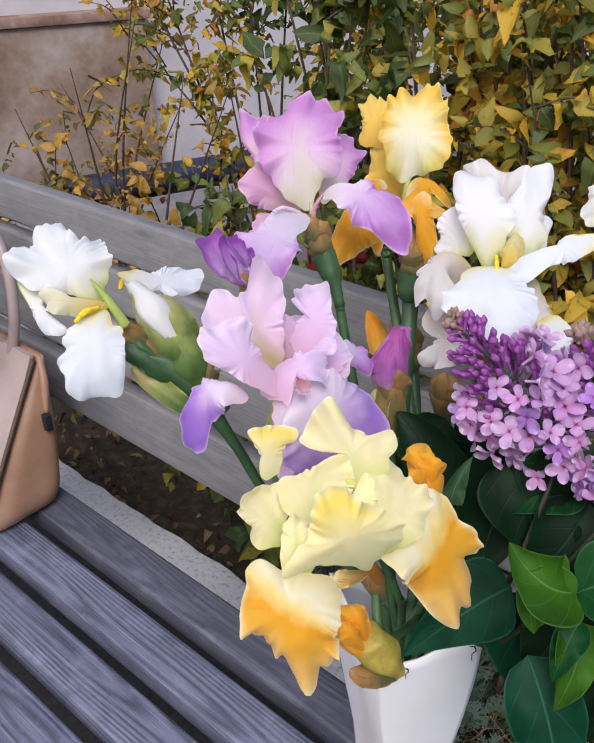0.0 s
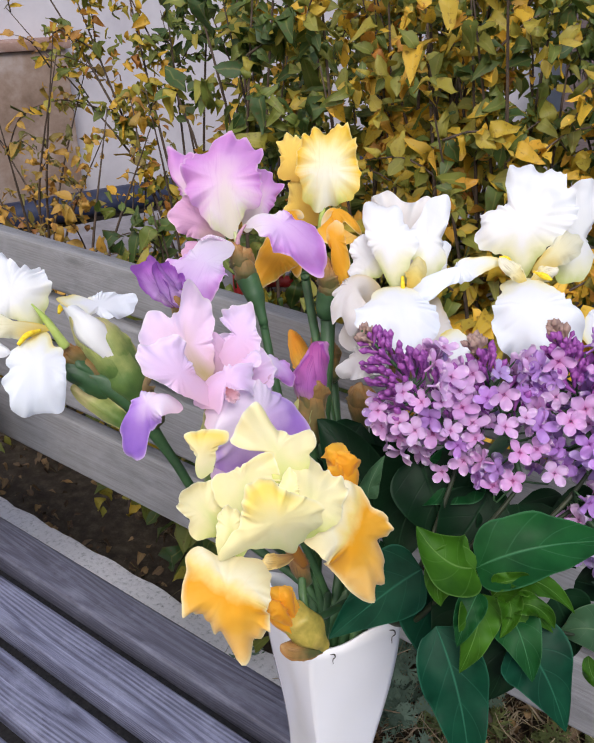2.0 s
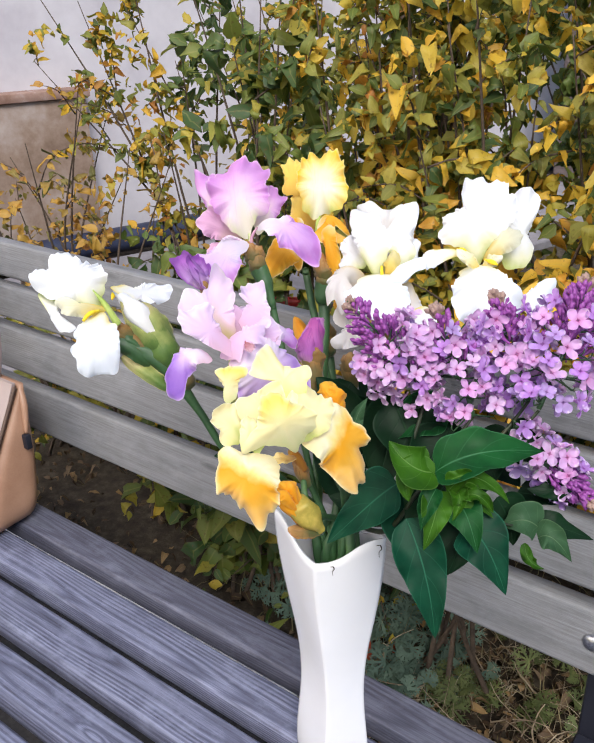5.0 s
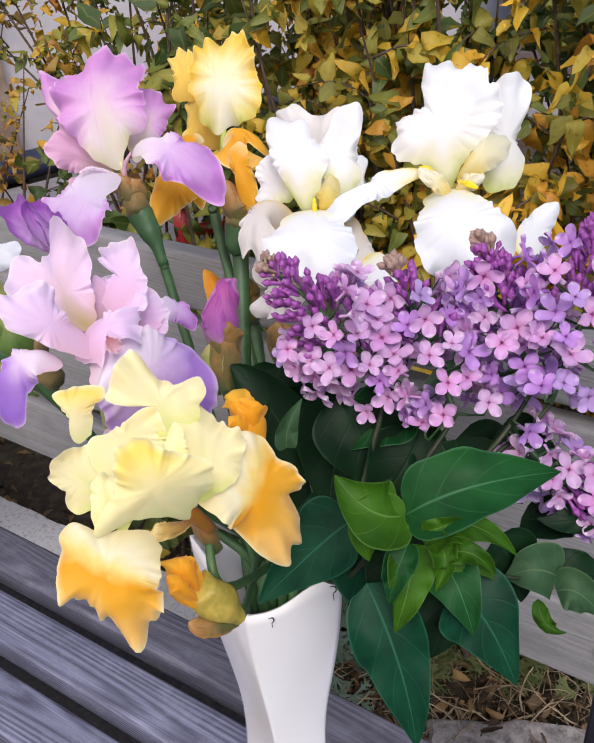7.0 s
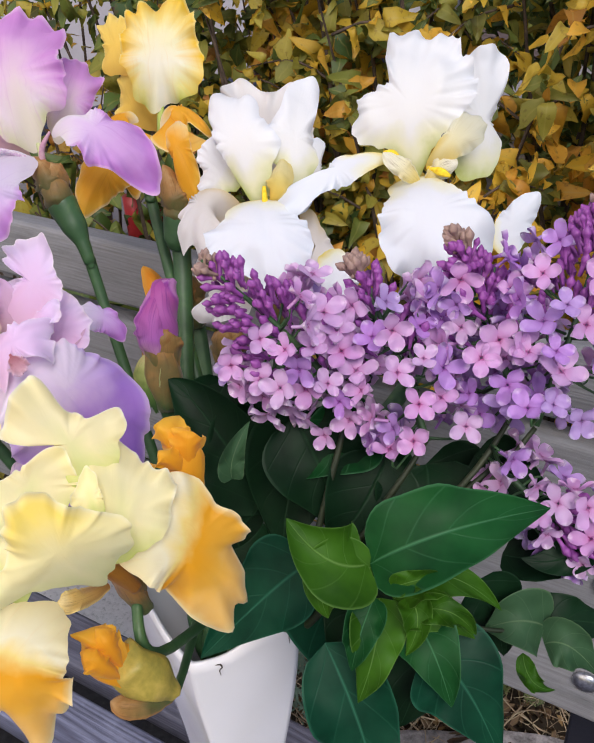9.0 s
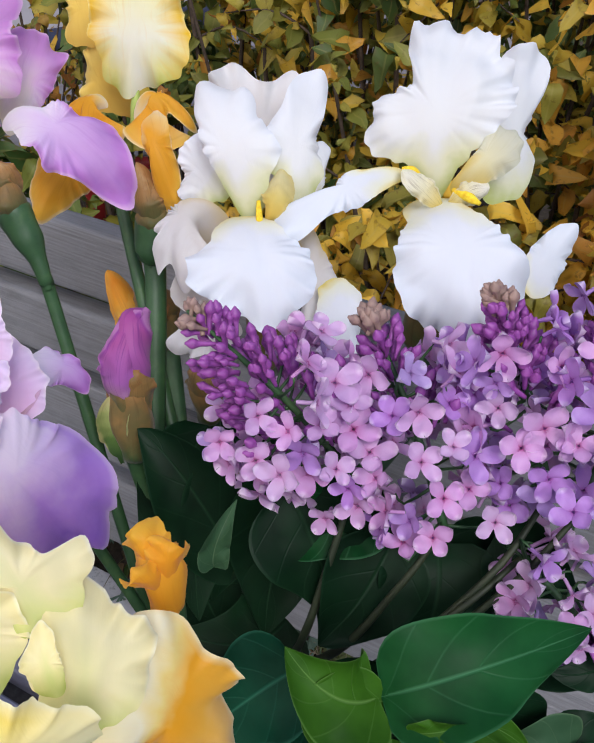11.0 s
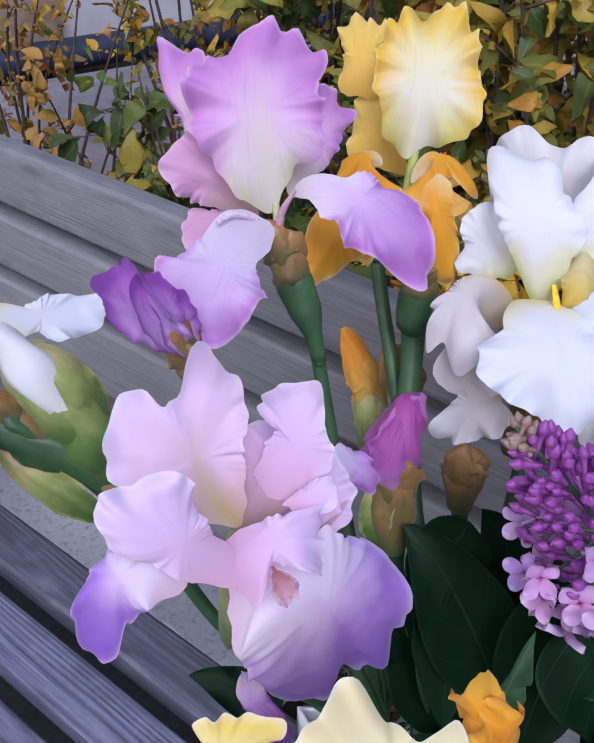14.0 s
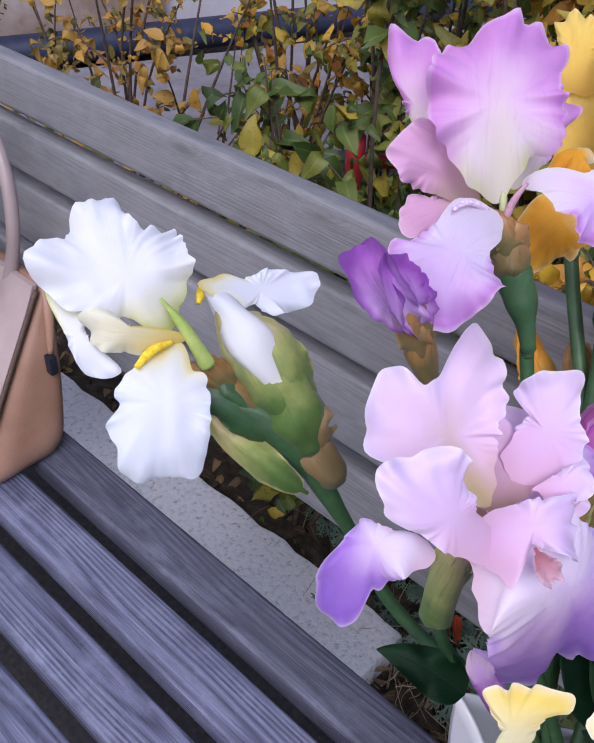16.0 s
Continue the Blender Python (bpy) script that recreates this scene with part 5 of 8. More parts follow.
petal(white_right, "bract", M_bract, (-0.196, 0.618, 0.986), (-0.185, 0.613, 1.036), (-0.188, 0.613, 1.073), 0.0282, (0.59, -0.7, 0.39), ruffle=0.0016, waves=4, seed=69, peak=0.45, base_w=0.5, cup=-0.34, square=1.6)
tube(white_right, "stem", M_stem, [(-0.194, 0.617, 1.003), (-0.185, 0.588, 0.938), (-0.254, 0.416, 0.825), (-0.255, 0.415, 0.720), (-0.257, 0.415, 0.560)], [0.0071, 0.0065, 0.006174999999999999, 0.006174999999999999, 0.006174999999999999])

white_left = thing("iris", (-0.488, 0.332, 1.063), "white bearded iris leaning over the bench with yellow beard", "flower", "cut flowers in the vase")
flag(white_left, "standard", M_white, (-0.496, 0.330, 1.062), (-0.517, 0.315, 1.093), (-0.549, 0.326, 1.116), (0.70, -0.49, 0.52), (44, 45, 32, 28, 28, 32, 36, 34, 34, 32, 32, 32, 34, 35, 34, 34, 33, 36, 36, 32, 27, 23, 22, 22, 22, 23, 25, 32, 36, 43, 44, 43, 36, 39, 43, 43), ruffle=0.0045, waves=9, seed=41, dome=0.08, flute=0.004, flutes=12, edge=0.35, crimp=0.55)
flag(white_left, "standard", M_white, (-0.542, 0.295, 1.077), (-0.528, 0.290, 1.064), (-0.513, 0.291, 1.048), (0.71, -0.41, 0.57), (25, 22, 20, 15, 11, 9, 8, 7, 6, 6, 6, 6, 7, 8, 10, 15, 29, 26, 22, 19, 17, 16, 15, 8, 5, 4, 4, 4, 4, 4, 5, 5, 6, 8, 26, 27), ruffle=0.002, waves=6, seed=42, edge=0.2, crimp=0.55)
flag(white_left, "style_arm", M_style_w, (-0.490, 0.325, 1.066), (-0.502, 0.303, 1.076), (-0.519, 0.291, 1.079), (0.76, -0.56, 0.32), (28.4, 18.4, 1.5, 0.7, 0.5, 0.4, 0.3, 0.3, 0.3, 0.4, 0.4, 0.6, 26.0, 21.8, 20.0, 17.2, 15.5, 15.0, 14.8, 15.1, 16.6, 19.8, 24.3, 28.4), ruffle=0.003, waves=5, seed=43, dome=0.2)
flag(white_left, "fall", M_white_fall, (-0.492, 0.323, 1.062), (-0.476, 0.301, 1.045), (-0.466, 0.286, 1.012), (0.61, -0.46, 0.65), (38, 41, 41, 38, 32, 32, 31, 25, 22, 25, 24, 23, 23, 23, 24, 25, 26, 29, 36, 32, 25, 22, 25, 25, 22, 22, 22, 22, 23, 25, 27, 31, 36, 42, 41, 39), ruffle=0.003, waves=7, seed=44, dome=0.10, edge=0.3, crimp=0.55)
flag(white_left, "fall", M_white_fall, (-0.503, 0.352, 1.078), (-0.494, 0.384, 1.065), (-0.480, 0.411, 1.064), (0.53, -0.54, 0.66), (38, 34, 32, 25, 21, 18, 17, 16, 13, 11, 9, 8, 9, 12, 18, 20, 24, 29, 38, 28, 23, 12, 11, 10, 9, 9, 9, 10, 11, 12, 13, 14, 16, 19, 25, 37), ruffle=0.003, waves=7, seed=45, edge=0.3, crimp=0.55)
tube(white_left, "beard", M_beard, [(-0.489, 0.318, 1.066), (-0.490, 0.306, 1.066), (-0.490, 0.296, 1.061)], [0.0012, 0.0024, 0.0016])
tube(white_left, "beard", M_beard, [(-0.507, 0.351, 1.065), (-0.511, 0.358, 1.068), (-0.509, 0.366, 1.067)], [0.0013, 0.0030, 0.0018])
tube(white_left, "style_arm", M_style_g, [(-0.483, 0.335, 1.046), (-0.488, 0.327, 1.068), (-0.497, 0.319, 1.087)], [0.0044, 0.0032, 0.0007])

white_bud = thing("iris_bud", (-0.470, 0.373, 1.023), "opening white iris bud in a green and brown bract", "flower", "cut flowers in the vase")
tube(white_bud, "petal", M_white, [(-0.465, 0.367, 1.029), (-0.478, 0.361, 1.050), (-0.496, 0.360, 1.064), (-0.511, 0.357, 1.071)], [0.0105, 0.0122, 0.0072, 0.001])
tube(white_bud, "bract", M_bract_green, [(-0.443, 0.372, 0.991), (-0.455, 0.373, 1.007), (-0.469, 0.372, 1.024), (-0.483, 0.367, 1.043), (-0.490, 0.366, 1.051)], [0.0089, 0.0166, 0.018, 0.0164, 0.0133])
petal(white_bud, "bract", M_bract_green, (-0.443, 0.372, 0.991), (-0.462, 0.355, 1.033), (-0.497, 0.356, 1.066), 0.0375, (0.27, -0.76, 0.59), ruffle=0.0016, waves=4, seed=83, peak=0.45, base_w=0.5, cup=-0.34, square=1.6)
petal(white_bud, "bract", M_bract_green, (-0.443, 0.372, 0.991), (-0.456, 0.367, 1.039), (-0.482, 0.365, 1.061), 0.0375, (0.71, -0.36, 0.6), ruffle=0.0016, waves=4, seed=84, peak=0.45, base_w=0.5, cup=-0.34, square=1.6)
tube(white_bud, "bract", M_bract, [(-0.464, 0.359, 1.007), (-0.475, 0.352, 1.019), (-0.486, 0.345, 1.029), (-0.493, 0.341, 1.034)], [0.0057, 0.0082, 0.006, 0.0011])
petal(white_bud, "bract", M_bract, (-0.464, 0.359, 1.007), (-0.482, 0.338, 1.032), (-0.498, 0.334, 1.039), 0.017, (0.32, -0.73, 0.6), ruffle=0.0016, waves=4, seed=86, peak=0.45, base_w=0.5, cup=-0.34, square=1.6)
petal(white_bud, "bract", M_bract, (-0.464, 0.359, 1.007), (-0.481, 0.343, 1.037), (-0.491, 0.341, 1.039), 0.017, (0.75, -0.3, 0.59), ruffle=0.0016, waves=4, seed=87, peak=0.45, base_w=0.5, cup=-0.34, square=1.6)
tube(white_bud, "bract", M_stem, [(-0.443, 0.373, 0.976), (-0.459, 0.362, 1.002), (-0.476, 0.349, 1.013), (-0.485, 0.340, 1.019)], [0.008, 0.0099, 0.0087, 0.0022])
petal(white_bud, "bract", M_stem, (-0.443, 0.373, 0.976), (-0.470, 0.341, 1.017), (-0.493, 0.330, 1.027), 0.0204, (0.28, -0.73, 0.62), ruffle=0.0016, waves=4, seed=89, peak=0.45, base_w=0.5, cup=-0.34, square=1.6)
petal(white_bud, "bract", M_stem, (-0.443, 0.373, 0.976), (-0.470, 0.347, 1.023), (-0.482, 0.339, 1.026), 0.0204, (0.72, -0.31, 0.62), ruffle=0.0016, waves=4, seed=90, peak=0.45, base_w=0.5, cup=-0.34, square=1.6)
tube(white_bud, "bract", M_bract_dry, [(-0.430, 0.380, 0.972), (-0.443, 0.377, 0.984), (-0.448, 0.380, 0.994), (-0.444, 0.389, 1.001)], [0.0105, 0.0118, 0.0076, 0.0011])
petal(white_bud, "bract", M_bract_dry, (-0.430, 0.380, 0.972), (-0.445, 0.369, 1.002), (-0.447, 0.385, 1.010), 0.0244, (0.21, -0.76, 0.62), ruffle=0.0016, waves=4, seed=92, peak=0.45, base_w=0.5, cup=-0.34, square=1.6)
petal(white_bud, "bract", M_bract_dry, (-0.430, 0.380, 0.972), (-0.438, 0.376, 1.003), (-0.439, 0.389, 1.006), 0.0244, (0.66, -0.36, 0.66), ruffle=0.0016, waves=4, seed=93, peak=0.45, base_w=0.5, cup=-0.34, square=1.6)
petal(white_bud, "bract", M_bract_green, (-0.435, 0.366, 0.963), (-0.456, 0.352, 0.982), (-0.488, 0.339, 1.005), 0.0186, (0.49, -0.51, 0.7), ruffle=0.002, waves=2, seed=46, cup=0.4)
tube(white_bud, "stem", M_stem, [(-0.460, 0.370, 1.003), (-0.439, 0.374, 0.974), (-0.414, 0.382, 0.935), (-0.374, 0.392, 0.880), (-0.272, 0.410, 0.825), (-0.262, 0.413, 0.720), (-0.251, 0.415, 0.560)], [0.0096, 0.0071, 0.0045, 0.0041, 0.003895, 0.003895, 0.003895])

pink = thing("iris", (-0.329, 0.343, 1.050), "pale pink bearded iris with violet-edged falls", "flower", "cut flowers in the vase")
flag(pink, "standard", M_pink_olive, (-0.316, 0.338, 1.065), (-0.342, 0.339, 1.086), (-0.353, 0.356, 1.127), (0.46, -0.56, 0.69), (42, 38, 36, 36, 33, 30, 25, 22, 20, 19, 19, 19, 20, 22, 24, 27, 31, 34, 39, 29, 25, 21, 19, 18, 18, 19, 28, 36, 33, 36, 36, 35, 32, 23, 23, 26), ruffle=0.0045, waves=7, seed=51, dome=-0.06, curl=-0.16, edge=0.45)
flag(pink, "standard", M_pink_light, (-0.319, 0.350, 1.060), (-0.316, 0.367, 1.089), (-0.319, 0.380, 1.111), (0.37, -0.64, 0.67), (30, 29, 22, 18, 15, 15, 15, 16, 17, 17, 18, 18, 16, 17, 18, 20, 21, 23, 23, 22, 21, 20, 15, 13, 11, 11, 9, 9, 8, 8, 20, 22, 24, 27, 29, 29), ruffle=0.004, waves=7, seed=52, dome=0.05, curl=-0.1, edge=0.45)
flag(pink, "standard", M_pink_light, (-0.303, 0.350, 1.043), (-0.317, 0.371, 1.054), (-0.325, 0.381, 1.075), (0.31, -0.63, 0.71), (32, 29, 27, 27, 27, 26, 26, 26, 27, 25, 25, 26, 25, 24, 24, 25, 26, 29, 26, 24, 23, 23, 23, 22, 22, 22, 22, 24, 25, 27, 29, 34, 39, 38, 37, 34), ruffle=0.004, waves=6, seed=98, cup=0.25)
flag(pink, "standard", M_pink_in, (-0.316, 0.350, 1.043), (-0.331, 0.367, 1.048), (-0.338, 0.370, 1.065), (0.35, -0.61, 0.71), (29, 23, 21, 20, 20, 20, 21, 23, 27, 33, 35, 37, 36, 34, 33, 34, 34, 27, 22, 20, 19, 18, 18, 18, 19, 20, 22, 26, 28, 30, 33, 37, 40, 40, 40, 39), ruffle=0.004, waves=6, seed=97, cup=0.25)
flag(pink, "standard", M_pink_in, (-0.319, 0.339, 1.061), (-0.322, 0.357, 1.072), (-0.329, 0.368, 1.086), (0.38, -0.60, 0.71), (15, 15, 15, 15, 15, 15, 15, 17, 17, 16, 16, 15, 14, 14, 14, 15, 17, 20, 20, 22, 20, 18, 16, 15, 14, 13, 13, 13, 13, 15, 16, 18, 20, 24, 27, 20), ruffle=0.0015, waves=5, seed=54, cup=0.2, dome=-0.05)
flag(pink, "standard", M_pink_light, (-0.306, 0.349, 1.069), (-0.299, 0.356, 1.079), (-0.291, 0.359, 1.082), (0.32, -0.62, 0.71), (14, 15, 15, 14, 12, 10, 9, 8, 8, 8, 8, 8, 8, 8, 9, 10, 10, 9, 9, 9, 10, 7, 6, 5, 5, 4, 5, 5, 6, 6, 7, 8, 11, 11, 12, 13), ruffle=0.002, waves=5, seed=57)
flag(pink, "standard", M_pink_light, (-0.311, 0.323, 1.060), (-0.297, 0.332, 1.074), (-0.286, 0.349, 1.071), (0.27, -0.46, 0.85), (20, 21, 22, 24, 22, 17, 11, 8, 8, 7, 6, 6, 8, 24, 24, 24, 25, 29, 32, 36, 27, 20, 17, 13, 12, 11, 11, 10, 10, 11, 11, 13, 15, 22, 26, 21), ruffle=0.003, waves=7, seed=59, dome=0.12, curl=0.1, edge=0.45)
flag(pink, "standard", M_pink_light, (-0.305, 0.324, 1.057), (-0.319, 0.307, 1.084), (-0.332, 0.306, 1.107), (0.36, -0.43, 0.82), (31, 33, 32, 27, 22, 16, 13, 12, 11, 11, 11, 11, 11, 12, 14, 18, 24, 30, 31, 28, 20, 17, 15, 14, 13, 13, 13, 13, 15, 18, 25, 27, 33, 33, 31, 29), ruffle=0.004, waves=7, seed=53, dome=0.10, curl=0.1, edge=0.45)
flag(pink, "fall", M_pink_fall, (-0.328, 0.310, 1.057), (-0.341, 0.295, 1.058), (-0.350, 0.282, 1.021), (0.37, -0.34, 0.87), (36, 34, 29, 23, 16, 13, 12, 12, 12, 12, 11, 10, 9, 9, 9, 10, 11, 14, 35, 36, 32, 29, 25, 21, 19, 18, 16, 16, 16, 16, 18, 18, 20, 22, 33, 35), ruffle=0.003, waves=6, seed=55, dome=0.10, edge=0.45)
flag(pink, "fall", M_pink_fall, (-0.303, 0.336, 1.057), (-0.285, 0.344, 1.043), (-0.274, 0.363, 0.983), (0.21, -0.45, 0.87), (41, 53, 64, 72, 65, 58, 52, 46, 41, 38, 39, 40, 43, 50, 58, 59, 60, 60, 50, 39, 33, 30, 29, 29, 25, 24, 25, 27, 29, 34, 39, 44, 46, 47, 50, 49), ruffle=0.004, waves=7, seed=56, dome=0.16, curl=0.1, edge=0.45)
flag(pink, "fall", M_violet_fall, (-0.316, 0.392, 1.057), (-0.310, 0.406, 1.050), (-0.302, 0.411, 1.037), (0.32, -0.37, 0.87), (20.5, 16.6, 12.1, 10.0, 9.1, 8.9, 9.3, 10.6, 13.2, 16.3, 17.7, 18.6, 16.4, 15.7, 13.6, 12.2, 11.5, 9.5, 8.6, 8.3, 8.7, 10.0, 13.5, 17.8), ruffle=0.004, waves=5, seed=58)
flag(pink, "spent_petal", M_violet_dark, (-0.297, 0.318, 1.007), (-0.291, 0.311, 1.002), (-0.279, 0.312, 0.986), (0.27, -0.43, 0.86), (19.8, 9.7, 5.9, 4.8, 4.2, 4.0, 4.2, 4.6, 5.5, 7.6, 10.1, 15.3, 17.3, 14.0, 11.0, 8.6, 7.5, 7.0, 7.1, 7.7, 9.1, 12.1, 15.5, 20.9), ruffle=0.004, waves=5, seed=60)
petal(pink, "throat", M_throat, (-0.292, 0.324, 1.074), (-0.284, 0.321, 1.071), (-0.280, 0.321, 1.068), 0.01, (0.29, -0.54, 0.79), ruffle=0.004, waves=6, seed=59)
tube(pink, "bract", M_bract_green, [(-0.336, 0.354, 0.960), (-0.334, 0.352, 0.997), (-0.330, 0.348, 1.031)], [0.0082, 0.0088, 0.0058])
petal(pink, "bract", M_bract_green, (-0.336, 0.354, 0.960), (-0.333, 0.345, 1.005), (-0.333, 0.347, 1.041), 0.0184, (0.08, -0.67, 0.74), ruffle=0.0016, waves=4, seed=11, peak=0.45, base_w=0.5, cup=-0.34, square=1.6)
petal(pink, "bract", M_bract_green, (-0.336, 0.354, 0.960), (-0.327, 0.350, 1.005), (-0.326, 0.347, 1.035), 0.0184, (0.56, -0.3, 0.77), ruffle=0.0016, waves=4, seed=12, peak=0.45, base_w=0.5, cup=-0.34, square=1.6)
tube(pink, "stem", M_stem, [(-0.337, 0.357, 0.971), (-0.325, 0.361, 0.926), (-0.272, 0.423, 0.825), (-0.262, 0.417, 0.720), (-0.252, 0.418, 0.560)], [0.0037, 0.0032, 0.0035, 0.0035, 0.0035])

gold = thing("iris", (-0.197, 0.264, 1.018), "pale yellow bearded iris with bright orange falls", "flower", "cut flowers in the vase")
flag(gold, "standard", M_lemon_y, (-0.263, 0.264, 1.045), (-0.264, 0.266, 1.062), (-0.263, 0.271, 1.074), (0.62, -0.56, 0.56), (17, 20, 23, 26, 24, 18, 14, 12, 11, 10, 10, 11, 12, 13, 14, 16, 16, 17, 17, 14, 8, 4, 4, 4, 4, 4, 4, 6, 7, 9, 14, 14, 14, 14, 14, 16), ruffle=0.003, waves=5, seed=63, dome=0.12)
flag(gold, "standard", M_lemon, (-0.209, 0.289, 1.046), (-0.221, 0.290, 1.066), (-0.236, 0.293, 1.091), (0.55, -0.63, 0.56), (29, 18, 14, 13, 13, 13, 13, 17, 26, 26, 26, 23, 21, 22, 23, 26, 26, 28, 28, 23, 21, 17, 13, 11, 9, 8, 8, 8, 8, 8, 28, 28, 28, 28, 30, 31), ruffle=0.003, waves=6, seed=61, dome=0.05, curl=0.1)
flag(gold, "standard", M_lemon, (-0.222, 0.267, 1.037), (-0.232, 0.272, 1.049), (-0.231, 0.278, 1.064), (0.56, -0.58, 0.59), (15, 22, 27, 26, 25, 25, 24, 22, 21, 21, 21, 21, 21, 21, 21, 21, 21, 22, 24, 23, 21, 21, 21, 21, 21, 21, 21, 22, 19, 13, 11, 10, 10, 9, 11, 12), ruffle=0.002, waves=5, seed=70, cup=0.15, dome=-0.1, label="shaded inner wall of the bloom")
flag(gold, "standard", M_lemon, (-0.235, 0.255, 1.019), (-0.248, 0.251, 1.033), (-0.258, 0.247, 1.047), (0.59, -0.53, 0.62), (21, 21, 20, 19, 19, 20, 22, 18, 15, 13, 12, 12, 11, 11, 10, 10, 11, 12, 13, 14, 17, 17, 17, 19, 19, 18, 16, 14, 12, 12, 14, 16, 19, 19, 21, 22), ruffle=0.0035, waves=6, seed=62, curl=-0.1)
flag(gold, "standard", M_lemon, (-0.209, 0.240, 1.028), (-0.215, 0.237, 1.043), (-0.220, 0.243, 1.055), (0.56, -0.53, 0.64), (15, 14, 14, 13, 12, 11, 10, 9, 9, 8, 9, 9, 10, 12, 14, 19, 19, 19, 19, 19, 15, 15, 15, 17, 13, 11, 9, 8, 8, 8, 8, 8, 10, 11, 12, 14), ruffle=0.003, waves=6, seed=67)
flag(gold, "standard", M_lemon_y, (-0.192, 0.259, 1.021), (-0.189, 0.247, 1.056), (-0.200, 0.250, 1.075), (0.52, -0.58, 0.63), (32, 30, 23, 20, 19, 19, 19, 21, 22, 25, 28, 28, 29, 28, 27, 27, 29, 35, 28, 25, 24, 23, 24, 28, 37, 40, 28, 21, 19, 19, 20, 21, 24, 26, 30, 31), ruffle=0.005, waves=7, seed=65, dome=0.10, curl=0.18)
flag(gold, "standard", M_lemon, (-0.188, 0.272, 1.024), (-0.192, 0.285, 1.043), (-0.206, 0.306, 1.057), (0.49, -0.62, 0.61), (31, 27, 24, 23, 24, 26, 26, 23, 21, 21, 21, 21, 21, 20, 20, 20, 21, 23, 26, 26, 24, 23, 20, 19, 18, 17, 18, 18, 19, 20, 21, 23, 25, 28, 31, 35), ruffle=0.004, waves=6, seed=64, dome=0.12)
flag(gold, "standard", M_lemon, (-0.193, 0.274, 1.039), (-0.201, 0.278, 1.052), (-0.206, 0.283, 1.063), (0.51, -0.61, 0.60), (15, 13, 12, 9, 7, 6, 6, 5, 5, 5, 5, 5, 6, 6, 7, 8, 10, 11, 11, 11, 11, 10, 9, 8, 8, 8, 8, 9, 8, 8, 8, 8, 8, 9, 11, 13), ruffle=0.002, waves=5, seed=66)
flag(gold, "fall", M_gold_fall, (-0.197, 0.282, 1.024), (-0.174, 0.300, 1.016), (-0.156, 0.315, 0.977), (0.44, -0.52, 0.74), (43, 43, 42, 39, 35, 28, 23, 22, 22, 21, 21, 22, 23, 25, 28, 31, 35, 39, 39, 36, 33, 30, 30, 31, 35, 35, 33, 28, 25, 27, 29, 30, 29, 28, 31, 39), ruffle=0.006, waves=7, seed=68, dome=0.14, edge=0.25)
flag(gold, "fall", M_gold_fall, (-0.203, 0.252, 1.019), (-0.203, 0.220, 1.014), (-0.203, 0.209, 0.978), (0.44, -0.41, 0.80), (31, 26, 26, 26, 27, 27, 27, 27, 27, 29, 33, 32, 27, 22, 21, 21, 23, 26, 30, 33, 33, 31, 29, 28, 27, 26, 25, 25, 26, 30, 34, 37, 41, 43, 45, 40), ruffle=0.006, waves=7, seed=69, dome=0.14, edge=0.25)
tube(gold, "throat", M_haft_o, [(-0.203, 0.294, 0.982), (-0.207, 0.288, 0.996), (-0.208, 0.281, 1.005)], [0.0032, 0.0047, 0.0031])
petal(gold, "haft", M_haft, (-0.196, 0.273, 1.008), (-0.195, 0.255, 1.017), (-0.201, 0.248, 1.019), 0.0095, (0.49, -0.39, 0.78), ruffle=0.002, waves=4, seed=92, cup=-0.3, base_w=0.6)
tube(gold, "bract", M_bract, [(-0.204, 0.299, 0.962), (-0.207, 0.295, 0.976), (-0.208, 0.289, 0.993)], [0.0037, 0.0055, 0.0035])
petal(gold, "bract", M_bract, (-0.204, 0.299, 0.962), (-0.205, 0.291, 0.979), (-0.211, 0.287, 0.998), 0.0113, (0.22, -0.7, 0.67), ruffle=0.0016, waves=4, seed=27, peak=0.45, base_w=0.5, cup=-0.34, square=1.6)
petal(gold, "bract", M_bract, (-0.204, 0.299, 0.962), (-0.202, 0.294, 0.981), (-0.206, 0.289, 0.997), 0.0113, (0.72, -0.35, 0.6), ruffle=0.0016, waves=4, seed=28, peak=0.45, base_w=0.5, cup=-0.34, square=1.6)
tube(gold, "stem", M_stem, [(-0.205, 0.294, 0.971), (-0.195, 0.293, 0.940), (-0.241, 0.427, 0.825), (-0.251, 0.419, 0.720), (-0.261, 0.416, 0.560)], [0.0027, 0.0029, 0.0035, 0.0035, 0.0035])

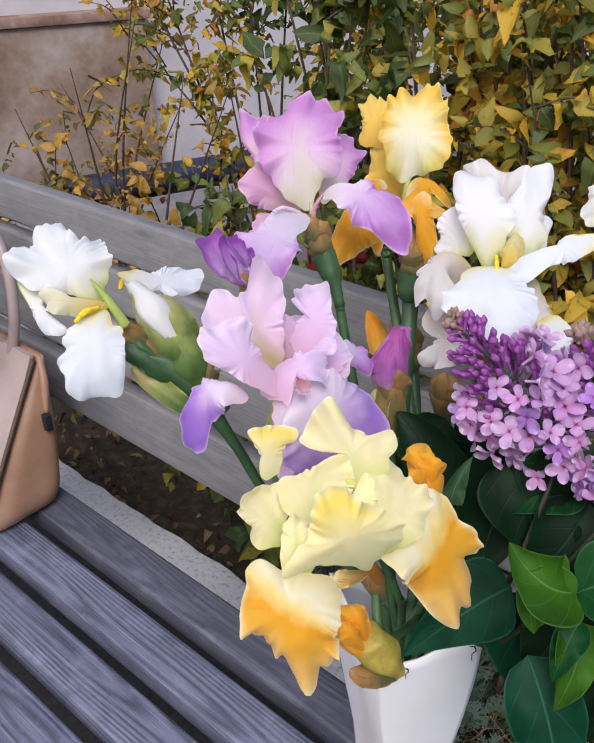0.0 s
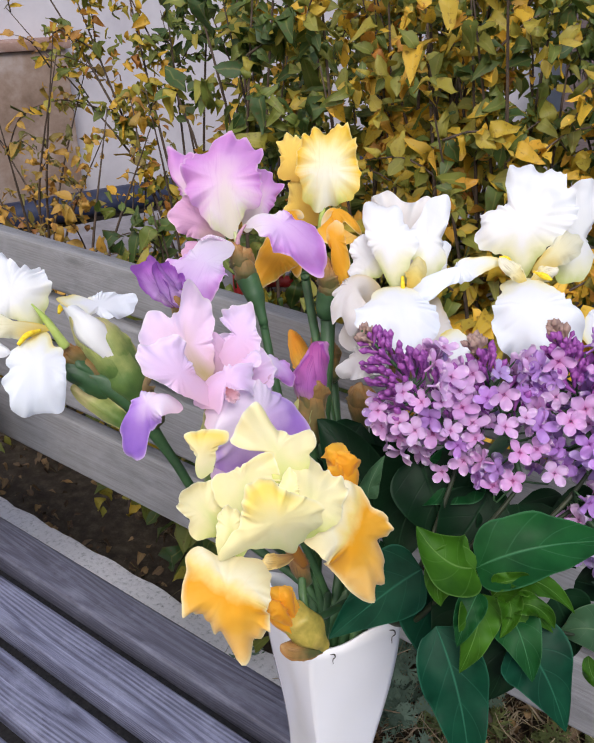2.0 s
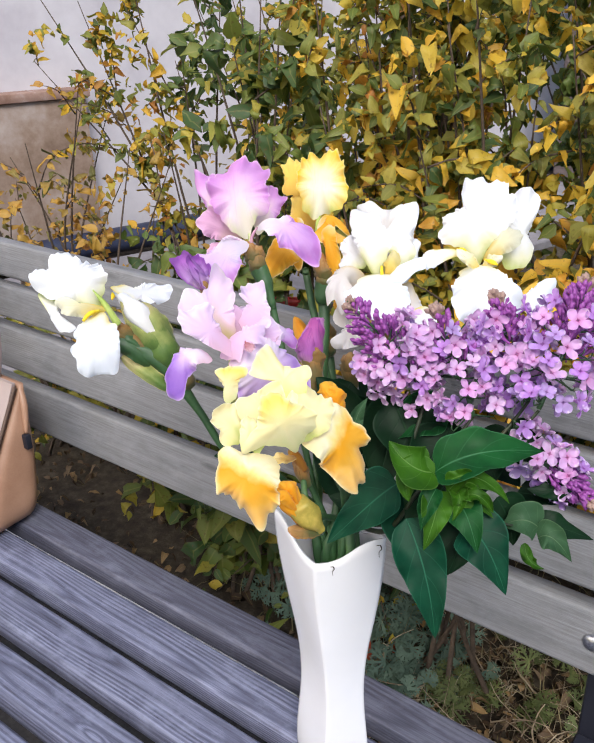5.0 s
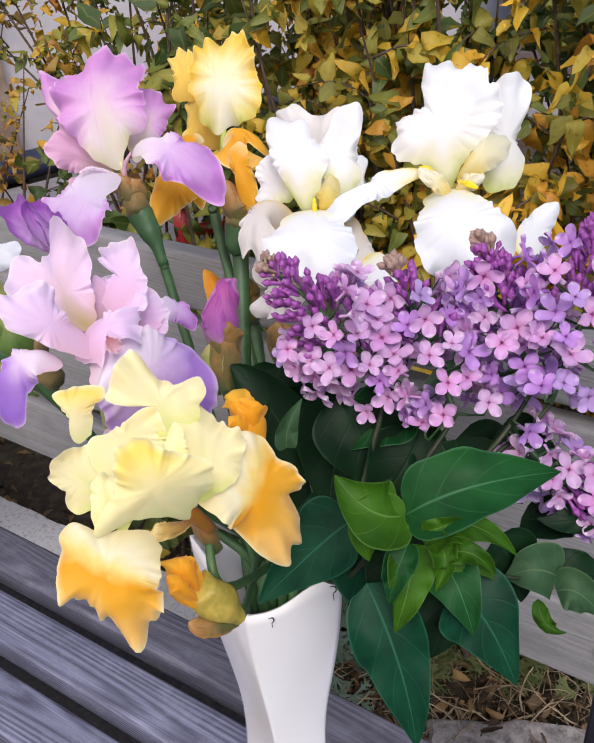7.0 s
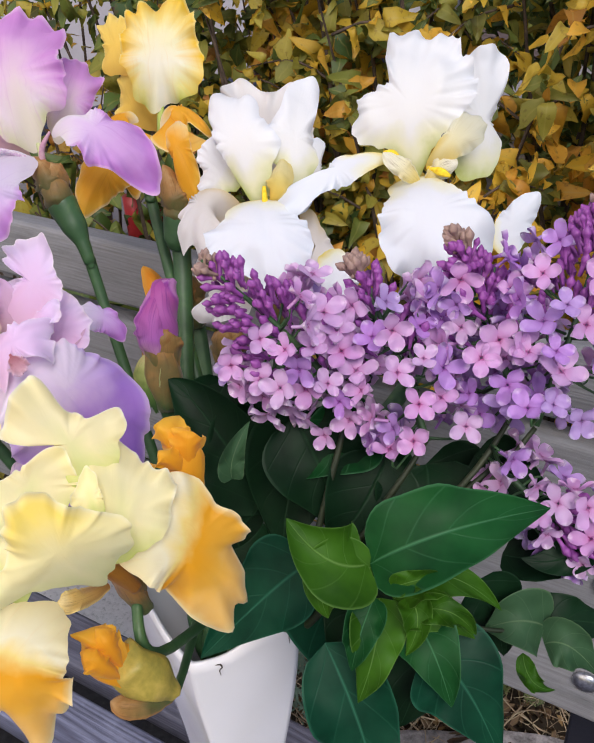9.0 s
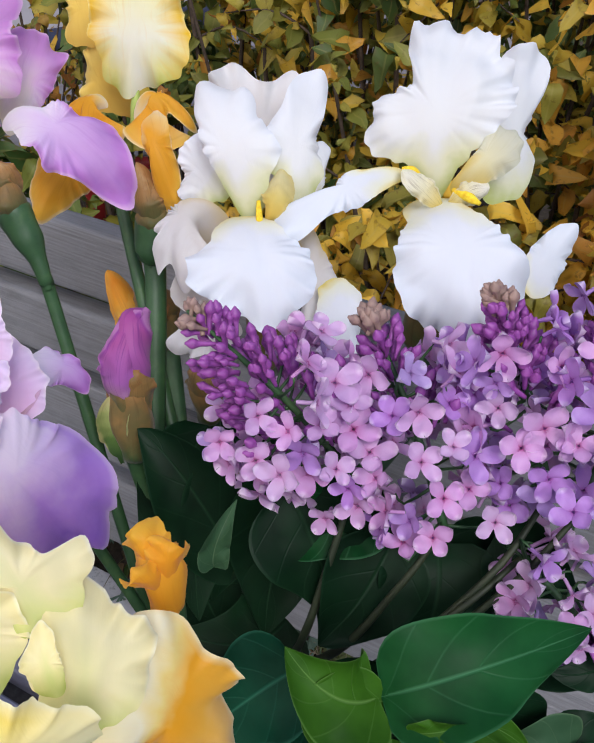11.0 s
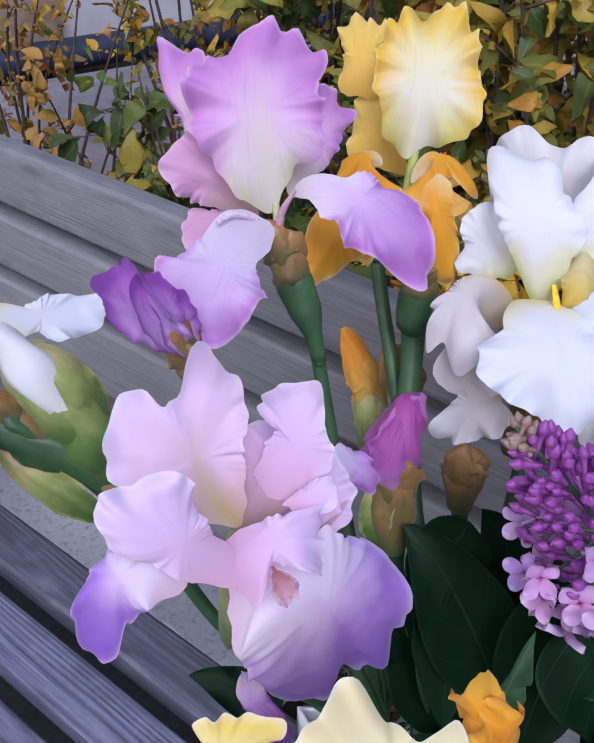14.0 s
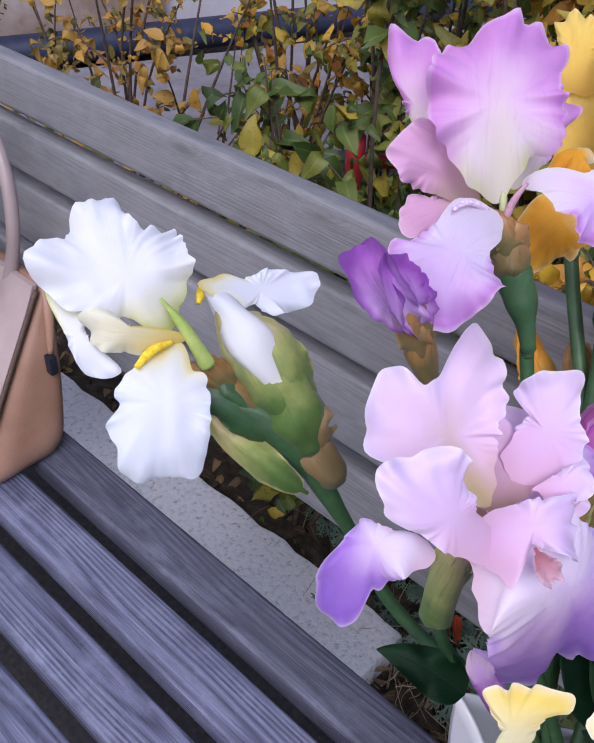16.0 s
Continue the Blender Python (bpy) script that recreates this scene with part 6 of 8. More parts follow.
obud_top = thing("iris_bud", (-0.199, 0.342, 1.030), "bright orange iris bud opening beside the lilac leaves", "flower", "cut flowers in the vase")
petal(obud_top, "petal", M_orange, (-0.204, 0.342, 1.011), (-0.212, 0.343, 1.033), (-0.220, 0.343, 1.042), 0.0194, (0.17, -0.76, 0.63), ruffle=0.005, waves=4, seed=71, cup=-0.5)
petal(obud_top, "petal", M_orange, (-0.203, 0.343, 1.011), (-0.201, 0.345, 1.036), (-0.204, 0.353, 1.040), 0.0192, (0.64, -0.48, 0.6), ruffle=0.005, waves=4, seed=72, cup=-0.5)
petal(obud_top, "petal", M_orange, (-0.206, 0.344, 1.009), (-0.205, 0.335, 1.030), (-0.212, 0.334, 1.035), 0.0164, (0.24, -0.5, 0.83), ruffle=0.004, waves=4, seed=73, cup=-0.5)
tube(obud_top, "core", M_orange, [(-0.204, 0.344, 1.007), (-0.209, 0.348, 1.024), (-0.211, 0.351, 1.035)], [0.0074, 0.0096, 0.0034])
tube(obud_top, "stem", M_stem, [(-0.204, 0.346, 1.005), (-0.203, 0.350, 0.966), (-0.240, 0.417, 0.825), (-0.251, 0.416, 0.720), (-0.261, 0.414, 0.560)], [0.0057, 0.0048, 0.00456, 0.00456, 0.00456])

obud_low = thing("iris_bud", (-0.196, 0.267, 0.963), "orange iris bud with greenish sheath above the vase rim", "flower", "cut flowers in the vase")
tube(obud_low, "core", M_orange, [(-0.189, 0.270, 0.952), (-0.196, 0.265, 0.965), (-0.202, 0.263, 0.974), (-0.207, 0.261, 0.980)], [0.0081, 0.0102, 0.008, 0.0026])
petal(obud_low, "petal", M_orange, (-0.187, 0.264, 0.960), (-0.193, 0.258, 0.982), (-0.204, 0.257, 0.987), 0.0155, (0.18, -0.69, 0.7), ruffle=0.005, waves=5, seed=74, cup=-0.6)
petal(obud_low, "petal", M_orange, (-0.187, 0.264, 0.961), (-0.190, 0.260, 0.984), (-0.199, 0.262, 0.988), 0.0142, (0.78, -0.41, 0.48), ruffle=0.005, waves=5, seed=75, cup=-0.6)
petal(obud_low, "petal", M_orange, (-0.186, 0.261, 0.961), (-0.190, 0.253, 0.981), (-0.201, 0.252, 0.983), 0.0128, (0.22, -0.35, 0.91), ruffle=0.004, waves=5, seed=76, cup=-0.5)
tube(obud_low, "sheath", M_sheath, [(-0.179, 0.280, 0.937), (-0.185, 0.273, 0.952), (-0.190, 0.267, 0.965)], [0.0061, 0.0114, 0.0107])
petal(obud_low, "sheath", M_bract, (-0.176, 0.279, 0.935), (-0.183, 0.264, 0.944), (-0.196, 0.257, 0.946), 0.0129, (0.36, -0.3, 0.88), ruffle=0.002, waves=3, seed=78, cup=-0.4, base_w=0.5)
tube(obud_low, "stem", M_stem, [(-0.183, 0.278, 0.940), (-0.183, 0.290, 0.925), (-0.267, 0.419, 0.825), (-0.260, 0.416, 0.720), (-0.253, 0.417, 0.560)], [0.0025, 0.0023, 0.0035, 0.0035, 0.0035])

pbud = thing("iris_bud", (-0.313, 0.461, 1.002), "purple iris bud emerging from brown papery bracts", "flower", "cut flowers in the vase")
tube(pbud, "petal", M_purple, [(-0.314, 0.458, 1.000), (-0.318, 0.464, 1.018), (-0.319, 0.474, 1.033), (-0.316, 0.483, 1.040)], [0.0105, 0.0129, 0.0103, 0.002])
petal(pbud, "petal", M_purple, (-0.308, 0.448, 0.998), (-0.311, 0.452, 1.022), (-0.316, 0.476, 1.043), 0.024, (0.45, -0.6, 0.62), ruffle=0.003, waves=5, seed=84, cup=-0.45, peak=0.45, base_w=0.5, square=1.8, twist=0.5)
petal(pbud, "petal", M_purple, (-0.318, 0.448, 0.998), (-0.328, 0.458, 1.020), (-0.320, 0.478, 1.041), 0.022, (0.1, -0.8, 0.55), ruffle=0.003, waves=5, seed=85, cup=-0.45, peak=0.45, base_w=0.5, square=1.8, twist=-0.4)
tube(pbud, "bract", M_bract, [(-0.305, 0.446, 0.965), (-0.310, 0.452, 0.983), (-0.314, 0.458, 1.000), (-0.316, 0.465, 1.008)], [0.0087, 0.0123, 0.0113, 0.0084])
petal(pbud, "bract", M_bract, (-0.305, 0.446, 0.965), (-0.314, 0.447, 1.010), (-0.320, 0.462, 1.021), 0.0255, (0.0, -0.8, 0.6), ruffle=0.0016, waves=4, seed=47, peak=0.45, base_w=0.5, cup=-0.34, square=1.6)
petal(pbud, "bract", M_bract, (-0.305, 0.446, 0.965), (-0.306, 0.452, 1.009), (-0.310, 0.462, 1.014), 0.0255, (0.5, -0.5, 0.71), ruffle=0.0016, waves=4, seed=48, peak=0.45, base_w=0.5, cup=-0.34, square=1.6)
petal(pbud, "bract", M_bract_green, (-0.309, 0.439, 0.960), (-0.314, 0.442, 0.984), (-0.316, 0.455, 0.998), 0.0176, (0.27, -0.64, 0.72), ruffle=0.002, waves=2, seed=81, cup=0.4)
tube(pbud, "stem", M_stem, [(-0.310, 0.448, 0.971), (-0.299, 0.447, 0.928), (-0.246, 0.426, 0.825), (-0.252, 0.419, 0.720), (-0.260, 0.416, 0.560)], [0.0056, 0.0054, 0.00513, 0.00513, 0.00513])

obud_back = thing("iris_bud", (-0.404, 0.559, 0.961), "slim orange iris bud with brown sheath", "flower", "cut flowers in the vase")
tube(obud_back, "petal", M_orange_bud, [(-0.385, 0.555, 0.940), (-0.398, 0.563, 0.962), (-0.414, 0.568, 0.979), (-0.425, 0.571, 0.988)], [0.0111, 0.0118, 0.0085, 0.0016])
petal(obud_back, "petal", M_orange_bud, (-0.382, 0.550, 0.941), (-0.392, 0.556, 0.969), (-0.422, 0.568, 0.992), 0.024, (0.59, -0.53, 0.62), ruffle=0.003, waves=4, seed=83, cup=-0.4, peak=0.4, base_w=0.4)
tube(obud_back, "bract", M_bract_green, [(-0.379, 0.542, 0.917), (-0.382, 0.552, 0.935), (-0.392, 0.558, 0.951)], [0.0072, 0.0116, 0.011])
petal(obud_back, "bract", M_bract_green, (-0.379, 0.542, 0.917), (-0.382, 0.541, 0.943), (-0.396, 0.555, 0.962), 0.0241, (0.05, -0.82, 0.58), ruffle=0.0016, waves=4, seed=55, peak=0.45, base_w=0.5, cup=-0.34, square=1.6)
petal(obud_back, "bract", M_bract_green, (-0.379, 0.542, 0.917), (-0.374, 0.547, 0.943), (-0.386, 0.556, 0.956), 0.0241, (0.55, -0.51, 0.66), ruffle=0.0016, waves=4, seed=56, peak=0.45, base_w=0.5, cup=-0.34, square=1.6)
tube(obud_back, "stem", M_stem, [(-0.382, 0.550, 0.927), (-0.363, 0.536, 0.890), (-0.236, 0.416, 0.825), (-0.249, 0.415, 0.720), (-0.262, 0.414, 0.560)], [0.0066, 0.006, 0.0057, 0.0057, 0.0057])

brown_bud = thing("iris_bud", (-0.369, 0.553, 0.994), "brown papery iris bud base among the stems", "flower", "cut flowers in the vase")
tube(brown_bud, "bract", M_bract, [(-0.352, 0.543, 0.970), (-0.364, 0.550, 0.987), (-0.374, 0.557, 1.001)], [0.0092, 0.0118, 0.0066])
petal(brown_bud, "bract", M_bract, (-0.352, 0.543, 0.970), (-0.363, 0.537, 0.994), (-0.379, 0.551, 1.011), 0.0244, (0.05, -0.85, 0.53), ruffle=0.0016, waves=4, seed=60, peak=0.45, base_w=0.5, cup=-0.34, square=1.6)
petal(brown_bud, "bract", M_bract, (-0.352, 0.543, 0.970), (-0.356, 0.545, 0.996), (-0.369, 0.555, 1.007), 0.0244, (0.55, -0.56, 0.62), ruffle=0.0016, waves=4, seed=61, peak=0.45, base_w=0.5, cup=-0.34, square=1.6)
tube(brown_bud, "stem", M_stem, [(-0.357, 0.546, 0.977), (-0.344, 0.538, 0.942), (-0.252, 0.423, 0.825), (-0.254, 0.417, 0.720), (-0.258, 0.416, 0.560)], [0.0061, 0.0056, 0.00532, 0.00532, 0.00532])

brown_bud_low = thing("iris_bud", (-0.296, 0.509, 0.973), "dry brown bract below the white bloom", "flower", "cut flowers in the vase")
tube(brown_bud_low, "bract", M_bract, [(-0.292, 0.504, 0.956), (-0.296, 0.509, 0.973), (-0.296, 0.518, 0.982)], [0.0079, 0.012, 0.0102])
petal(brown_bud_low, "bract", M_bract, (-0.292, 0.504, 0.956), (-0.297, 0.498, 0.983), (-0.299, 0.514, 0.992), 0.0249, (-0.05, -0.81, 0.58), ruffle=0.0016, waves=4, seed=65, peak=0.45, base_w=0.5, cup=-0.34, square=1.6)
petal(brown_bud_low, "bract", M_bract, (-0.292, 0.504, 0.956), (-0.289, 0.503, 0.981), (-0.291, 0.515, 0.986), 0.0249, (0.44, -0.55, 0.71), ruffle=0.0016, waves=4, seed=66, peak=0.45, base_w=0.5, cup=-0.34, square=1.6)
tube(brown_bud_low, "stem", M_stem, [(-0.295, 0.506, 0.961), (-0.289, 0.502, 0.927), (-0.256, 0.414, 0.825), (-0.256, 0.415, 0.720), (-0.256, 0.415, 0.560)], [0.0055, 0.0051, 0.004845, 0.004845, 0.004845])


# ---- lilac ----
def floret_mesh(name, material, seed):
    """One four-petalled bloom on its tube, facing +z, about 20 mm across."""
    rng = random.Random(seed)
    verts, faces, uvs = [], [], []
    for k in range(4):
        a = k * math.pi / 2 + rng.uniform(-0.15, 0.15)
        ca, sa = math.cos(a), math.sin(a)
        ln, wd, droop = 0.0118 * rng.uniform(0.88, 1.1), 0.0102 * rng.uniform(0.85, 1.1), rng.uniform(-0.2, 0.6)
        base = len(verts)
        for j in range(8):
            v = 1 - (1 - j / 7) ** 1.4
            w = (0.22 + 0.78 * math.sin(math.pi * min(1, v * 0.62 + 0.05))) * math.sqrt(max(0.0, 1 - max(0, v - 0.5) ** 1.6 / 0.33))
            for i in range(5):
                u = i / 2 - 1
                x, y = 0.0006 + ln * v, 0.5 * wd * w * u
                z = 0.0022 * math.sin(v * 2.2) * (1 - droop * 3 * v) + 0.0042 * u * u * v * v + 0.0006 * math.sin(7 * v + 3 * u)
                verts.append((ca * x - sa * y, sa * x + ca * y, z))
                uvs.append((0.5 + 0.5 * u, v))
        faces += [(base + j * 5 + i, base + j * 5 + i + 1, base + (j + 1) * 5 + i + 1, base + (j + 1) * 5 + i) for j in range(7) for i in range(4)]
    base = len(verts)
    for j, (r, z) in enumerate(((0.0012, -0.011), (0.0011, -0.005), (0.0016, 0.0004))):
        for k in range(6):
            verts.append((r * math.cos(k * 1.0472), r * math.sin(k * 1.0472), z))
            uvs.append((0.5, 0.35))
    faces += [(base + j * 6 + k, base + j * 6 + (k + 1) % 6, base + (j + 1) * 6 + (k + 1) % 6, base + (j + 1) * 6 + k) for j in range(2) for k in range(6)]
    return mesh_object(name, verts, faces, material, uvs)


FLORETS = [floret_mesh("floret", M_floret, s) for s in range(4)] + [floret_mesh("floret", M_floret_v, s) for s in range(4, 7)]
BUDS = [tube_mesh("bud", [(0, 0, -0.009), (0, 0, -0.003), (0, 0, 0.001), (0, 0, 0.0042)], [0.0009, 0.0012, 0.0024, 0.0004], mm, Vector(), 8, 3) for mm in (M_lilac_bud, M_lilac_tip)]


def panicle(base, tip, radius, count, buds, seed, face, violet=0.3, opened=0.80):
    """A lilac flower head: blooms round a cone, buds towards its tip."""
    rng = random.Random(seed)
    b, t, f = Vector(base), Vector(tip), Vector(face).normalized()
    axis = t - b
    ln, d = axis.length, axis.normalized()
    x = d.cross(f).normalized()
    y = x.cross(d).normalized()
    head = child("flower_head", tube_mesh("flower_head", [b, b.lerp(t, 0.5) + x * 0.003, t], [0.0025, 0.0018, 0.0008], M_stem, b, 8, 5), lilac, "lilac flower head with pink blooms and purple buds", b - world_of(lilac))
    taken = []
    tries = 0
    while len(taken) < 0.86 * count and tries < 4000:
        tries += 1
        s = opened * rng.random() ** 0.9
        r = radius * (math.sin(math.pi * (0.12 + 0.86 * (1 - s) * 0.75)) ** 0.7) * rng.uniform(0.80, 1.12)
        a = rng.uniform(0, 6.2832)
        p = b + d * (ln * s) + (x * math.cos(a) + y * math.sin(a)) * r
        if any((p - q).length < 0.0118 for q in taken):
            continue
        taken.append(p)
        out = (x * math.cos(a) + y * math.sin(a) + d * rng.uniform(-0.2, 0.8) + f * 0.25 + Vector([rng.gauss(0, 0.34) for _ in range(3)])).normalized()
        me = rng.choice(FLORETS[4:]) if rng.random() < violet else rng.choice(FLORETS[:4])
        ob = child("floret", me, head)
        q = out.to_track_quat("Z", "Y").to_matrix().to_4x4()
        sc = rng.uniform(0.72, 1.06)
        ob.matrix_basis = Matrix.Translation(p - b) @ q @ Matrix.Rotation(rng.uniform(0, 6.28), 4, "Z") @ Matrix.Scale(sc, 4)
        if rng.random() < 0.5:
            child("pedicel", tube_mesh("pedicel", [p - out * 0.009, p - out * 0.013 - d * 0.004, b + d * (ln * s * 0.85)], [0.0007, 0.0007, 0.001], M_stem, b, 5, 2), head)
    for k in range(int(1.8 * buds)):
        s = opened - 0.35 + (1.37 - opened) * rng.random() ** 0.7
        r = radius * min(1.0, (1.10 - s) * 1.7) * rng.uniform(0.45, 0.98)
        a = rng.uniform(0, 6.2832)
        p = b + d * (ln * s) + (x * math.cos(a) + y * math.sin(a)) * r
        out = (x * math.cos(a) + y * math.sin(a) + d * 1.3 + Vector([rng.gauss(0, 0.2) for _ in range(3)])).normalized()
        ob = child("flower_bud", BUDS[1] if s > 0.95 else BUDS[0], head)
        ob.matrix_basis = Matrix.Translation(p - b) @ out.to_track_quat("Z", "Y").to_matrix().to_4x4() @ Matrix.Scale(rng.uniform(0.8, 1.3), 4)
    return head


lilac = thing("lilac_branch", (-0.263, 0.425, 0.80), "flowering lilac branch with pink-violet heads and dark green heart-shaped leaves", "foliage", "cut flowers in the vase")
panicle((-0.170, 0.457, 1.001), (-0.250, 0.431, 1.089), 0.036, 66, 85, 1, (0.48, -0.73, 0.49), 0.12, 0.62)
panicle((-0.122, 0.461, 0.986), (-0.185, 0.490, 1.077), 0.036, 66, 50, 2, (0.35, -0.78, 0.51), 0.35)
panicle((-0.082, 0.497, 1.000), (-0.131, 0.510, 1.096), 0.034, 64, 60, 3, (0.25, -0.84, 0.48), 0.5)
panicle((-0.067, 0.485, 1.000), (-0.061, 0.568, 1.107), 0.042, 64, 120, 4, (0.16, -0.87, 0.46), 0.65)
panicle((-0.083, 0.475, 0.973), (0.000, 0.471, 0.925), 0.024, 40, 70, 5, (0.11, -0.75, 0.66), 0.3)
leaf(lilac, M_leaf, (-0.115, 0.371, 0.971), (-0.080, 0.389, 0.994), (-0.044, 0.443, 0.981), 0.0537, (0.14, -0.5, 0.85), seed=1, cup=0.12)
leaf(lilac, M_leaf_olive, (-0.116, 0.370, 0.971), (-0.131, 0.355, 0.981), (-0.155, 0.357, 0.996), 0.0472, (0.2, -0.53, 0.83), seed=2, cup=0.2)
leaf(lilac, M_leaf_olive, (-0.113, 0.371, 0.969), (-0.130, 0.353, 0.970), (-0.130, 0.351, 0.948), 0.0359, (0.25, -0.64, 0.72), seed=12, cup=0.12)
leaf(lilac, M_leaf_olive, (-0.105, 0.362, 0.960), (-0.098, 0.342, 0.947), (-0.102, 0.331, 0.915), 0.0303, (0.26, -0.57, 0.78), seed=3, cup=0.12)
leaf(lilac, M_leaf, (-0.089, 0.366, 0.952), (-0.072, 0.353, 0.948), (-0.059, 0.348, 0.921), 0.0346, (0.2, -0.6, 0.78), seed=4, cup=0.12)
leaf(lilac, M_leaf_blue, (-0.080, 0.365, 0.933), (-0.057, 0.362, 0.920), (-0.033, 0.359, 0.878), 0.055, (0.16, -0.58, 0.8), seed=5, cup=0.12)
leaf(lilac, M_leaf_olive, (-0.099, 0.365, 0.959), (-0.078, 0.376, 0.976), (-0.055, 0.392, 0.949), 0.028, (0.11, -0.4, 0.91), seed=6, cup=0.12)
leaf(lilac, M_leaf_olive, (-0.096, 0.363, 0.954), (-0.077, 0.366, 0.961), (-0.059, 0.376, 0.941), 0.0257, (0.16, -0.5, 0.85), seed=7, cup=0.12)
leaf(lilac, M_leaf_pale, (-0.034, 0.426, 0.912), (-0.046, 0.413, 0.923), (-0.063, 0.408, 0.912), 0.0385, (0.13, -0.66, 0.74), seed=8, cup=0.12)
leaf(lilac, M_leaf_shaded, (-0.036, 0.427, 0.906), (-0.024, 0.438, 0.910), (0.007, 0.464, 0.892), 0.0345, (0.08, -0.67, 0.73), seed=9, cup=0.12)
leaf(lilac, M_leaf_pale, (-0.032, 0.421, 0.904), (-0.017, 0.421, 0.909), (0.001, 0.427, 0.885), 0.0282, (0.06, -0.65, 0.75), seed=10, cup=0.12)
leaf(lilac, M_leaf_olive, (-0.041, 0.413, 0.900), (-0.032, 0.408, 0.886), (-0.019, 0.413, 0.882), 0.0118, (0.09, -0.61, 0.78), seed=11, cup=0.12)
leaf(lilac, M_leaf_blue, (-0.163, 0.389, 0.932), (-0.184, 0.373, 0.909), (-0.216, 0.347, 0.864), 0.0588, (0.19, -0.57, 0.8), seed=13, cup=0.12)
leaf(lilac, M_leaf_blue, (-0.164, 0.395, 0.922), (-0.141, 0.392, 0.880), (-0.124, 0.377, 0.827), 0.0686, (0.33, -0.63, 0.7), seed=14, cup=0.12)
# inner leaves behind the blooms, mostly in the green darkened for shade
leaf(lilac, M_leaf_shaded, (-0.190, 0.469, 0.969), (-0.207, 0.447, 0.935), (-0.204, 0.425, 0.884), 0.0804, (0.41, -0.65, 0.64), seed=15, cup=0.12)
leaf(lilac, M_leaf_shaded, (-0.172, 0.474, 0.960), (-0.167, 0.463, 0.923), (-0.175, 0.438, 0.877), 0.0742, (0.34, -0.67, 0.66), seed=16, cup=0.12)
leaf(lilac, M_leaf_shaded, (-0.239, 0.467, 0.969), (-0.245, 0.449, 0.932), (-0.244, 0.428, 0.884), 0.0642, (0.47, -0.63, 0.62), seed=17, cup=0.12)
leaf(lilac, M_leaf_shaded, (-0.129, 0.481, 0.952), (-0.118, 0.456, 0.929), (-0.127, 0.444, 0.882), 0.07, (0.26, -0.69, 0.68), seed=18, cup=0.12)
leaf(lilac, M_leaf_shaded, (-0.199, 0.442, 0.884), (-0.217, 0.421, 0.872), (-0.260, 0.409, 0.871), 0.0642, (0.41, -0.57, 0.72), seed=19, cup=0.12)
leaf(lilac, M_leaf_pale, (-0.215, 0.393, 0.972), (-0.215, 0.397, 0.987), (-0.214, 0.415, 1.001), 0.0164, (0.48, -0.63, 0.61), seed=21, cup=0.4)
leaf(lilac, M_leaf_blue, (-0.128, 0.345, 0.931), (-0.098, 0.330, 0.890), (-0.082, 0.323, 0.833), 0.049, (0.35, -0.7, 0.62), seed=22, cup=0.12)
leaf(lilac, M_leaf_shaded, (-0.071, 0.463, 0.917), (-0.044, 0.468, 0.921), (-0.011, 0.490, 0.923), 0.0336, (0.01, -0.45, 0.89), seed=23, cup=0.12)
leaf(lilac, M_leaf_shaded, (-0.204, 0.446, 0.987), (-0.180, 0.438, 0.956), (-0.164, 0.432, 0.917), 0.0671, (0.38, -0.67, 0.64), seed=26, cup=0.12)
leaf(lilac, M_leaf_shaded, (-0.148, 0.464, 0.964), (-0.153, 0.435, 0.939), (-0.166, 0.417, 0.917), 0.0635, (0.5, -0.56, 0.66), seed=27, cup=0.12)
leaf(lilac, M_leaf_shaded, (-0.257, 0.458, 0.954), (-0.257, 0.436, 0.924), (-0.243, 0.415, 0.883), 0.0545, (0.49, -0.6, 0.63), seed=28, cup=0.12)
leaf(lilac, M_leaf_shaded, (-0.132, 0.488, 0.946), (-0.106, 0.491, 0.929), (-0.079, 0.491, 0.905), 0.0607, (0.22, -0.73, 0.65), seed=30, cup=0.12)
leaf(lilac, M_leaf_shaded, (-0.275, 0.477, 0.976), (-0.279, 0.455, 0.949), (-0.274, 0.437, 0.921), 0.049, (0.52, -0.63, 0.58), seed=31, cup=0.12)
leaf(lilac, M_leaf_shaded, (-0.121, 0.407, 0.940), (-0.127, 0.385, 0.915), (-0.137, 0.368, 0.883), 0.0644, (0.29, -0.59, 0.75), seed=32, cup=0.12)
leaf(lilac, M_leaf_shaded, (-0.074, 0.418, 0.934), (-0.062, 0.419, 0.916), (-0.052, 0.414, 0.892), 0.0451, (0.16, -0.65, 0.74), seed=34, cup=0.12)
leaf(lilac, M_leaf, (-0.160, 0.477, 0.974), (-0.179, 0.449, 0.971), (-0.199, 0.434, 0.948), 0.0525, (0.21, -0.77, 0.6), seed=24, cup=0.12)
leaf(lilac, M_leaf_shaded, (-0.102, 0.491, 0.962), (-0.077, 0.487, 0.956), (-0.051, 0.494, 0.943), 0.0457, (0.18, -0.76, 0.63), seed=25, cup=0.12)
leaf(lilac, M_leaf_shaded, (-0.227, 0.443, 0.899), (-0.265, 0.442, 0.962), (-0.298, 0.443, 0.988), 0.0563, (0.15, -0.63, 0.76), seed=42, cup=0.12)
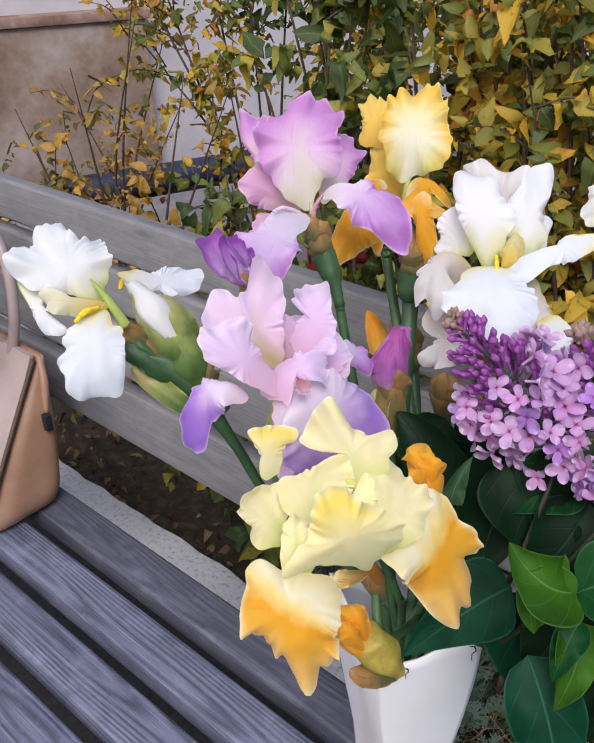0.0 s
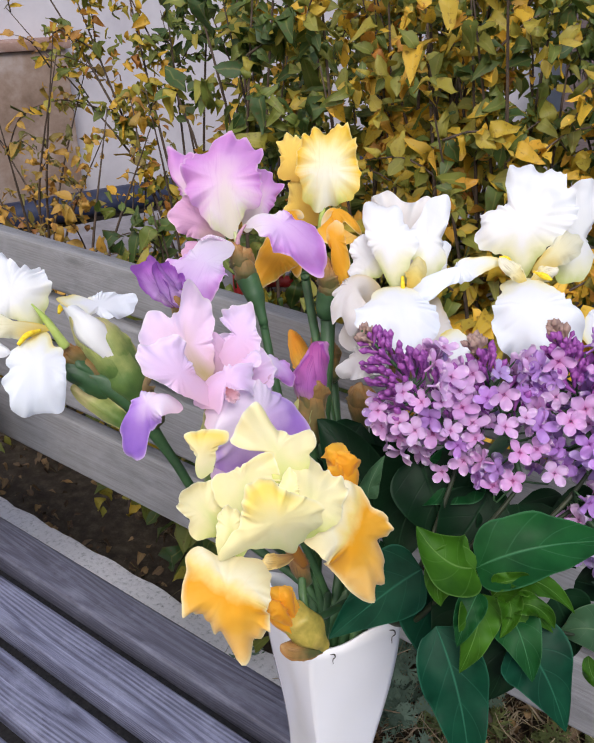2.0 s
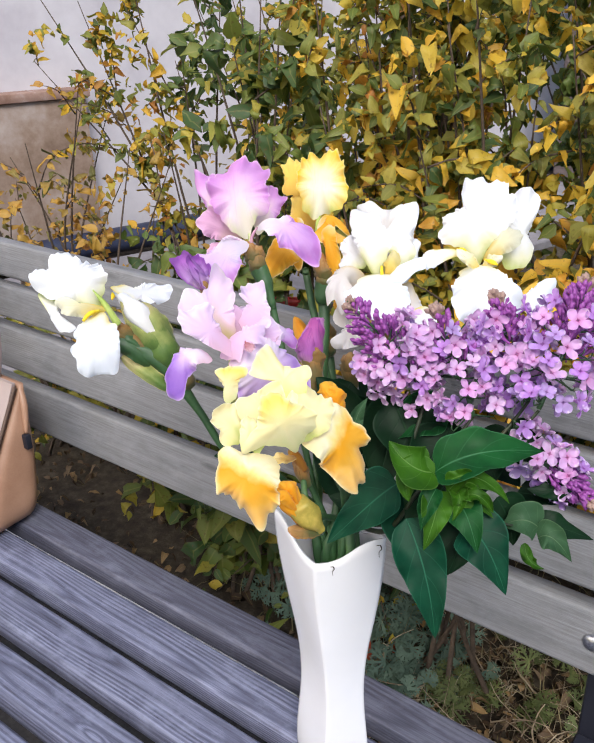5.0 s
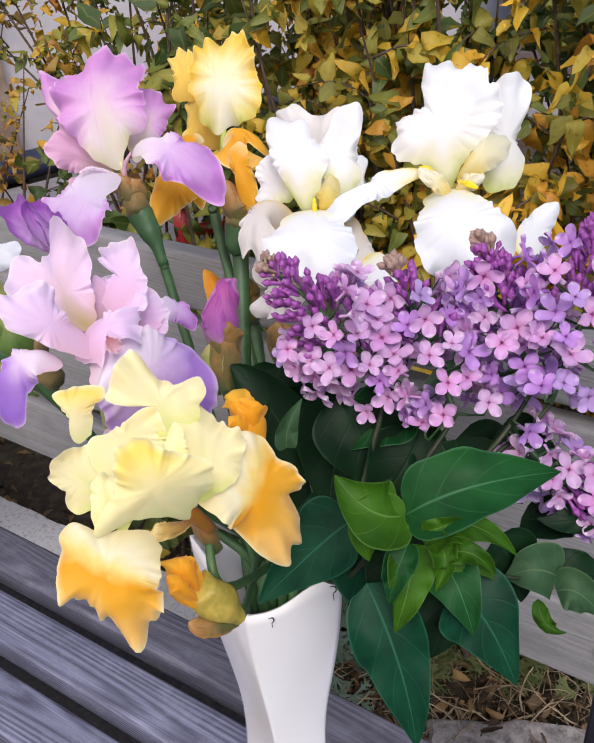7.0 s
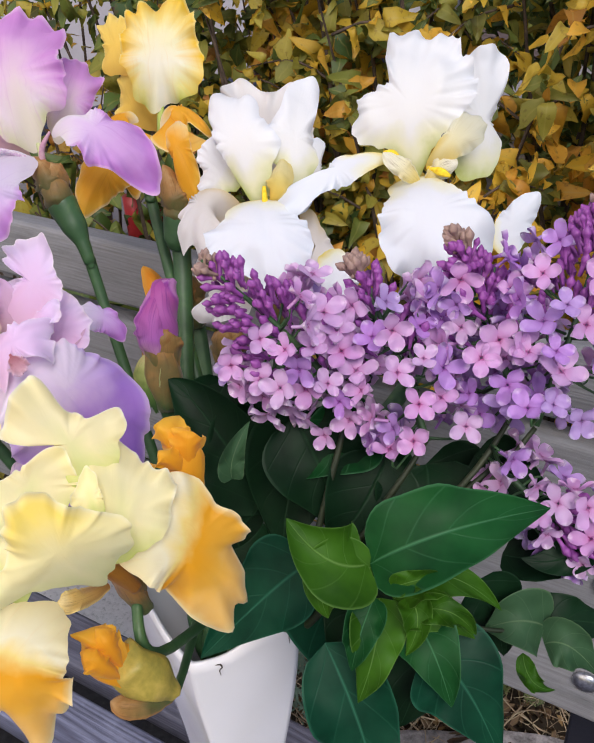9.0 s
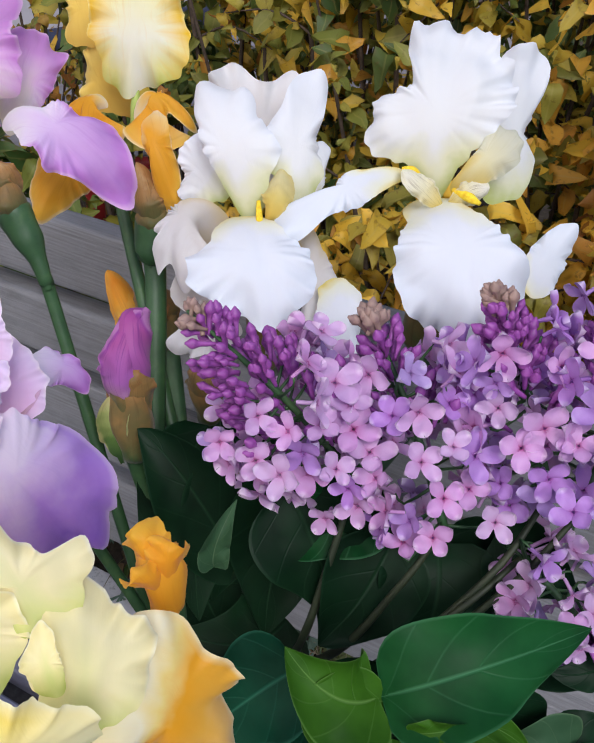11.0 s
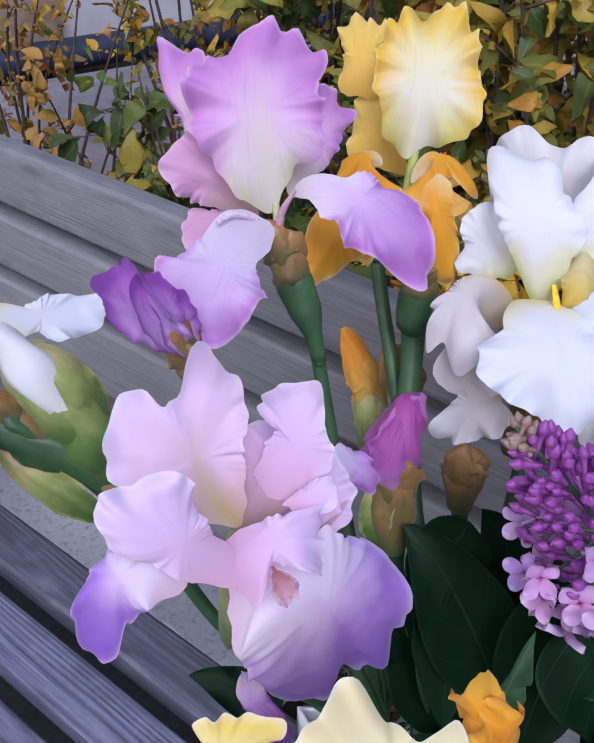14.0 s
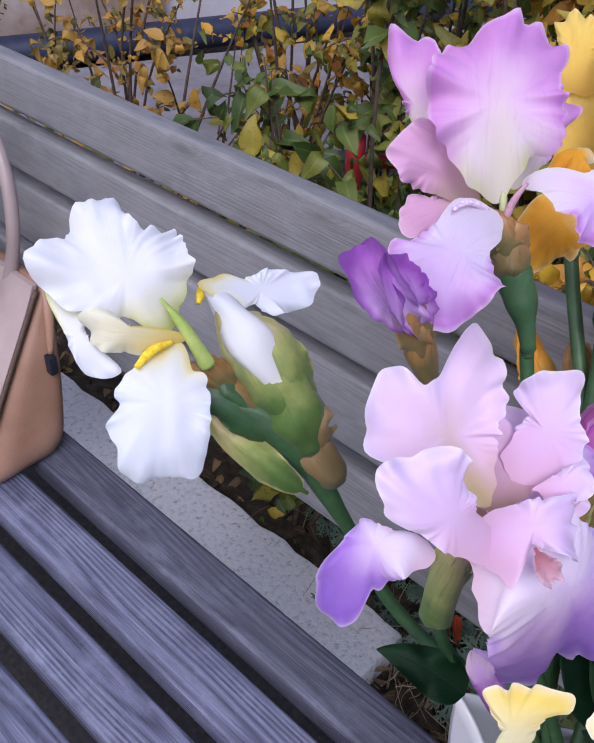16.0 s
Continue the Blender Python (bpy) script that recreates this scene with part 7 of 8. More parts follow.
leaf(lilac, M_leaf_shaded, (-0.221, 0.471, 0.907), (-0.248, 0.489, 0.946), (-0.276, 0.493, 0.973), 0.063, (0.11, -0.67, 0.73), seed=43, cup=0.12)
leaf(lilac, M_leaf_shaded, (-0.242, 0.435, 0.853), (-0.278, 0.443, 0.907), (-0.305, 0.446, 0.948), 0.0563, (0.16, -0.57, 0.8), seed=44, cup=0.12)
leaf(lilac, M_leaf_olive, (-0.092, 0.366, 0.964), (-0.082, 0.356, 0.962), (-0.084, 0.349, 0.944), 0.0173, (0.23, -0.61, 0.76), seed=45, cup=0.3)
leaf(lilac, M_leaf_olive, (-0.098, 0.361, 0.972), (-0.086, 0.362, 0.982), (-0.078, 0.372, 0.980), 0.0125, (0.25, -0.64, 0.73), seed=46, cup=0.35)
leaf(lilac, M_leaf, (-0.106, 0.358, 0.964), (-0.106, 0.342, 0.953), (-0.107, 0.334, 0.933), 0.021, (0.28, -0.57, 0.77), seed=47, cup=0.3)
leaf(lilac, M_leaf_olive, (-0.085, 0.362, 0.961), (-0.069, 0.364, 0.967), (-0.057, 0.371, 0.950), 0.016, (0.2, -0.63, 0.75), seed=48, cup=0.3)
leaf(lilac, M_leaf_shaded, (-0.101, 0.382, 0.947), (-0.084, 0.365, 0.919), (-0.086, 0.346, 0.885), 0.057, (0.21, -0.58, 0.79), seed=49, cup=0.12)
leaf(lilac, M_leaf_shaded, (-0.023, 0.472, 0.946), (-0.037, 0.455, 0.936), (-0.056, 0.445, 0.937), 0.0241, (0.1, -0.72, 0.69), seed=50, cup=0.12)
leaf(lilac, M_leaf_shaded, (-0.311, 0.357, 0.910), (-0.336, 0.348, 0.921), (-0.358, 0.339, 0.921), 0.0269, (0.31, -0.42, 0.85), seed=41, cup=0.12)
tube(lilac, "twig", M_twig, [(-0.116, 0.372, 0.970), (-0.101, 0.370, 0.958), (-0.090, 0.369, 0.948), (-0.085, 0.364, 0.945)], [0.0015, 0.0015, 0.00129, 0.00082])
tube(lilac, "twig", M_twig, [(-0.116, 0.372, 0.970), (-0.137, 0.379, 0.935), (-0.172, 0.383, 0.876), (-0.243, 0.415, 0.830), (-0.251, 0.415, 0.720), (-0.255, 0.415, 0.580)], [0.0015, 0.00197, 0.00258, 0.00258, 0.00258, 0.00258])
tube(lilac, "twig", M_twig, [(-0.171, 0.458, 1.000), (-0.171, 0.434, 0.962), (-0.180, 0.410, 0.900), (-0.232, 0.429, 0.830), (-0.247, 0.419, 0.720), (-0.254, 0.417, 0.580)], [0.00156, 0.00197, 0.00245, 0.00245, 0.00245, 0.00245])
tube(lilac, "twig", M_twig, [(-0.123, 0.463, 0.985), (-0.135, 0.438, 0.956), (-0.165, 0.419, 0.899), (-0.241, 0.418, 0.830), (-0.251, 0.416, 0.720), (-0.255, 0.415, 0.580)], [0.0015, 0.0019, 0.00245, 0.00245, 0.00245, 0.00245])
tube(lilac, "twig", M_twig, [(-0.082, 0.499, 0.999), (-0.096, 0.457, 0.968), (-0.145, 0.419, 0.901), (-0.232, 0.424, 0.830), (-0.247, 0.418, 0.720), (-0.254, 0.416, 0.580)], [0.0015, 0.00184, 0.00238, 0.00238, 0.00238, 0.00238])
tube(lilac, "twig", M_twig, [(-0.084, 0.477, 0.972), (-0.104, 0.442, 0.954), (-0.144, 0.418, 0.899), (-0.233, 0.428, 0.830), (-0.248, 0.419, 0.720), (-0.254, 0.417, 0.580)], [0.0015, 0.00184, 0.00238, 0.00238, 0.00238, 0.00238])
tube(lilac, "twig", M_twig, [(-0.067, 0.486, 0.998), (-0.089, 0.455, 0.960), (-0.141, 0.418, 0.896), (-0.242, 0.420, 0.830), (-0.251, 0.417, 0.720), (-0.255, 0.416, 0.580)], [0.0015, 0.00184, 0.00238, 0.00238, 0.00238, 0.00238])
tube(lilac, "twig", M_twig, [(-0.034, 0.426, 0.909), (-0.057, 0.403, 0.920), (-0.087, 0.383, 0.935), (-0.119, 0.378, 0.937)], [0.00109, 0.00122, 0.00136, 0.00143])

# ---- handbag on the seat ----
bag = thing("handbag", (-1.252, 0.49, 0.451), "beige leather handbag with pale flap standing on the bench", "handbag")


def bag_section(k):
    """Half width, front and back of the bag at a relative height: an A-shape that leans back."""
    w = 0.216 - 0.030 * k
    front, back = -0.105 + 0.178 * k, 0.075 + 0.012 * k
    pinch = math.sqrt(max(0.0, 1 - (max(0.0, 0.20 - k) / 0.20) ** 2)) * 0.16 + 0.84
    return w * pinch, front * pinch, back * pinch


verts, faces, CNT, ROWS_ = [], [], 48, 20
for j in range(ROWS_ + 1):
    k = j / ROWS_
    w, f0, b0 = bag_section(k)
    cy, hd = (f0 + b0) / 2, (b0 - f0) / 2
    sag = 0.006 * math.sin(math.pi * k)
    for i in range(CNT):
        a = 6.2832 * i / CNT
        c, sn = math.cos(a), math.sin(a)
        rr = 1 / ((abs(c) ** 5 + abs(sn) ** 5) ** 0.2)
        verts.append(((w + sag) * c * rr, cy + (hd + sag) * sn * rr, 0.272 * k + 0.003 * noise.noise((c * 2, sn * 2, k * 3))))
for j in range(ROWS_):
    faces += [(j * CNT + i, j * CNT + (i + 1) % CNT, (j + 1) * CNT + (i + 1) % CNT, (j + 1) * CNT + i) for i in range(CNT)]
faces += [tuple(range(CNT))[::-1], tuple(range(ROWS_ * CNT, (ROWS_ + 1) * CNT))]
child("body", mesh_object("body", verts, faces, M_leather), bag)
bm = bmesh.new()
rows = []
for j in range(9):
    k = 1.02 - 0.92 * j / 8
    w, f0, b0 = bag_section(min(1, k))
    rows.append([bm.verts.new((x * (w - 0.004), f0 - 0.011, 0.272 * k)) for x in (-1, -0.5, 0, 0.5, 0.93, 1.0)])
for r0, r1 in zip(rows, rows[1:]):
    for i in range(5):
        bm.faces.new((r0[i], r0[i + 1], r1[i + 1], r1[i]))
ext = bmesh.ops.extrude_face_region(bm, geom=bm.faces[:])
bmesh.ops.translate(bm, vec=(0, 0.007, 0), verts=[v for v in ext["geom"] if isinstance(v, bmesh.types.BMVert)])
bmesh.ops.recalc_face_normals(bm, faces=bm.faces[:])
part("flap", bm, M_leather_pale, bag, "pale pink leather flap")
edge_line = [(bag_section(k)[0] - 0.001, bag_section(k)[1] - 0.008, 0.272 * k) for k in (1.0, 0.8, 0.6, 0.4, 0.2, 0.05)]
child("piping", tube_mesh("piping", edge_line, [0.0034] * 6, M_piping, Vector(), 8, 4), bag)
for dy, dx in ((0.035, 0.0), (0.075, 0.012)):
    arc = [(0.118 * math.cos(a) + dx, dy + 0.03 * math.sin(a), 0.320 + 0.150 * math.sin(a)) for a in np.linspace(-0.5, math.pi + 0.5, 13)]
    child("handle", tube_mesh("handle", arc, [0.009] * 13, M_leather_pale, Vector(), 14, 6), bag, "rounded pale leather handle")
child("strap", tube_mesh("strap", [(0.178, 0.078, 0.268), (0.196, 0.070, 0.235), (0.206, 0.058, 0.185)], [0.006, 0.007, 0.004], M_leather, Vector(), 12, 5), bag)
part("strap_clip", box_bm(0.014, 0.012, 0.03, 0.003, 2), M_steel, bag, "dark metal strap clip", at=(0.209, 0.055, 0.17))

# ---- red fence rail behind the bench ----
rail = thing("red_rail", (-1.296, 1.5, -0.05), "low red painted tubular steel rail in the shrubs", "fence")
child("post", tube_mesh("post", [(0, 0, 0), (0, 0, 0.35), (0, 0, 0.66)], [0.021] * 3, M_red, Vector(), 16, 4), rail)
child("rail", tube_mesh("rail", [(0, 0, 0.60), (0.05, 0.05, 0.60), (0.10, 0.10, 0.595)], [0.016] * 3, M_red, Vector(), 16, 4), rail)


# ---- shrubs ----
def leaf_template(length=1.0, width=0.60, fold=0.13):
    """Verts and faces of a small pointed leaf along +x, folded at the midrib."""
    prof = ((0.0, 0.04), (0.13, 0.62), (0.34, 1.0), (0.58, 0.92), (0.82, 0.48), (1.0, 0.02))
    verts = []
    for v, w in prof:
        bow = -0.22 * v * v
        verts += [(v * length, -0.5 * width * w, bow + fold * w), (v * length, 0, bow), (v * length, 0.5 * width * w, bow + fold * w)]
    faces = [q for j in range(5) for q in ((j * 3, j * 3 + 1, j * 3 + 4, j * 3 + 3), (j * 3 + 1, j * 3 + 2, j * 3 + 5, j * 3 + 4))]
    return np.array(verts, dtype=float), faces


LEAF_V, LEAF_F = leaf_template()
LEAF_UV = [(v / 5, c - 1.0) for v in range(6) for c in range(3)]
CURL_V = LEAF_V.copy()
CURL_V[:, 2] += 0.30 * np.sin(LEAF_V[:, 0] * 5.0) + 1.1 * LEAF_V[:, 1] ** 2 + 0.08 * np.sin(LEAF_V[:, 1] * 9 + LEAF_V[:, 0] * 6)
JITTER = [np.random.default_rng(s).normal(0, 0.035, LEAF_V.shape) for s in range(40)]
SINGLE = {mm.name: [mesh_object("leaf", tmpl, LEAF_F, mm, LEAF_UV) for tmpl in (LEAF_V, CURL_V)] for mm in (M_autumn, M_autumn_gold, M_autumn_green, M_autumn_rust, M_litter, M_red_leaf)}


def leaf_pose(rng, p, out, size):
    """A pose for a leaf that grows from p, pointing along out and drooping a little."""
    d = (Vector(out) + Vector([rng.gauss(0, 0.45) for _ in range(3)]) + Vector((0, 0, -0.25))).normalized()
    up = Vector((rng.gauss(0.25, 0.5), rng.gauss(-0.7, 0.5), rng.gauss(0.8, 0.4)))
    y = up.cross(d).normalized()
    z = d.cross(y)
    m = Matrix((d, y, z)).transposed().to_4x4()
    return Matrix.Translation(p) @ m @ Matrix.Scale(size, 4)


def many_leaves(name, poses, material, rng, parent=None):
    vs, fs = [], []
    for k, m in enumerate(poses):
        a = np.array(m)
        tv = (CURL_V if rng.random() < 0.5 else LEAF_V) @ a[:3, :3].T + a[:3, 3]
        vs.append(tv + JITTER[k % 40] * np.linalg.norm(a[:3, 0]))
        fs += [tuple(i + k * len(LEAF_V) for i in f) for f in LEAF_F]
    ob = new(name, mesh_object(name, np.concatenate(vs), fs, material, LEAF_UV * len(vs)))
    ob.parent = parent
    return tagged(ob, kind="stuff")


def shrub(x, y, height, spread, stems, twigs, per_twig, material, seed, size=0.039, low=0.15, near=0, lean=(0, 0), label="autumn shrub with yellow and green leaves on thin brown stems"):
    """Stems from one root, twigs off them, and leaves along every twig."""
    rng = random.Random(seed)
    per_twig = round(1.3 * per_twig)
    ob = thing("shrub", (x, y, -0.05), label, "shrub", "hedge behind the bench")
    poses = []
    for s in range(stems):
        a = rng.uniform(0, 6.28)
        r = spread * rng.uniform(0.3, 1.0)
        h = height * rng.uniform(0.75, 1.1)
        top = Vector((r * math.cos(a) + lean[0], 0.7 * r * math.sin(a) + lean[1], h))
        mid = Vector((top.x * 0.35 + rng.gauss(0, 0.04), top.y * 0.35 + rng.gauss(0, 0.04), h * 0.5))
        root = Vector((rng.gauss(0, 0.05), rng.gauss(0, 0.05), 0))
        child("stem", tube_mesh("stem", [root, mid, top], [0.0065, 0.0045, 0.0015], M_bark, Vector(), 7, 6), ob)
        for w in range(twigs):
            k = low + (1 - low) * rng.random() ** 0.8
            p0 = bez(root, mid, top, min(1, k))
            d = Vector((rng.gauss(0, 1), rng.gauss(0, 0.8), rng.gauss(0.35, 0.5))).normalized()
            ln = rng.uniform(0.10, 0.30) * (1.1 - 0.4 * k)
            p1, p2 = p0 + d * ln * 0.5 + Vector((0, 0, 0.02)), p0 + d * ln + Vector((0, 0, -0.02))
            if w % 3 == 0:
                child("twig", tube_mesh("twig", [p0, p1, p2], [0.0028, 0.002, 0.0009], M_bark, Vector(), 5, 3), ob)
            for q in range(per_twig):
                f = (q + rng.random()) / per_twig
                lp = p0.lerp(p1, f * 2) if f < 0.5 else p1.lerp(p2, f * 2 - 1)
                side = d.cross(Vector((rng.gauss(0, 1), rng.gauss(0, 1), rng.gauss(0, 1)))).normalized()
                poses.append(leaf_pose(rng, lp, d * 0.5 + side, size * (0.42 + 0.95 * rng.random() ** 1.4)))
    rng.shuffle(poses)
    for m in poses[:near]:
        child("leaf", rng.choice(SINGLE[material.name]), ob).matrix_basis = m
    if poses[near:]:
        many_leaves("foliage", poses[near:], material, rng, ob)
    return ob


GREEN_LABEL = "leafy green shrub with some yellow leaves"
GOLD_LABEL = "golden yellow autumn shrub with curled leaves"
shrub(-1.0, 1.16, 0.36, 0.2, 7, 5, 8, M_autumn, 31, size=0.055, low=0.1, label=GREEN_LABEL)
shrub(-1.45, 1.2, 0.42, 0.22, 6, 5, 8, M_autumn, 32, size=0.058, low=0.1, label=GREEN_LABEL)
shrub(-1.95, 1.25, 0.55, 0.26, 6, 6, 9, M_autumn, 34, size=0.045, low=0.1)
shrub(-1.35, 1.25, 0.70, 0.22, 3, 6, 7, M_autumn_gold, 35, size=0.04, label=GOLD_LABEL)
shrub(-0.15, 1.55, 1.45, 0.35, 9, 13, 14, M_autumn_gold, 36, label=GOLD_LABEL)
shrub(-0.8, 1.5, 1.5, 0.32, 8, 13, 14, M_autumn, 37)
shrub(0.3, 1.65, 1.5, 0.4, 9, 13, 14, M_autumn, 38)
shrub(-1.7, 1.75, 1.0, 0.35, 4, 6, 6, M_autumn_rust, 39, low=0.3, label=GOLD_LABEL)
shrub(-2.5, 1.75, 1.1, 0.4, 5, 7, 7, M_autumn_rust, 40, low=0.3, label=GOLD_LABEL)
shrub(-1.3, 2.4, 1.55, 0.5, 9, 13, 14, M_autumn, 41, low=0.4)
shrub(-0.55, 1.40, 1.45, 0.38, 10, 14, 14, M_autumn, 11, near=60)
shrub(0.0, 1.35, 1.35, 0.38, 10, 14, 14, M_autumn_gold, 12, near=60, size=0.042, label=GOLD_LABEL)
shrub(0.6, 1.5, 1.45, 0.4, 9, 13, 14, M_autumn_gold, 13, label=GOLD_LABEL)
shrub(-0.95, 1.75, 1.55, 0.42, 10, 16, 14, M_autumn, 14)
shrub(-0.35, 1.9, 1.6, 0.45, 10, 16, 16, M_autumn_green, 15, label=GREEN_LABEL)
shrub(0.35, 2.0, 1.6, 0.5, 10, 16, 16, M_autumn, 16)
shrub(1.1, 2.0, 1.6, 0.5, 9, 13, 14, M_autumn_green, 24, label=GREEN_LABEL)
shrub(-1.2, 1.5, 1.4, 0.30, 6, 9, 12, M_autumn_green, 17, size=0.055, near=40, low=0.15, label=GREEN_LABEL)
shrub(-1.75, 1.35, 0.95, 0.28, 4, 6, 6, M_autumn_rust, 18, near=50, label=GOLD_LABEL)
shrub(-2.2, 1.5, 0.95, 0.35, 4, 7, 6, M_autumn_rust, 19, near=50, label=GOLD_LABEL)
shrub(-1.55, 1.95, 1.5, 0.42, 8, 12, 13, M_autumn, 20, low=0.35)
shrub(-2.0, 2.1, 1.6, 0.35, 4, 7, 9, M_autumn_green, 26, low=0.72, label=GREEN_LABEL)
shrub(-0.40, 1.08, 0.85, 0.22, 8, 10, 13, M_autumn_gold, 21, near=60, low=0.75, label=GOLD_LABEL)
shrub(-0.95, 1.10, 0.80, 0.2, 6, 8, 10, M_autumn_green, 22, near=50, size=0.068, label=GREEN_LABEL)
shrub(0.1, 1.1, 0.95, 0.28, 8, 10, 13, M_autumn_gold, 23, near=40, low=0.35, label=GOLD_LABEL)
shrub(0.6, 1.15, 1.0, 0.3, 8, 10, 13, M_autumn_gold, 25, low=0.3, label=GOLD_LABEL)
shrub(-0.75, 1.18, 0.26, 0.22, 7, 4, 7, M_autumn, 51, size=0.04, low=0.2, label=GREEN_LABEL)
shrub(-0.98, 1.12, 0.24, 0.18, 7, 4, 7, M_autumn_green, 52, size=0.06, low=0.2, label=GREEN_LABEL)
shrub(-1.12, 1.42, 0.34, 0.18, 6, 4, 6, M_autumn_green, 53, size=0.08, low=0.2, label=GREEN_LABEL)
shrub(-1.75, 1.9, 1.5, 0.3, 5, 12, 12, M_autumn, 54, low=0.3, lean=(-0.7, 0.0))
shrub(-1.5, 2.2, 1.6, 0.3, 5, 8, 11, M_autumn_green, 55, low=0.35, lean=(-0.35, 0.0), label=GREEN_LABEL)
shrub(-1.24, 1.22, 0.85, 0.11, 4, 7, 6, M_autumn_green, 61, size=0.06, low=0.45, label=GREEN_LABEL)
shrub(-0.6, 2.9, 1.7, 0.7, 10, 16, 16, M_autumn_green, 27, size=0.055, label=GREEN_LABEL)
shrub(0.6, 3.0, 1.7, 0.7, 10, 16, 16, M_autumn, 28, size=0.055)
sapling = thing("young_tree", (-1.42, 2.55, -0.05), "slender dark-barked young tree behind the hedge", "tree")
child("trunk", tube_mesh("trunk", [(0, 0, 0), (0.02, 0, 0.8), (-0.01, 0.01, 1.5), (0.02, 0, 2.4)], [0.034, 0.030, 0.026, 0.014], M_bark, Vector(), 14, 6, 0.05), sapling)
for k, (dx, dy, z0, z1) in enumerate(((0.35, 0.1, 1.1, 1.5), (-0.3, -0.15, 1.2, 1.65), (0.25, -0.2, 1.5, 2.0), (-0.2, 0.25, 1.7, 2.2))):
    child("limb", tube_mesh("limb", [(0, 0, z0), (dx * 0.5, dy * 0.5, (z0 + z1) / 2 + 0.04), (dx, dy, z1)], [0.011, 0.008, 0.003], M_bark, Vector(), 8, 5), sapling)
rng = random.Random(9)
many_leaves("crown", [leaf_pose(rng, (rng.gauss(0, 0.25), rng.gauss(0, 0.22), rng.uniform(1.2, 2.3)), (rng.gauss(0, 1), rng.gauss(0, 1), 0), rng.uniform(0.03, 0.055)) for _ in range(420)], M_autumn_green, rng, sapling)

# ---- litter and grass on the soil ----
rng = random.Random(77)
poses = []
for k in range(2600):
    p = Vector((rng.uniform(-2.6, 0.9), 0.94 + 1.9 * rng.random() ** 1.3, -0.035 + 0.02 * rng.random()))
    m = Matrix.Translation(p) @ Matrix.Rotation(rng.uniform(0, 6.28), 4, "Z") @ Euler((rng.gauss(0, 0.5), rng.gauss(0, 0.4), 0)).to_matrix().to_4x4() @ Matrix.Scale(rng.uniform(0.014, 0.036), 4)
    poses.append(m)
for k in range(900):
    p = Vector((rng.uniform(-0.62, 0.4), rng.uniform(0.82, 1.22), -0.045 + 0.035 * rng.random()))
    poses.append(Matrix.Translation(p) @ Euler((rng.gauss(0, 0.7), rng.gauss(0, 0.6), rng.uniform(0, 6.28))).to_matrix().to_4x4() @ Matrix.Diagonal((rng.uniform(0.02, 0.05), rng.uniform(0.010, 0.03), 0.03, 1)))
litter = many_leaves("leaf_litter", poses, M_litter, rng)
tagged(litter, "brown and ochre fallen leaves lying on the soil", "leaf litter", kind="stuff")

rng = random.Random(21)
for k in range(9):
    red = new("fallen_leaf", SINGLE[M_red_leaf.name][k % 2])
    red.matrix_world = Matrix.Translation((rng.uniform(-0.85, -0.45), rng.uniform(1.0, 1.35), 0.0 + 0.03 * rng.random())) @ Euler((rng.gauss(0, 0.4), rng.gauss(0, 0.3), rng.uniform(0, 6.28))).to_matrix().to_4x4() @ Matrix.Scale(rng.uniform(0.04, 0.06), 4)
    tagged(red, "red fallen autumn leaf lying on the soil", "leaf", "fallen red leaves")


def tufts(name, count, box, height, material, label, seed, width=0.0022):
    rng = random.Random(seed)
    verts, faces = [], []
    for k in range(count):
        x, y = rng.uniform(box[0], box[1]), rng.uniform(box[2], box[3])
        h, a, bend = height * rng.uniform(0.5, 1.4), rng.uniform(0, 6.28), rng.uniform(0.2, 1.3)
        base = len(verts)
        dx, dy = math.cos(a), math.sin(a)
        for j in range(5):
            v = j / 4
            w = width * (1 - v * 0.85)
            px, py = x + dx * h * bend * v * v, y + dy * h * bend * v * v
            pz = -0.05 + h * v * (1 - 0.35 * bend * v)
            verts += [(px - dy * w, py + dx * w, pz), (px + dy * w, py - dx * w, pz + w)]
        faces += [(base + 2 * j, base + 2 * j + 1, base + 2 * j + 3, base + 2 * j + 2) for j in range(4)]
    ob = new(name, mesh_object(name, verts, faces, material))
    return tagged(ob, label, "grass", kind="stuff")


tufts("dry_grass", 1100, (-1.1, 0.9, 1.0, 1.9), 0.10, M_grass, "dry tangled grass blades behind the bench", 3, 0.0016)


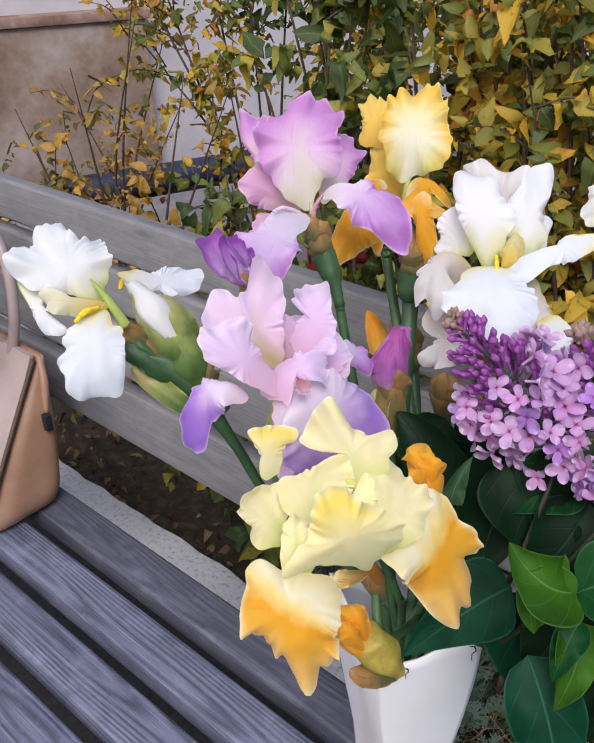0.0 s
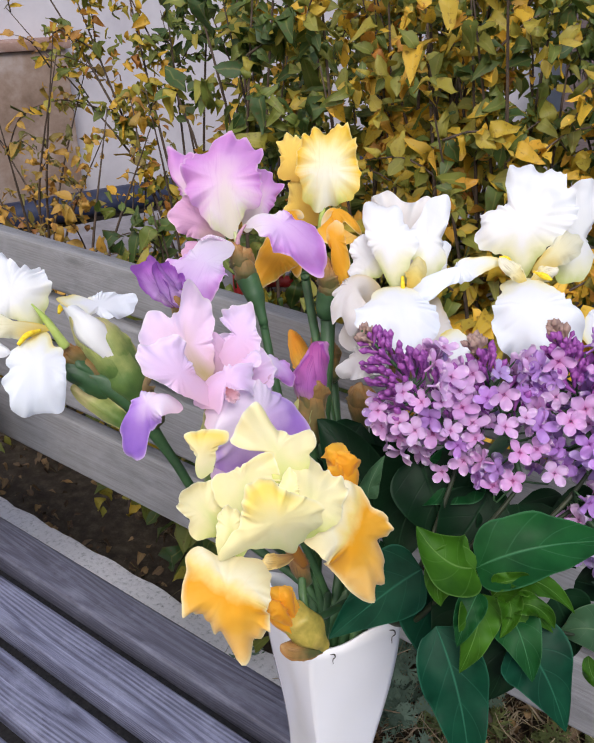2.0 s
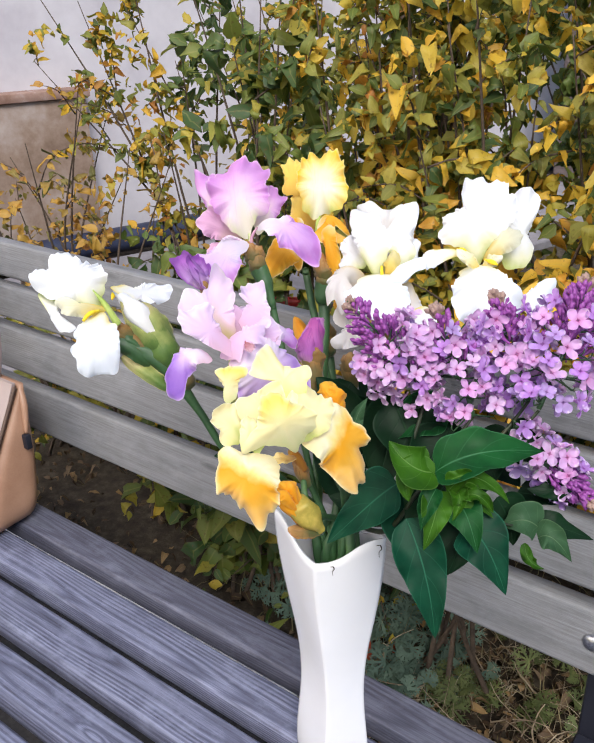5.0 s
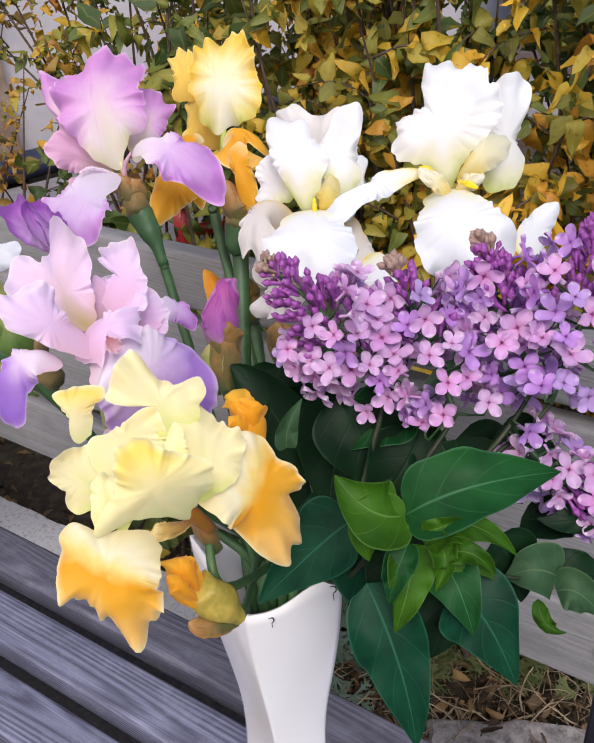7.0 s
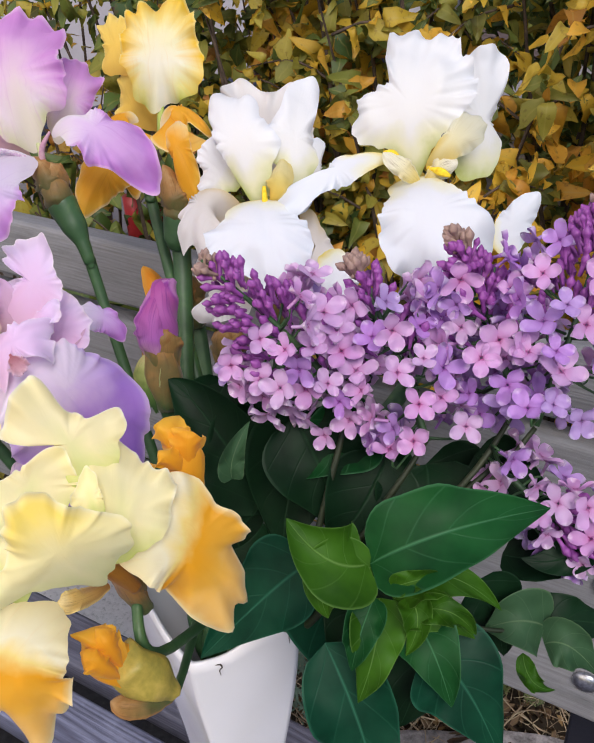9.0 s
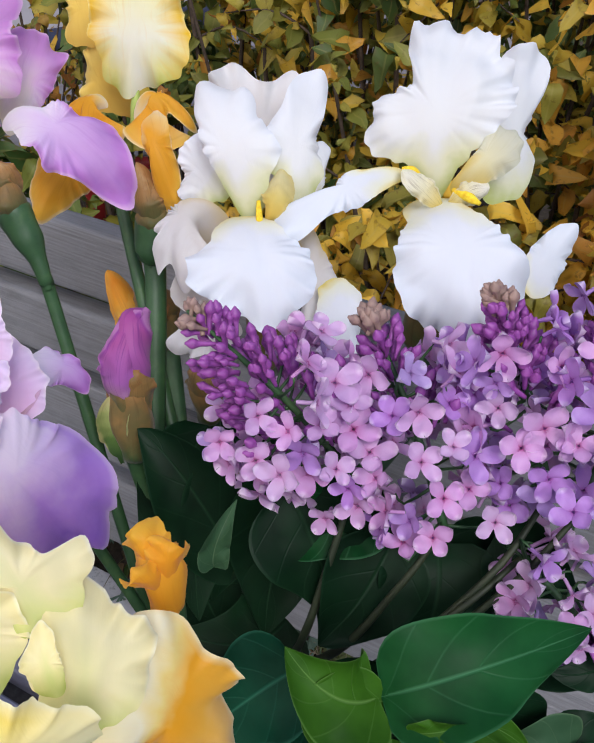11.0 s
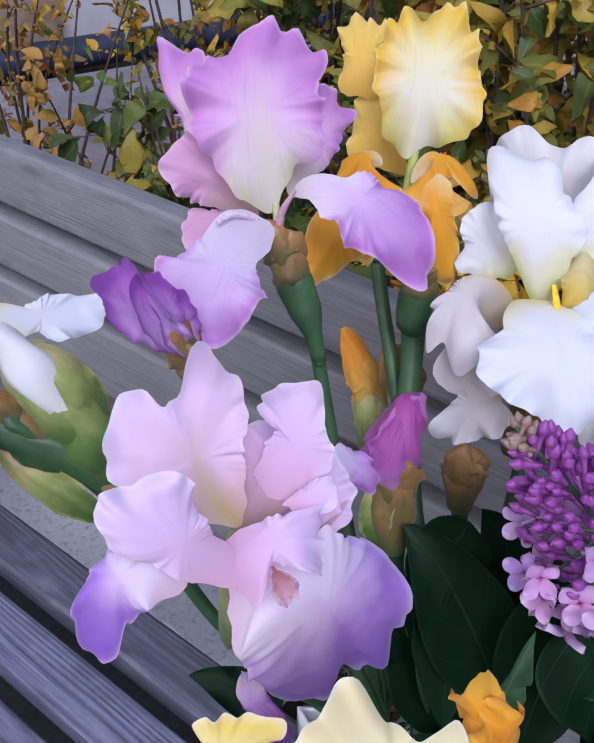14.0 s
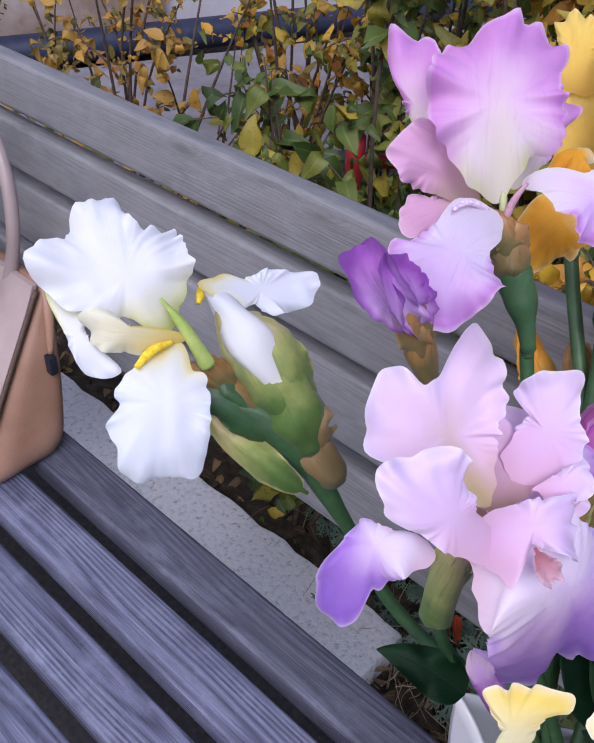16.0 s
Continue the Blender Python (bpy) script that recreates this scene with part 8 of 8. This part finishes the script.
def fronds(name, spots, size, material, label, seed):
    """Low rosettes of palmate, finely cut leaves on thin stalks; each spot is x, y, spread and count."""
    rng = random.Random(seed)
    verts, faces = [], []

    def finger(p, q, side, w):
        k = len(verts)
        verts.extend([p - side * w * 0.4, p + side * w * 0.4, p.lerp(q, 0.65) + side * w, q, p.lerp(q, 0.65) - side * w])
        faces.append((k, k + 1, k + 2, k + 3, k + 4))

    for sx, sy, spread, count in spots:
        for _ in range(count):
            c = Vector((rng.gauss(sx, spread), max(0.83, rng.gauss(sy, spread)), -0.045))
            a = rng.uniform(0, 6.283)
            out = Vector((math.cos(a), math.sin(a), 0))
            hub = c + out * size * rng.uniform(0.1, 0.6) + Vector((0, 0, rng.uniform(0.02, 0.09)))
            finger(c, hub, out.cross(Vector((0, 0, 1))), 0.0012)
            up = Vector((rng.gauss(0, 0.35), rng.gauss(-0.35, 0.35), 1)).normalized()
            e0 = up.cross(out).normalized()
            e1 = e0.cross(up)
            ln = size * rng.uniform(0.30, 0.62)
            for f in range(-3, 4):
                t = 0.62 * f + rng.gauss(0, 0.08)
                d = e1 * math.cos(t) + e0 * math.sin(t)
                n0 = d.cross(up)
                reach = ln * (1 - 0.07 * abs(f))
                tip = hub + d * reach - up * 0.12 * reach
                finger(hub, tip, n0, 0.0030 * size / 0.07)
                for g in (0.45, 0.68):
                    for sg in (-1, 1):
                        p = hub.lerp(tip, g)
                        finger(p, p + (d + n0 * sg * 0.9).normalized() * reach * 0.36, d.cross(up), 0.0022 * size / 0.07)
    ob = new(name, mesh_object(name, verts, faces, material))
    return tagged(ob, label, "weeds", kind="stuff")


fronds("green_weeds", ((-0.50, 1.05, 0.05, 36), (-0.58, 1.16, 0.06, 26), (-0.45, 0.96, 0.04, 16), (-0.70, 1.12, 0.08, 26), (-0.9, 1.1, 0.1, 24)), 0.085, M_weed, "grey-green finely cut weeds on the soil", 4)
fronds("olive_weeds", ((-0.36, 1.02, 0.04, 16), (-0.15, 1.16, 0.05, 16), (-0.28, 1.26, 0.05, 8), (0.05, 1.2, 0.08, 12)), 0.075, M_weed_olive, "olive-green finely cut weeds among dry roots", 6)


def tangle(name, count, box, material, label, seed):
    """Dry roots and stalks, each bent over itself, lying on and sticking out of the soil."""
    rng = random.Random(seed)
    verts, faces = [], []
    for _ in range(count):
        p = Vector((rng.uniform(box[0], box[1]), rng.uniform(box[2], box[3]), -0.045 + 0.03 * rng.random()))
        d = Vector((rng.gauss(0, 1), rng.gauss(0, 1), abs(rng.gauss(0.25, 0.35)))).normalized()
        ln, r, base = rng.uniform(0.05, 0.20), 0.0006 + 0.0020 * rng.random() ** 2, len(verts)
        bend = Vector((rng.gauss(0, 1), rng.gauss(0, 1), rng.gauss(-0.45, 0.3)))
        for j in range(8):
            x = d.cross(Vector((0.2, 0.3, 0.93))).normalized()
            y = d.cross(x)
            w = r * (1 - 0.08 * j)
            verts.extend([p + x * w, p + y * w, p - x * w, p - y * w])
            p = p + d * ln / 7
            p.z = max(p.z, -0.04)
            d = (d + bend * 0.16 + Vector((rng.gauss(0, 0.12), rng.gauss(0, 0.12), rng.gauss(0, 0.12)))).normalized()
        faces += [(base + 4 * j + k, base + 4 * j + (k + 1) % 4, base + 4 * j + 4 + (k + 1) % 4, base + 4 * j + 4 + k) for j in range(7) for k in range(4)]
    ob = new(name, mesh_object(name, verts, faces, material))
    return tagged(ob, label, "roots", kind="stuff")


tangle("dry_roots", 760, (-0.62, 0.35, 0.82, 1.28), M_root, "tangled dry tan roots and stalks on the soil", 8)
